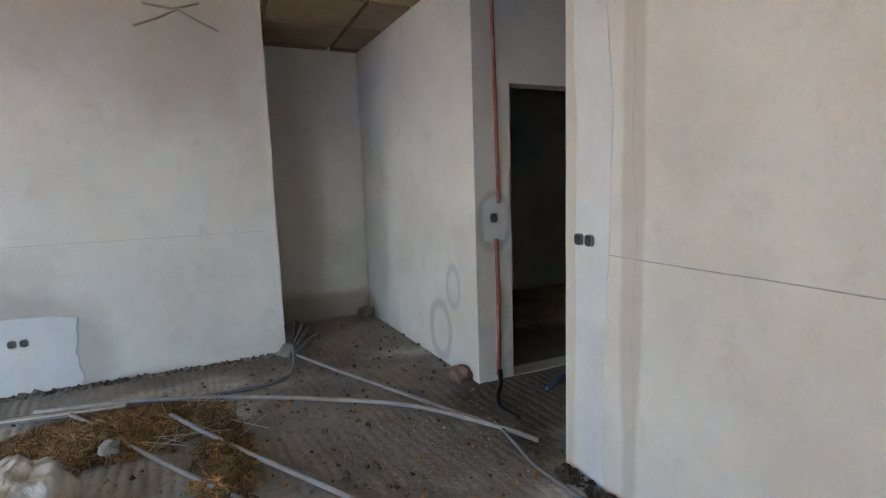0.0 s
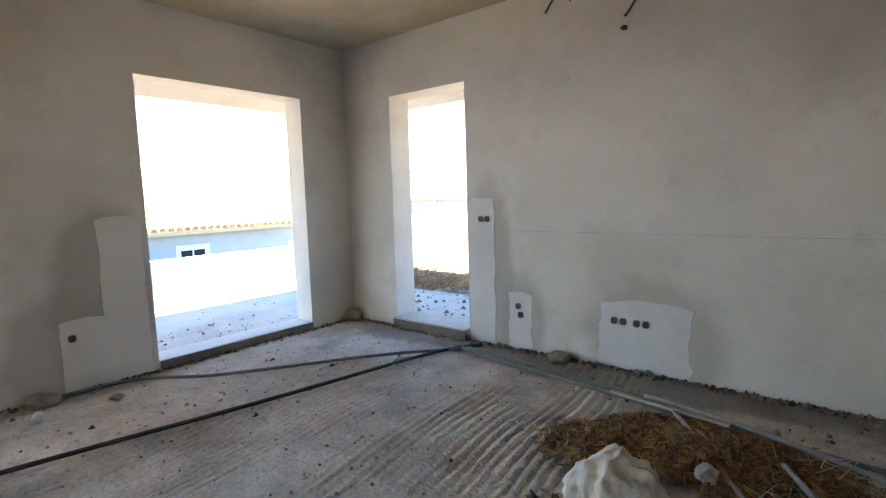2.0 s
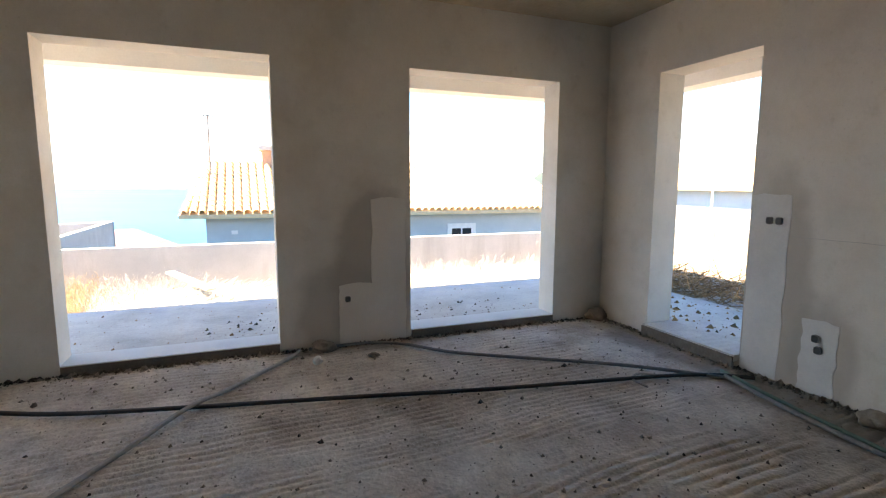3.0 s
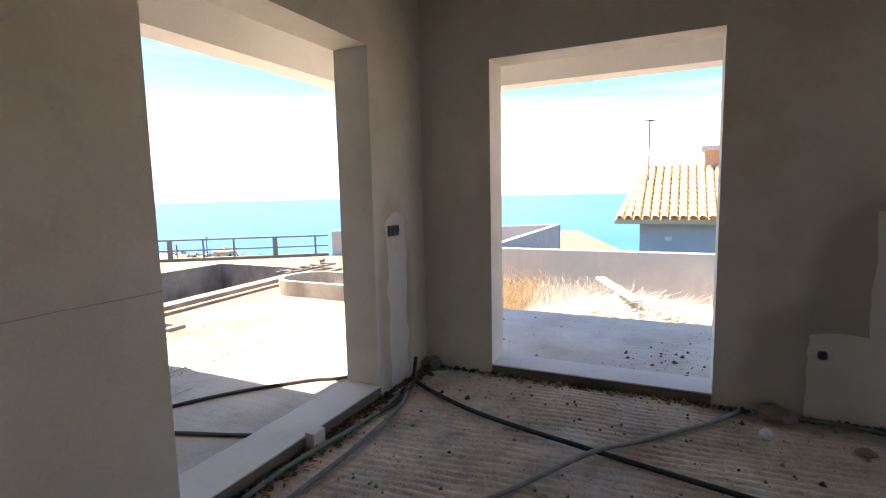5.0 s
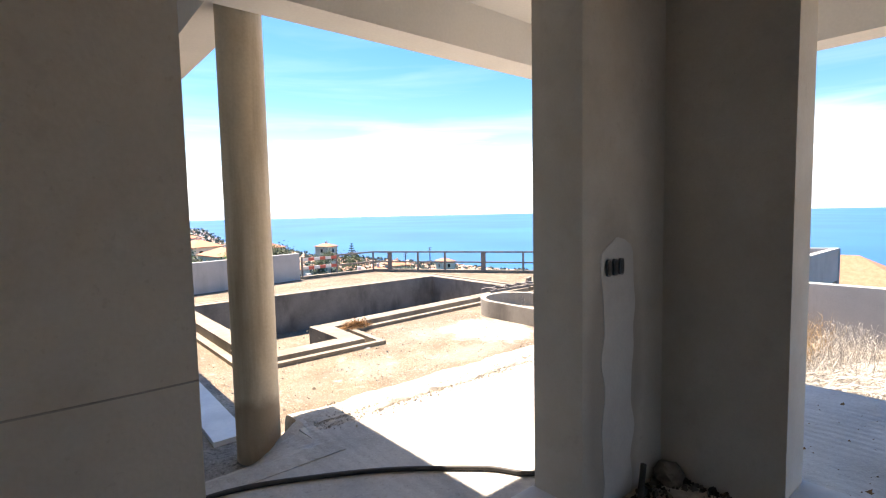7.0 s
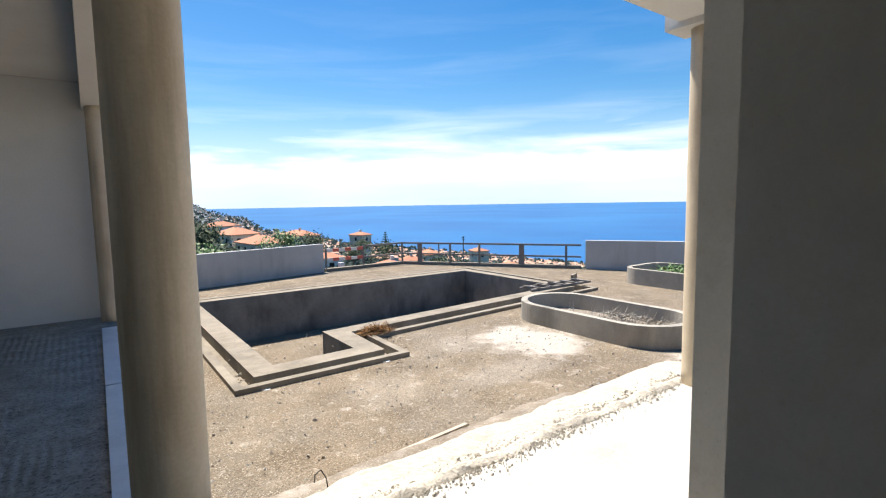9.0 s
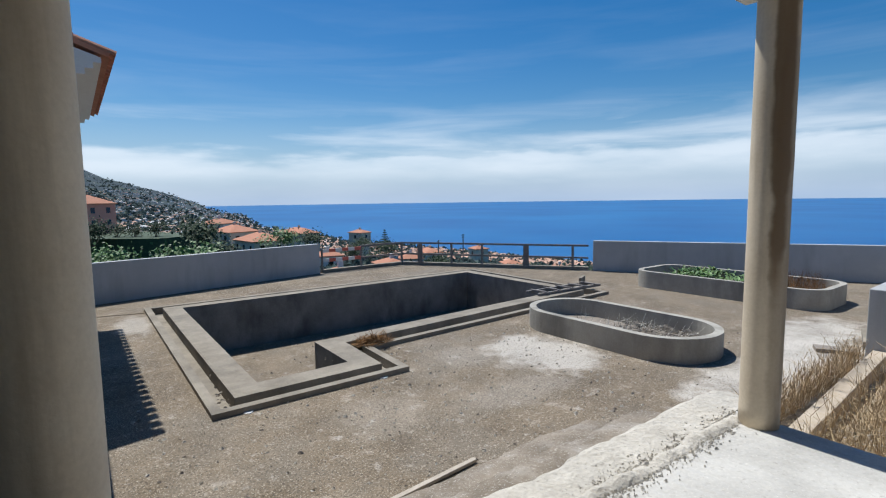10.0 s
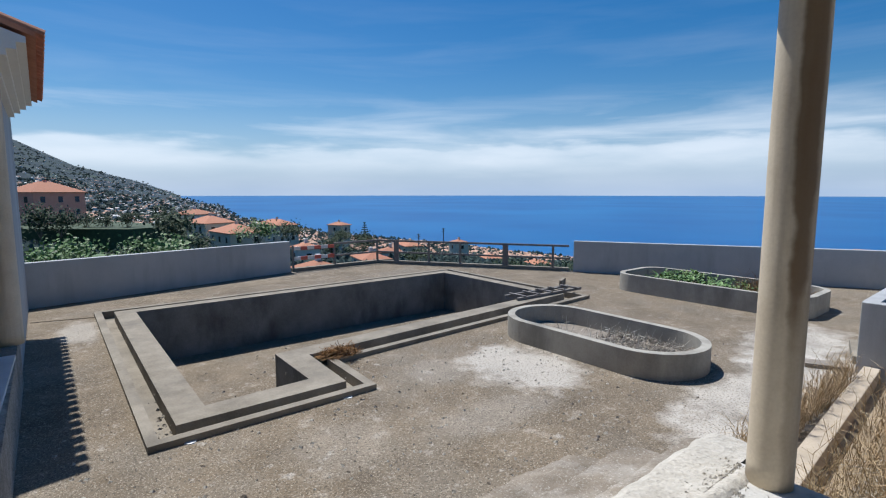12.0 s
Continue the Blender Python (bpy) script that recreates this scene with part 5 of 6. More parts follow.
# torn wires and roots of old fixings at the top of the north wall
for pts in ([(-1.35, 2.46), (-1.28, 2.55), (-1.22, 2.66), (-1.15, 2.78)], [(-1.36, 2.46), (-1.33, 2.48)], [(-1.95, 2.62), (-1.88, 2.70), (-1.80, 2.74)], [(-1.75, 2.66), (-1.82, 2.73), (-1.70, 2.79)], [(-0.37, 2.43), (-0.22, 2.49), (-0.1, 2.56), (0.02, 2.50), (0.16, 2.44)],
            [(-0.3, 2.58), (-0.12, 2.56), (0.05, 2.62)], [(-0.05, 2.73), (0.05, 2.66)], [(-0.6, 2.72), (-0.48, 2.69)]):
    bm = bmesh.new()
    tube(bm, [(x + 0.14, YN - 0.008 - 0.01 * (i % 2), z) for i, (x, z) in enumerate(pts)], 0.008, 6)
    thing("wire_stub", bm, BLACKCABLE if pts[0][0] < -0.7 else CONDUIT_PALE, "dusty loose wire hanging at the top of the wall", "wire", "loose wires")
heap("stub_end", (-1.215, YN - 0.03, 2.37), 0.022, 3.3, "dark end of a loose wire", material=DARKBOX, category="wire")

# ---- porch columns ----
def column(at, z0, z1, r=0.135):
    bm = bmesh.new()
    n = 24
    lathe(bm, at[0], at[1], [(r * (1.0 + 0.010 * noise.noise((i * 1.3, at[1], 0))), z0 + (z1 - z0) * i / n) for i in range(n + 1)], 48)
    return thing("column", bm, COLUMN, "round rendered concrete porch column with rust streaks", "column", "porch columns", smooth=True)


column((-2.79, -2.435), -0.20, 2.60)
column((-6.042, -2.033), 0.0, 2.44, 0.104)
column((-2.90, -8.3), -0.20, 2.60)

# ---- side porch and house wing ----
bm = bmesh.new()
prism(bm, [(-2.60, -2.155), (-2.88, -2.155), (-3.0, -8.6), (-2.74, -8.6)], 2.60, 2.95)
structure("trim_beam_wing", bm, WHITEWALL, "white rendered beam of the side porch", bevel=0.01)
bm = bmesh.new()
prism(bm, [(5.0, -2.152), (-3.3, -2.152), (-3.3, -3.9), (-2.98, -3.9), (-3.0, -8.6), (5.0, -8.6)], 2.952, 3.10)
structure("ceiling_wing", bm, WHITEWALL, "white rendered soffit slab of the side porch")
bm = bmesh.new()
box(bm, -2.8, 5.0, -8.8, -8.6, -0.75, 2.95)
structure("wall_wing_end", bm, WHITEWALL, "white rendered wall closing the side porch")
bm = bmesh.new()
box(bm, 1.3, 1.5, -8.6, -2.2, -0.3, 2.95)
structure("wall_wing_back", bm, WHITEWALL, "white rendered back wall of the side porch")
bm = bmesh.new()
box(bm, -2.96, 4.0, -13.4, -8.8, -2.7, 2.9)
structure("wall_wing_house", bm, GREYWALL, "grey rendered house wall beside the deck")
bm = bmesh.new()
prof = [(-2.9, 2.70), (-3.04, 2.70), (-3.04, 2.77), (-3.12, 2.77), (-3.12, 2.84), (-3.20, 2.84), (-3.20, 2.91), (-3.28, 2.91), (-3.28, 2.97), (-2.9, 3.09)]
prism(bm, prof, 7.8, 12.5)
bm.transform(Matrix(((1, 0, 0, 0), (0, 0, -1, 0), (0, 1, 0, 0), (0, 0, 0, 1))))
bmesh.ops.recalc_face_normals(bm, faces=bm.faces[:])
structure("trim_cornice", bm, WHITEWALL, "stepped white cornice under the tiled eave")


def barrel(bm, a, b, r0, r1, seg=6):
    """One half-round roof tile from its upper end a to its lower end b."""
    a, b = Vector(a), Vector(b)
    d = (b - a).normalized()
    s = d.cross(Vector((0, 0, 1))).normalized()
    u = s.cross(d).normalized()
    rows = []
    for p, r in ((a, r0), (b, r1)):
        for q in (1.0, 0.84):
            rows.append([bm.verts.new(p + s * (r * q * math.cos(t)) + u * (r * q * math.sin(t))) for t in (math.pi * k / seg for k in range(seg + 1))])
    for i, j in ((0, 2), (3, 1), (2, 3), (1, 0)):
        for k in range(seg):
            bm.faces.new((rows[i][k], rows[i][k + 1], rows[j][k + 1], rows[j][k]))


bm = bmesh.new()
prism(bm, [(-3.36, 7.80), (3.0, 7.80), (3.0, 12.55), (-3.36, 12.55)], 0, 0.05)
bm.transform(Matrix(((1, 0, 0, 0), (0, -1, 0, 0), (0.35, 0, 1, 4.155), (0, 0, 0, 1))))
bmesh.ops.recalc_face_normals(bm, faces=bm.faces[:])
eave = structure("roof_wing", bm, TILE, "red clay tiled roof of the wing")
tm = None
for k in range(24):
    for row in range(3):
        if tm is None:
            bm = bmesh.new()
            barrel(bm, (0.46, 0, 0.16), (0, 0, 0), 0.066, 0.074)
            tm = finish("roof_tile", bm, TILE)
        ob = new("roof_tile", tm)
        ob.parent = eave
        ob.location = (-3.42 + row * 0.40, -7.88 - k * 0.2, 3.01 + row * 0.14)

# stone slabs lying along the porch edge
for y0, y1 in ((-2.75, -5.23), (-5.26, -7.65)):
    bm = bmesh.new()
    e = lambda y: -2.80 + 0.030 * (y + 2.75)
    prism(bm, [(e(y0) + 0.20, y0), (e(y0) - 0.03, y0), (e(y1) - 0.03, y1), (e(y1) + 0.20, y1)], -0.20, -0.165)
    thing("stone_slab", bm, MARBLE, "pale grey polished stone slab laid on the porch edge", "stone slab", "edging slabs", bevel=0.004)

# ---- railing ----
rail = holder("railing", (-11.35, -14.5, DECKZ), "weathered brown timber and metal railing on a low kerb", "railing")
CORNER, R_END, L_END = (-11.36, -14.55), (-14.66, -9.78), (-8.58, -14.50)
for a, b in ((L_END, CORNER), (CORNER, R_END)):
    bm = bmesh.new()
    beam(bm, (*a, DECKZ + 0.04), (*b, DECKZ + 0.04), 0.16, 0.10)
    part("kerb", bm, COPING, rail, "low concrete kerb")
for z, w, h in ((-0.05, 0.06, 0.055), (-0.40, 0.05, 0.05)):
    bm = bmesh.new()
    beam(bm, (*CORNER, z), (*R_END, z), w, h)
    part("rail", bm, RAIL, rail, bevel=0.006)
    bm = bmesh.new()
    beam(bm, (-9.9, -14.56, z - 0.01), (*CORNER, z), w, h)
    part("rail", bm, RAIL, rail, bevel=0.006)
for x, y, w in ((-11.36, -14.55, 0.07), (-11.70, -13.99, 0.16), (-12.3, -13.13, 0.06), (-12.86, -12.33, 0.06), (-13.63, -11.23, 0.16), (-14.4, -10.13, 0.06), (-9.9, -14.56, 0.09), (-8.62, -14.5, 0.07)):
    bm = bmesh.new()
    dx, dy = (0.57, -0.82) if y > -14.5 else (1, 0)
    beam(bm, (x, y, DECKZ + 0.05), (x + (0.06 if w > 0.1 and x < -13 else 0), y, -0.03 if w < 0.1 else -0.06), 0.05, 0.05) if w < 0.1 else None
    if w > 0.1:
        prism(bm, [(x - dx * w / 2 - 0.02 * dy, y - dy * w / 2 + 0.02 * dx), (x - dx * w / 2 + 0.02 * dy, y - dy * w / 2 - 0.02 * dx), (x + dx * w / 2 + 0.02 * dy, y + dy * w / 2 - 0.02 * dx), (x + dx * w / 2 - 0.02 * dy, y + dy * w / 2 + 0.02 * dx)], DECKZ + 0.05, -0.07)
        bmesh.ops.recalc_face_normals(bm, faces=bm.faces[:])
    part("post", bm, RAIL, rail, "broad board post" if w > 0.1 else "")
for z in (-0.12, -0.40):
    board = None
    for k in range(6):
        bm = bmesh.new()
        x0 = -8.64 - 0.205 * k
        prism(bm, [(x0, -14.50), (x0, -14.53), (x0 - 0.205, -14.53), (x0 - 0.205, -14.50)], z - 0.05, z + 0.05)
        bmesh.ops.recalc_face_normals(bm, faces=bm.faces[:])
        part("barrier_board", bm, TAPE if k % 2 else TAPEW, rail, "red stripe of a barrier board" if k % 2 else "white stripe of a barrier board")


# ---- planters ----
def stadium(x0, x1, y0, y1, r, n=12):
    pts = []
    for cx, cy, a0 in ((x1 - r, y1 - r, 0), (x0 + r, y1 - r, 90), (x0 + r, y0 + r, 180), (x1 - r, y0 + r, 270)):
        for k in range(n + 1):
            t = radians(a0 + 90 * k / n)
            pts.append((cx + r * math.cos(t), cy + r * math.sin(t)))
    return pts


def planter(x0, x1, y0, y1, r, z1, wall, label):
    ob = holder("planter", ((x0 + x1) / 2, (y0 + y1) / 2, DECKZ), label, "planter", "deck planters")
    out, inn = stadium(x0, x1, y0, y1, r), stadium(x0 + wall, x1 - wall, y0 + wall, y1 - wall, max(0.05, r - wall))
    bm = bmesh.new()
    skirt(bm, out, DECKZ, z1 - 0.01)
    ring(bm, [(x * 0.999 + 0.001 * (x0 + x1) / 2, y) for x, y in out], inn, z1, z1)
    skirt(bm, inn, DECKZ + 0.02, z1)
    ring(bm, out, [(x * 0.999 + 0.001 * (x0 + x1) / 2, y) for x, y in out], z1 - 0.01, z1)
    bmesh.ops.remove_doubles(bm, verts=bm.verts[:], dist=0.0005)
    part("shell", bm, PLANTERC, ob, smooth=False)
    bm = bmesh.new()
    zs = z1 - 0.27
    bm.faces.new([bm.verts.new((x, y, zs)) for x, y in inn])
    part("soil", bm, RUBBLE, ob, "dry soil")
    return zs


zs1 = planter(-10.05, -8.62, -6.72, -3.75, 0.71, -0.43, 0.11, "grey concrete planter with rounded ends, dead weeds inside")
zs2 = planter(-14.95, -13.3, -7.55, -3.80, 0.45, -0.37, 0.11, "long grey concrete planter with green plants")
litter("dead_weeds", 420, lambda r: (r.uniform(-9.85, -8.85), r.uniform(-5.4, -4.1), 0.1 * r.random()), 0.08, 0.26, HAY, "bleached dead weeds in the planter", "weeds", 0.003, 0.0, 0.6, 21, zs1)
litter("dead_weeds", 60, lambda r: (r.uniform(-9.8, -8.9), r.uniform(-6.2, -5.2), 0), 0.1, 0.3, HAY, "pale dead stalks in the planter", "weeds", 0.004, 0.0, 0.9, 22, zs1)
crumbs("debris", 900, lambda r: (r.uniform(-9.85, -8.85), r.uniform(-5.2, -4.0), 0.13 * r.random()), 0.01, 0.05, RUBBLE, "dry crumbs heaped in the planter", 23, zs1)
litter("dead_weeds", 300, lambda r: (r.uniform(-14.7, -13.5), r.uniform(-5.3, -4.0), 0), 0.1, 0.45, STRAW, "rusty dead weeds in the planter", "weeds", 0.004, 0.0, 0.9, 24, zs2)


def leafy(name, n, area, lo, hi, material, label, category, seed, zbase=0.0, stuff=True, width=0.45):
    """Many small pointed leaves round an area."""
    rnd = random.Random(seed)
    vs, fs = [], []
    for _ in range(n):
        x, y, hgt = area(rnd)
        ln = rnd.uniform(lo, hi)
        a, t = rnd.uniform(0, 6.28), rnd.uniform(-0.5, 0.9)
        d = Vector((math.cos(a) * math.cos(t), math.sin(a) * math.cos(t), math.sin(t))) * ln
        s = Vector((-math.sin(a), math.cos(a), rnd.uniform(-0.4, 0.4))).normalized() * ln * width * 0.5
        c = Vector((x, y, zbase + hgt))
        b = len(vs)
        droop = Vector((0, 0, -0.12 * ln))
        vs += [c, c + d * 0.45 + s, c + d * 0.45 - s, c + d + droop]
        fs += [(b, b + 1, b + 3), (b, b + 3, b + 2)]
    me = bpy.data.meshes.new(name)
    me.from_pydata([tuple(v) for v in vs], [], fs)
    me.materials.append(material)
    ob = new(name, me)
    return tagged(ob, label, category, kind="stuff" if stuff else "")


leafy("green_plants", 650, lambda r: (r.uniform(-14.7, -13.5), -6.35 + r.gauss(0, 0.25), r.random() * 0.32), 0.08, 0.2, LEAF, "low green leafy plants in the planter", "plants", 31, zs2)
leafy("green_plants", 380, lambda r: (r.uniform(-14.7, -13.5), -5.45 + r.gauss(0, 0.28), r.random() * 0.24), 0.06, 0.16, LEAF, "green plants among dead stems", "plants", 32, zs2)

# ---- loose things on the deck ----
bm = bmesh.new()
beam(bm, (-4.25, -3.68, DECKZ + 0.02), (-5.33, -3.77, DECKZ + 0.02), 0.04, 0.025)
thing("plank", bm, WOOD, "weathered timber batten lying beside the steps", "plank", bevel=0.004)
litter("straw", 420, blob(-6.22, -7.1, 0.3, 0.22, 0.06), 0.06, 0.2, STRAW, "heap of dry brown stalks on the pool edge", "straw", 0.006, 0.0, 0.4, 41, DECKZ + 0.06)
litter("straw", 120, blob(-10.2, -7.35, 0.25, 0.15, 0.04), 0.06, 0.18, STRAW, "small heap of dry stalks on the deck", "straw", 0.006, 0.0, 0.4, 42, DECKZ)
lad = holder("ladder", (-11.3, -7.75, -0.6), "grey timber ladder lying across the pool coping", "ladder")
A, B = Vector((-10.35, -7.72, -0.62)), Vector((-12.25, -7.62, -0.62))
for off in (0.0, -0.34):
    bm = bmesh.new()
    beam(bm, A + Vector((0, off, 0)), B + Vector((0, off - 0.02, 0)), 0.05, 0.05)
    part("side_rail", bm, RAIL, lad)
for k in range(5):
    p = A.lerp(B, 0.1 + 0.2 * k) + Vector((0, 0.03, 0.035))
    bm = bmesh.new()
    beam(bm, p, p + Vector((0.02, -0.42, 0)), 0.05, 0.03)
    part("rung", bm, RAIL, lad)
bm = bmesh.new()
beam(bm, (-12.35, -8.25, DECKZ + 0.10), (-12.75, -8.45, DECKZ + 0.10), 0.06, 0.2)
thing("concrete_block", bm, COPING, "grey concrete block standing on the deck", "block", bevel=0.01)
bm = bmesh.new()
beam(bm, (-10.75, -3.15, DECKZ + 0.03), (-10.95, -2.75, DECKZ + 0.03), 0.22, 0.05)
thing("slab_offcut", bm, RUBBLE, "broken flat slab lying on the deck", "slab", bevel=0.006)
bm = bmesh.new()
beam(bm, (-12.2, -2.95, DECKZ + 0.05), (-11.3, -2.72, DECKZ + 0.05), 0.1, 0.1)
thing("kerb_stone", bm, COPING, "short concrete kerb beside the garden wall", "kerb", bevel=0.01)
crumbs("debris", 2200, lambda r: (r.uniform(-9.5, -3.2), r.uniform(-6.6, -3.5), 0), 0.004, 0.028, MORTAR, "pale grit scattered over the deck", 51, DECKZ)
crumbs("debris", 900, lambda r: (r.uniform(-11, -3.2), r.uniform(-8, -3.5), 0), 0.004, 0.03, RUBBLE, "dark grit scattered over the deck", 52, DECKZ)


for x, y in ((-4.16, -5.88), (-5.71, -5.88)):
    bm = bmesh.new()
    lathe(bm, x, y, [(0.0, DECKZ), (0.05, DECKZ), (0.048, DECKZ + 0.008), (0.0, DECKZ + 0.009)], 20)
    thing("drain_cover", bm, TAPEW, "small round white cap set in the deck", "cover", "deck caps")

bm = bmesh.new()
tube(bm, [(-3.90 + 0.09 * i, -11.74 - 0.022 * i + 0.012 * noise.noise((i * 0.8, 3, 3)), DECKZ) for i in range(11)], 0.012, 5)
structure("trim_deck_joint", bm, DIRT, "dark open joint across the deck")
bm = bmesh.new()
tube(bm, [(-3.64, -2.95, -0.38), (-3.63, -2.96, -0.27), (-3.60, -2.96, -0.21), (-3.56, -2.95, -0.22), (-3.55, -2.94, -0.26)], 0.004, 6)
thing("wire_hook", bm, BLACKCABLE, "bent black wire sticking out of the step", "wire", smooth=True)

# ---- garden edge and weeds ----
bm = bmesh.new()
prism(bm, [(-6.22, -2.33), (-10.9, -2.58), (-10.9, -2.42), (-6.22, -2.17)], -1.2, -0.64)
bmesh.ops.recalc_face_normals(bm, faces=bm.faces[:])
structure("trim_garden_kerb", bm, KERB, "pale concrete kerb between deck and garden", bevel=0.01)


def weeds(name, n, area, lo, hi, label, seed, material=HAY, zbase=-0.8):
    """Upright dry stems, each with a few side twigs."""
    rnd = random.Random(seed)
    vs, fs = [], []

    def stem(p, q, w):
        b = len(vs)
        s = Vector((w, 0, 0))
        u = Vector((0, w, 0))
        vs.extend([p - s, p + s, p + u, q - s * 0.4, q + s * 0.4, q + u * 0.4])
        fs.extend([(b, b + 1, b + 4, b + 3), (b + 1, b + 2, b + 5, b + 4), (b + 2, b, b + 3, b + 5)])

    for _ in range(n):
        x, y, hgt = area(rnd)
        ht = rnd.uniform(lo, hi)
        p = Vector((x, y, zbase + hgt))
        for seg in range(3):
            q = p + Vector((rnd.gauss(0, 0.32), rnd.gauss(0, 0.32), 1)) * ht / 3
            stem(p, q, 0.004)
            for _b in range(2):
                d = Vector((rnd.gauss(0, 1), rnd.gauss(0, 1), rnd.uniform(0.2, 1))).normalized() * ht * rnd.uniform(0.12, 0.4)
                m = p.lerp(q, rnd.random())
                stem(m, m + d, 0.003)
            p = q
    me = bpy.data.meshes.new(name)
    me.from_pydata([tuple(v) for v in vs], [], fs)
    me.materials.append(material)
    return tagged(new(name, me), label, "weeds", kind="stuff")


weeds("dry_weeds", 560, lambda r: (r.uniform(-10.4, -7.3), -2.56 - abs(r.gauss(0, 0.08)), 0), 0.15, 0.4, "brittle dry weeds along the garden kerb", 61, GOLD, DECKZ)
weeds("dry_weeds", 1500, lambda r: (r.uniform(-10.4, -6.3), r.uniform(-2.15, -1.0), 0), 0.2, 0.62, "tall brittle dry weeds in the garden", 62, GOLD)
weeds("dry_weeds", 260, lambda r: (r.uniform(-14.7, -13.5), r.uniform(-5.2, -4.1), 0), 0.2, 0.5, "rust brown dead stems in the planter", 69, STRAW, zs2)
weeds("dry_weeds", 900, lambda r: (r.uniform(-10.6, -8.6), r.uniform(-1.0, 0.6), 0), 0.2, 0.5, "golden dry weeds by the garden wall", 63)
weeds("dry_weeds", 1500, lambda r: (r.uniform(-10.7, -7.8), r.uniform(1.8, 9.0), 0), 0.2, 0.5, "pale dry weeds in front of the garden wall", 64)
litter("hay", 11000, blob(-8.7, 0.6, 1.7, 1.9, 0.46), 0.12, 0.5, HAY, "broad heap of bleached cut straw in the garden", "straw", 0.0045, 0.0, 0.22, 65, -0.8)
litter("hay", 4500, lambda r: (r.uniform(-10.7, -6.2), r.uniform(-2.0, 9), 0.12 * r.random()), 0.15, 0.5, HAY, "bleached straw covering the garden soil", "straw", 0.006, 0.0, 0.3, 66, -0.8)
bm = bmesh.new()
beam(bm, (-9.5, 0.10, -0.16), (-8.3, 0.80, -0.27), 0.15, 0.03)
thing("board", bm, WOOD, "bleached board lying on the straw heap", "board", bevel=0.004)
bm = bmesh.new()
prism(bm, [(-7.0, 6.21), (-0.82, 6.21), (-0.82, 16.0), (-10.6, 16.0), (-10.6, 9.2)], -0.8, -0.05)
structure("ground_north", bm, SOIL, "raised dry earth north of the porch")
litter("hay", 1500, lambda r: (r.uniform(-6, -2), r.uniform(6.22, 7.3), 0.16 * r.random()), 0.1, 0.4, STRAW, "heap of brown straw at the porch edge", "straw", 0.007, 0.0, 0.3, 67, -0.05)
weeds("dry_weeds", 1300, lambda r: (r.uniform(-10, -2), r.uniform(7.2, 14), 0), 0.2, 0.6, "golden dry weeds behind the house", 68, HAY, -0.05)
long_wall("wall_garden_north", [(-10.9, 16.0), (3.0, 16.5)], -0.9, 0.75, 0.2, GREYWALL, "low grey boundary wall")


# ---- houses ----
def hip_roof(bm, x0, x1, y0, y1, z, h, over=0.4):
    x0, x1, y0, y1 = x0 - over, x1 + over, y0 - over, y1 + over
    lx, ly = x1 - x0, y1 - y0
    if lx > ly:
        r0, r1 = (x0 + ly / 2, (y0 + y1) / 2), (x1 - ly / 2, (y0 + y1) / 2)
    else:
        r0, r1 = ((x0 + x1) / 2, y0 + lx / 2), ((x0 + x1) / 2, y1 - lx / 2)
    v = [bm.verts.new(p) for p in ((x0, y0, z), (x1, y0, z), (x1, y1, z), (x0, y1, z))]
    w = [bm.verts.new((p.co.x, p.co.y, z - 0.18)) for p in v]
    a, b = bm.verts.new((*r0, z + h)), bm.verts.new((*r1, z + h))
    if lx > ly:
        fs = ((v[0], v[1], b, a), (v[2], v[3], a, b), (v[3], v[0], a), (v[1], v[2], b))
    else:
        fs = ((v[1], v[2], b, a), (v[3], v[0], a, b), (v[0], v[1], a), (v[2], v[3], b))
    for f in fs:
        bm.faces.new(f)
    for i in range(4):
        bm.faces.new((w[i], w[(i + 1) % 4], v[(i + 1) % 4], v[i]))
    bm.faces.new(w[::-1])


def house(at, lx, ly, h, turn, wall, roof, label, windows=True, roof_h=None, chimney=True, floors=2, group="houses of the town"):
    """A rendered house with hip roof, windows and a chimney; at is the centre of its base."""
    ob = holder("house", at, label, "house", group)
    m = Matrix.Rotation(turn, 4, "Z")

    def put(name, bm, mat, parent, label=""):
        o = new(name, finish(name, bm, mat))
        o.data.transform(m)
        o.parent = parent
        return tagged(o, label) if label else o

    bm = bmesh.new()
    box(bm, -lx / 2, lx / 2, -ly / 2, ly / 2, -6, h)
    put("wall", bm, wall, ob)
    bm = bmesh.new()
    hip_roof(bm, -lx / 2, lx / 2, -ly / 2, ly / 2, h + 0.18, roof_h or min(lx, ly) * 0.22)
    rf = put("roof", bm, roof, ob, "clay tiled hip roof")
    if chimney:
        bm = bmesh.new()
        box(bm, -0.4, 0.2, -0.3, 0.3, h + 0.5, h + min(lx, ly) * 0.22 + 0.9)
        put("chimney", bm, wall, rf)
    if windows:
        for fl in range(floors):
            z0 = h - 2.1 - 2.9 * fl
            for s, n, half, length in ((1, 0, ly / 2, lx), (-1, 0, ly / 2, lx), (1, 1, lx / 2, ly), (-1, 1, lx / 2, ly)):
                k = max(1, int(length / 3.5))
                for i in range(k):
                    c = -length / 2 + length * (i + 0.5) / k
                    bm = bmesh.new()
                    q0, q1 = sorted((s * (half - 0.05), s * (half + 0.03)))
                    if n == 0:
                        box(bm, c - 0.5, c + 0.5, q0, q1, z0, z0 + 1.3)
                    else:
                        box(bm, q0, q1, c - 0.5, c + 0.5, z0, z0 + 1.3)
                    put("window", bm, GLASS, ob)
    return ob


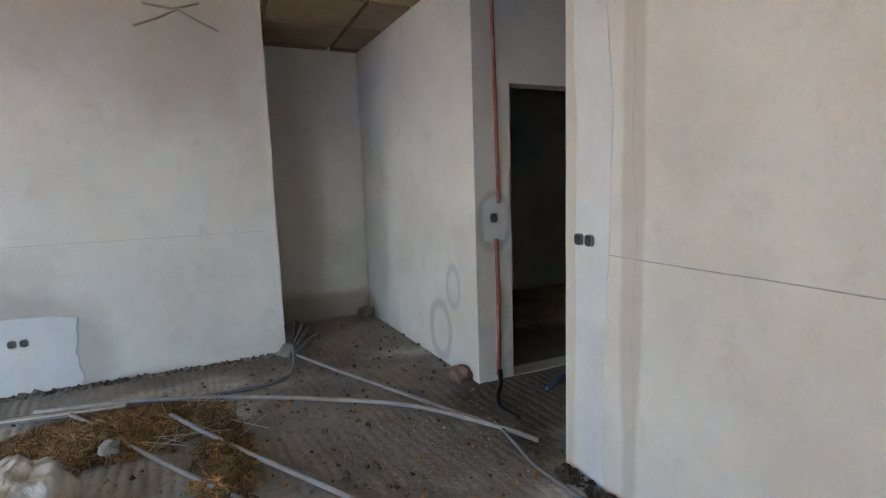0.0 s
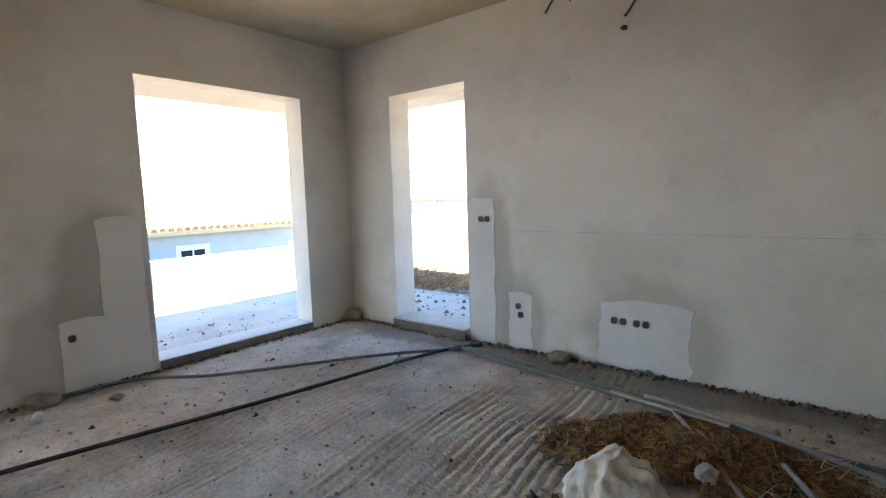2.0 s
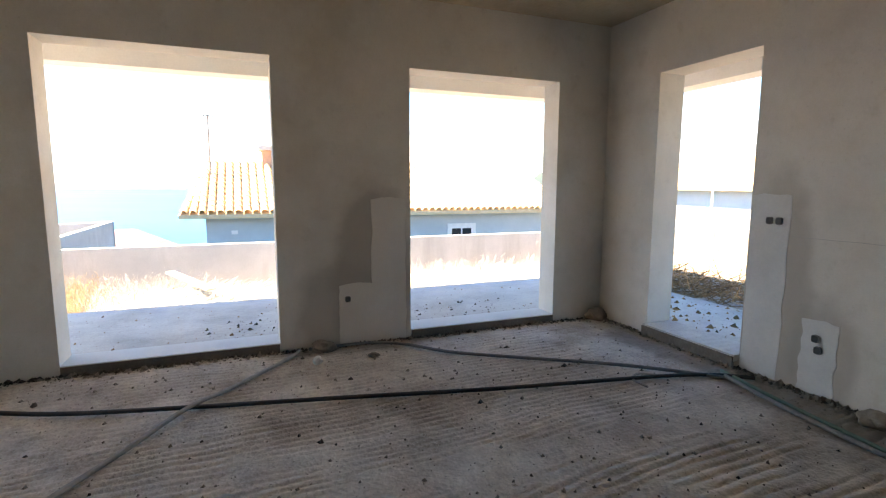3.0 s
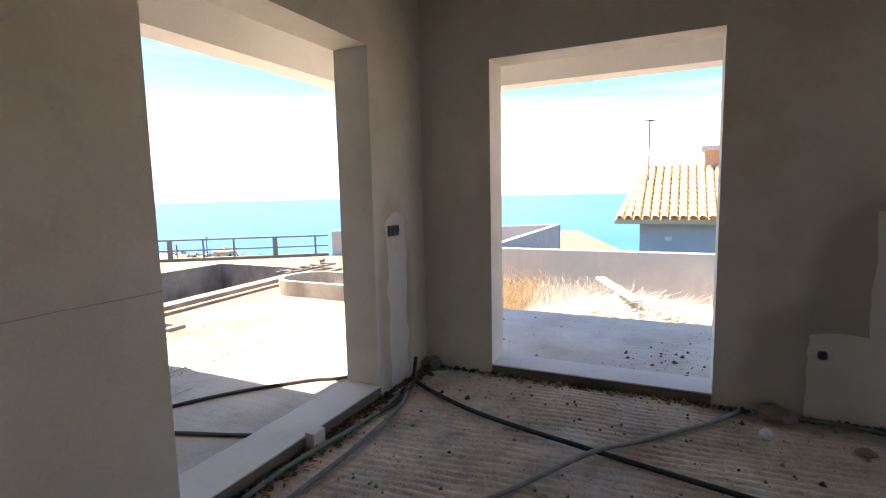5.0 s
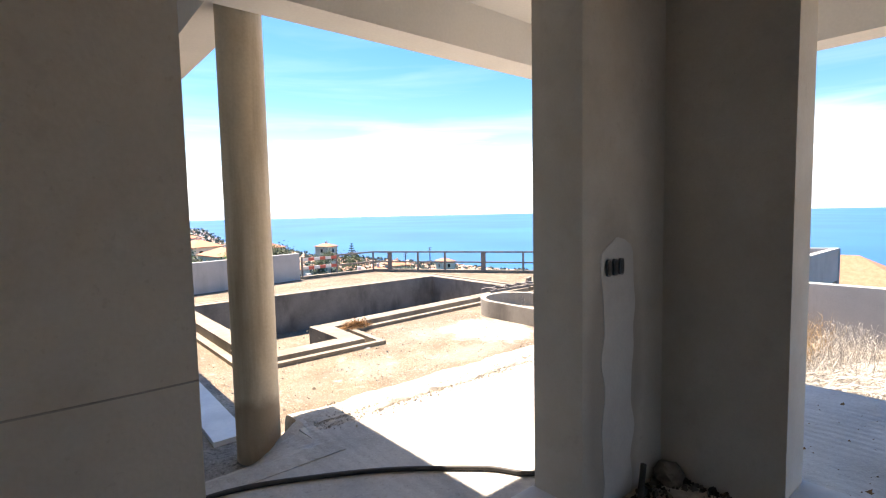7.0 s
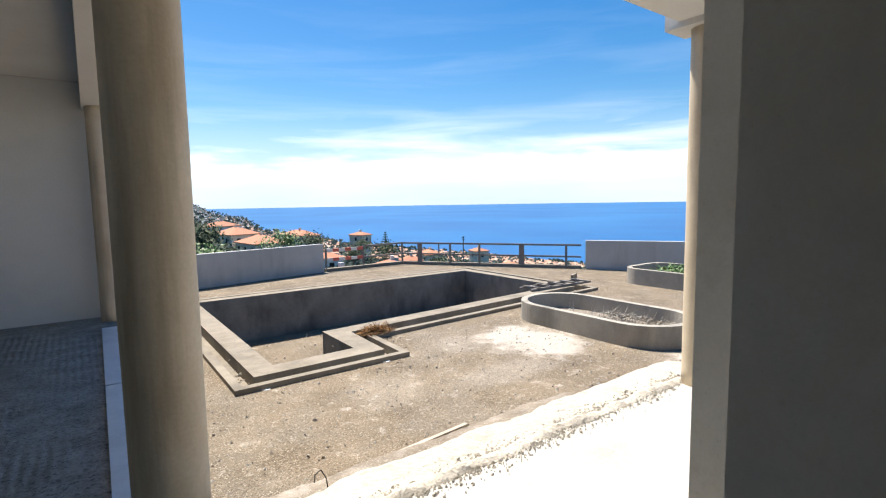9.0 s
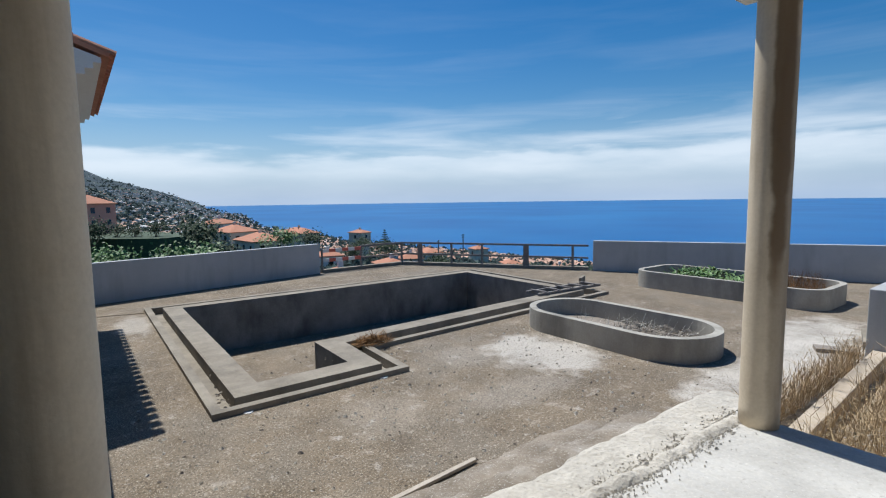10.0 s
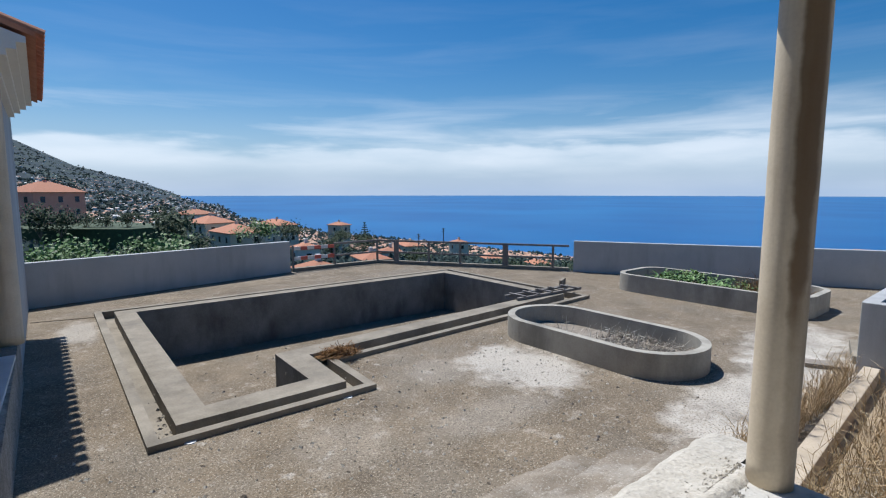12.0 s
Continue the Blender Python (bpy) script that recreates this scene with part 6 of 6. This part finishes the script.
# pale blue neighbour with a tiled roof, built tile row by tile row
nb = holder("neighbour_house", (-25.0, 7.5, -3.0), "low pale blue house with pale clay tiled roof", "house")
bm = bmesh.new()
box(bm, -30.0, -22.6, -0.2, 16.5, -6.0, 0.12)
part("wall", bm, NEIGHBOUR, nb)
bm = bmesh.new()
E0, E1, RG0, RG1 = (-22.0, -1.12, 0.10), (-22.0, 17.2, 0.10), (-26.6, -0.35, 2.40), (-26.6, 16.6, 2.40)
v = [bm.verts.new(p) for p in (E0, E1, RG1, RG0, (-31.2, -1.1, 0.1), (-31.2, 17.2, 0.1))]
bm.faces.new((v[0], v[1], v[2], v[3]))
bm.faces.new((v[3], v[2], v[5], v[4]))
bm.faces.new((v[0], v[3], v[4]))
bm.faces.new((v[1], v[5], v[2]))
w = [bm.verts.new((p[0], p[1], p[2] - 0.16)) for p in (E0, E1)]
bm.faces.new((w[0], w[1], v[1], v[0]))
roof = part("roof", bm, TILE_PALE, nb, "pale clay tile roof")
rows = 12
for k in range(54):
    y = -0.95 + 0.335 * k
    bm = bmesh.new()
    for r in range(rows):
        f0, f1 = r / rows, (r + 1.12) / rows
        p0 = Vector((-22.0, y, 0.16)).lerp(Vector((-26.6, min(max(y, -0.25), 16.4), 2.46)), f0)
        p1 = Vector((-22.0, y, 0.16)).lerp(Vector((-26.6, min(max(y, -0.25), 16.4), 2.46)), min(1, f1))
        barrel(bm, p1, p0, 0.118, 0.152, 5)
    part("roof_tile", bm, TILE_PALE, roof)
for y0, z0, w_, h_ in ((10.45, -1.5, 1.5, 0.95), (3.4, -1.6, 1.6, 1.3), (6.6, -1.5, 1.5, 1.1)):
    bm = bmesh.new()
    box(bm, -22.62, -22.55, y0, y0 + w_, z0, z0 + h_)
    win = part("window", bm, TAPEW, nb, "white framed window")
    for q in range(2):
        bm = bmesh.new()
        box(bm, -22.56, -22.54, y0 + 0.22 + q * 0.56, y0 + 0.70 + q * 0.56, z0 + 0.18, z0 + h_ - 0.24)
        part("pane", bm, GLASS, win)
bm = bmesh.new()
box(bm, -22.6, -22.5, 0.75, 1.0, -0.75, -0.6)
part("wall_lamp", bm, TAPEW, nb, "small white wall lamp")
bm = bmesh.new()
box(bm, -27.4, -26.0, 2.2, 4.0, 1.8, 2.95)
part("chimney", bm, FARROOF, nb, "orange rendered chimney with a flat cap")
bm = bmesh.new()
box(bm, -27.6, -25.8, 2.05, 4.15, 2.95, 3.15)
part("chimney_cap", bm, GREYWALL, nb)
bm = bmesh.new()
tube(bm, [(-24.9, -0.05, 1.5), (-24.9, -0.05, 4.35)], 0.035, 8)
beam(bm, (-24.9, -0.28, 4.3), (-24.9, 0.2, 4.3), 0.05, 0.05)
part("antenna", bm, RAIL, nb, "thin metal antenna pole")
house((-37.0, -6.7, -7.35), 6, 8.8, 3.6, 0.1, NEIGHBOUR, TILE, "low house with yellowed clay roof beyond the wall", False, 2.0, False, group="")
house((-19.5, 26.0, -3.0), 13, 8, 4.1, -0.12, WHITEWALL, TILE_PALE, "white house with a pale tiled roof behind the garden", False, group="")
long_wall("wall_garden_step", [(-11.2, 9.0), (-7.66, 10.4)], -0.9, 0.38, 0.18, GREYWALL, "low grey rendered garden wall")
pole = holder("utility_pole", (-14.2, 18.0, -4.6), "slender grey utility pole with crossarms behind the garden", "pole")
bm = bmesh.new()
tube(bm, [(-14.2, 18.0, -4.6), (-14.2, 18.0, 2.55)], 0.06, 8, 0.8)
part("shaft", bm, RAIL, pole, smooth=True)
for z, w in ((1.75, 0.55), (0.35, 0.5), (-0.05, 0.7)):
    bm = bmesh.new()
    beam(bm, (-14.2 - w, 18.0, z), (-14.2 + 0.15, 18.0, z), 0.06, 0.06)
    part("crossarm", bm, RAIL, pole)

# the salmon house on its terrace, and the nearer roofs below the deck
house((-4.2, -146.0, -4.4), 11.5, 9, 5.6, 0.62, PINK, TILE, "salmon pink house with a red hip roof", True, 2.4, group="")
bm = bmesh.new()
prism(bm, [(2, -128), (-16, -112), (-27, -118), (-14, -150), (2, -150)], -14, -5.6)
bmesh.ops.recalc_face_normals(bm, faces=bm.faces[:])
structure("wall_terrace", bm, LEAF_DARK, "dark overgrown retaining wall of a garden terrace")
for bx, D, dz, lx, ly, h, tn, wl_, rf_ in ((372, 130, -8.3, 11, 9, 4.5, 0.5, CREAM, TILE), (418, 118, -9.2, 13, 9, 4.0, 0.4, CREAM, TILE), (345, 150, -7.0, 9, 8, 4.5, 0.9, WHITEWALL, TILE), (490, 175, -11.4, 17, 9, 4.2, 0.45, CREAM, TILE),
                                      (560, 62, -10.2, 9, 8, 4.6, 0.5, WHITEWALL, TILE), (540, 100, -11.5, 10, 8, 4.2, 0.2, WHITEWALL, TILE), (655, 85, -12.2, 12, 8, 5.0, 0.3, WHITEWALL, TILE), (725, 150, -16.5, 16, 9, 4.5, 0.3, CREAM, TILE), (812, 180, -19.2, 10, 9, 5, 0.5, CREAM, TILE),
                                      (690, 120, -15.3, 9, 9, 5, 0.1, WHITEWALL, TILE), (870, 140, -19.0, 11, 8, 4.5, 0.3, CREAM, TILE), (955, 130, -19.2, 11, 8, 4.5, 0.5, WHITEWALL, TILE), (600, 190, -13.5, 12, 9, 5, 0.8, CREAM, TILE)):
    a = HEADING - math.atan((bx - 784) / 883)
    r = D / math.cos(a - HEADING)
    q = 0.56 if bx > 500 else 0.9
    house((CX + r * math.cos(a), CY + r * math.sin(a), dz - (1.9 if bx > 500 else 2.8)), lx * q, ly * q, h * (0.85 if bx > 500 else 1.0), tn + a, wl_, rf_, "rendered town house with a clay tiled hip roof")


def town(name, n, seed, rmin, rmax, xa, xb, material_walls, roof, small=1.0):
    """Far houses of the hillside, walls in one mesh and roofs in another."""
    rnd = random.Random(seed)
    wv, wf, rv, rfc = [], [], [], []
    for _ in range(n):
        sx = rnd.uniform(xa, xb)
        a = HEADING - math.atan((sx - 784) / 883)
        rs = float(np.interp(sx, SKY_X, SKY_R))
        r = rmin * (min(rmax, rs * 0.97) / rmin) ** (rnd.random() ** 0.8)
        x, y = CX + r * math.cos(a), CY + r * math.sin(a)
        z = land_z(x, y)
        if z < SEAZ + 1 or (z - 1.45 > 0.022 * r and rnd.random() < 0.86):
            continue
        k = min(1.0, 0.36 + 32 / r) * small
        lx, ly, h = rnd.uniform(7, 13) * k, rnd.uniform(6, 9) * k, rnd.uniform(3, 6) * k
        t = a + rnd.uniform(-0.5, 0.5)
        c, s = math.cos(t), math.sin(t)
        pts = [(x + c * px - s * py, y + s * px + c * py) for px, py in ((-lx / 2, -ly / 2), (lx / 2, -ly / 2), (lx / 2, ly / 2), (-lx / 2, ly / 2))]
        b = len(wv)
        wv += [(p[0], p[1], z - 3) for p in pts] + [(p[0], p[1], z + h) for p in pts]
        wf += [(b + i, b + (i + 1) % 4, b + 4 + (i + 1) % 4, b + 4 + i) for i in range(4)] + [(b + 4, b + 5, b + 6, b + 7)]
        b = len(rv)
        ov = [(x + (p[0] - x) * 1.12, y + (p[1] - y) * 1.12, z + h) for p in pts]
        rv += ov + [(x, y, z + h + ly * 0.24)]
        rfc += [(b + i, b + (i + 1) % 4, b + 4) for i in range(4)]
    for nm, vv, ff, mt, lb in ((name, wv, wf, material_walls, "pale walls of far hillside houses"), (name + "_roofs", rv, rfc, roof, "low roofs of far hillside houses")):
        me = bpy.data.meshes.new(nm)
        me.from_pydata(vv, [], ff)
        me.materials.append(mt)
        tagged(new(nm, me), lb, "far houses", kind="stuff")


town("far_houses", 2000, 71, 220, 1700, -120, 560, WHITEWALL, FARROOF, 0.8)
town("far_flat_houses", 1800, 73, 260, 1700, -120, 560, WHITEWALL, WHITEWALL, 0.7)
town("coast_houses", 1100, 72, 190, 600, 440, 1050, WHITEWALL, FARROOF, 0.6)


def woods(name, n, seed, rmin, rmax, xa, xb, label, big=1.0):
    """Far tree crowns, each a handful of small clumps."""
    rnd = random.Random(seed)
    vs, fs = [], []
    for _ in range(n):
        sx = rnd.uniform(xa, xb)
        a = HEADING - math.atan((sx - 784) / 883)
        rs = float(np.interp(sx, SKY_X, SKY_R))
        r = rmin * (min(rmax, rs) / rmin) ** (rnd.random() ** 0.8)
        x, y = CX + r * math.cos(a), CY + r * math.sin(a)
        z = land_z(x, y)
        if z < SEAZ + 0.5:
            continue
        size = rnd.uniform(0.8, 2.4) * big * min(1.2, 0.55 + r / 900)
        for _c in range(5):
            c = Vector((x + rnd.gauss(0, size * 0.5), y + rnd.gauss(0, size * 0.5), z + size * rnd.uniform(0.3, 1.2)))
            q = size * rnd.uniform(0.35, 0.7)
            b = len(vs)
            for d in ((1, 0, 0), (-1, 0, 0), (0, 1, 0), (0, -1, 0), (0, 0, 1), (0, 0, -1)):
                vs.append(tuple(c + Vector(d) * q * rnd.uniform(0.6, 1.3) + Vector((rnd.gauss(0, q * 0.2), rnd.gauss(0, q * 0.2), 0))))
            for i, j, k in ((0, 2, 4), (2, 1, 4), (1, 3, 4), (3, 0, 4), (2, 0, 5), (1, 2, 5), (3, 1, 5), (0, 3, 5)):
                fs.append((b + i, b + j, b + k))
    me = bpy.data.meshes.new(name)
    me.from_pydata(vs, [], fs)
    me.materials.append(LEAF_HAZED)
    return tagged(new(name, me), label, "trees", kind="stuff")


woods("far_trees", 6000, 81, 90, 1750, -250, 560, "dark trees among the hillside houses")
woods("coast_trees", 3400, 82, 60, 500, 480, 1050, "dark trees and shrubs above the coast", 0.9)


# ---- plants behind the south parapet ----
def banana(at, ht, seed):
    """A leaning stem with long arching split leaves."""
    rnd = random.Random(seed)
    ob = holder("banana_plant", at, "banana plant with long arching green leaves", "plant", "banana plants")
    x, y, z = at
    top = Vector((x + rnd.gauss(0, 0.12), y + rnd.gauss(0, 0.12), z + ht * 0.6))
    bm = bmesh.new()
    tube(bm, [(x, y, z), (x * 0.5 + top.x * 0.5, y * 0.5 + top.y * 0.5, z + ht * 0.3), top], 0.09, 8, 0.6)
    part("stem", bm, LEAF, ob, smooth=True)
    for k in range(8):
        a = 6.28 * k / 8 + rnd.uniform(-0.3, 0.3)
        ln, wd, rise = ht * rnd.uniform(0.45, 0.7), ht * rnd.uniform(0.08, 0.12), rnd.uniform(0.5, 1.1)
        d, s = Vector((math.cos(a), math.sin(a), 0)), Vector((-math.sin(a), math.cos(a), 0))
        bm = bmesh.new()
        prev = None
        for i in range(9):
            f = i / 8
            c = top + d * ln * f * 0.8 + Vector((0, 0, ln * (rise * f - 1.0 * f * f)))
            w = wd * math.sin(math.pi * min(1, f * 0.93 + 0.07)) ** 0.6 * (0.8 + 0.4 * rnd.random())
            row = [bm.verts.new(c + s * w + Vector((0, 0, -0.3 * w))), bm.verts.new(c), bm.verts.new(c - s * w + Vector((0, 0, -0.3 * w)))]
            if prev:
                bm.faces.new((prev[0], prev[1], row[1], row[0]))
                bm.faces.new((prev[1], prev[2], row[2], row[1]))
            prev = row
        part("leaf", bm, LEAF, ob)


for k in range(17):
    rnd = random.Random(900 + k)
    bx = 70 + 17 * k + rnd.uniform(-7, 7)
    a = HEADING - math.atan((bx - 784) / 883)
    r = rnd.uniform(21, 29) / math.cos(a - HEADING)
    banana((CX + r * math.cos(a), CY + r * math.sin(a), -4.8), rnd.uniform(2.3, 3.5), 950 + k)


def shrub(at, r, h, n, seed, label, material, group):
    """A shrub: stems and a crown of many leaves with an uneven outline."""
    rnd = random.Random(seed)
    ob = holder("shrub", at, label, "shrub", group)
    x, y, z = at
    bm = bmesh.new()
    lobes = []
    for k in range(6):
        q = Vector((x + rnd.gauss(0, r * 0.45), y + rnd.gauss(0, r * 0.45), z + h * rnd.uniform(0.5, 0.95)))
        lobes.append(q)
        tube(bm, [(x, y, z - 0.5), ((x + q.x) / 2, (y + q.y) / 2, z + h * 0.3), q], 0.07, 5, 0.4)
    part("trunk", bm, BARK, ob)
    vs, fs = [], []
    for _ in range(n):
        c = rnd.choice(lobes) + Vector((rnd.gauss(0, 1), rnd.gauss(0, 1), rnd.gauss(0, 0.8))) * r * 0.32
        d = Vector((rnd.gauss(0, 1), rnd.gauss(0, 1), rnd.gauss(0, 1))).normalized() * r * rnd.uniform(0.1, 0.2)
        s = d.cross(Vector((rnd.random(), rnd.random(), 1))).normalized() * d.length * 0.35
        b = len(vs)
        vs += [tuple(c), tuple(c + d * 0.5 + s), tuple(c + d), tuple(c + d * 0.5 - s)]
        fs.append((b, b + 1, b + 2, b + 3))
    me = bpy.data.meshes.new("crown")
    me.from_pydata(vs, [], fs)
    me.transform(Matrix.Translation(-ob.location))
    me.materials.append(material)
    cr = new("crown", me)
    cr.parent = ob
    return ob


for k, (bx, D, dz, r, h, mt) in enumerate(((60, 33, -4.8, 2.2, 3.4, LEAF), (95, 36, -5.0, 2.0, 3.4, LEAF), (130, 34, -5, 2.2, 3.2, LEAF), (215, 36, -5.2, 2.0, 3.2, LEAF_DARK), (250, 40, -5.8, 2.4, 3.8, LEAF), (290, 38, -5.5, 2.4, 3.7, LEAF), (335, 60, -7.2, 2.6, 4.0, LEAF_DARK),
                                           (290, 75, -7.0, 4.0, 6.2, LEAF_DARK), (315, 82, -7.4, 4.0, 6.6, LEAF_DARK), (70, 90, -6.8, 4.5, 6.0, LEAF_DARK), (105, 92, -6.6, 3.5, 5.2, LEAF_DARK), (150, 100, -5.6, 2.2, 3.0, LEAF_DARK), (185, 100, -5.6, 2.2, 2.4, LEAF_DARK),
                                           (225, 100, -5.6, 2.5, 3.4, LEAF_DARK), (585, 110, -12.5, 3.0, 5.0, LEAF_DARK), (600, 150, -14.0, 3.5, 5.5, LEAF_DARK), (640, 120, -13.5, 4, 5, LEAF_DARK), (455, 110, -9.8, 4, 5.5, LEAF), (510, 130, -11.5, 4, 5.5, LEAF_DARK), (740, 110, -15.8, 4, 5.0, LEAF_DARK), (900, 90, -14.5, 3.5, 4.0, LEAF_DARK), (985, 80, -13.8, 3.0, 4.0, LEAF_DARK))):
    a = HEADING - math.atan((bx - 784) / 883)
    r_ = D / math.cos(a - HEADING)
    shrub((CX + r_ * math.cos(a), CY + r_ * math.sin(a), dz), r * (0.85 if D < 50 else 0.8), h * (0.74 if D < 50 else 0.78), 900, 300 + k, "dense green shrub on the slope below the deck", mt, "slope shrubs")

# star-tiered conifer and masts over the roofs
pine = holder("conifer", (-104.0, -176.9, -19.0), "tall tiered conifer above the roofs", "tree")
bm = bmesh.new()
tube(bm, [(-104.0, -176.9, -19.0), (-104.0, -176.9, -10.6)], 0.25, 8, 0.3)
part("trunk", bm, BARK, pine)
for k in range(7):
    z, rr = -16.6 + 0.9 * k, 2.3 - 0.3 * k
    for q in range(8):
        t = q * 0.785 + 0.3 * k
        bm = bmesh.new()
        c = Vector((-104.0, -176.9, z))
        beam(bm, c, c + Vector((rr * math.cos(t), rr * math.sin(t), 0.35)), 0.3, 0.22)
        part("branch", bm, LEAF_DARK, pine)
for x, y, z0, z1 in ((-97.3, -118.1, -18.0, -9.4), (-88.0, -118.0, -18.0, -10.6)):
    bm = bmesh.new()
    tube(bm, [(x, y, z0), (x, y, z1)], 0.16, 6)
    for dz in (0.2, 0.9):
        beam(bm, (x - 0.6, y, z1 - dz), (x + 0.6, y, z1 - dz - 0.1), 0.22, 0.14)
    thing("mast", bm, RAIL, "slender dark antenna mast above the roofs", "mast", "masts")
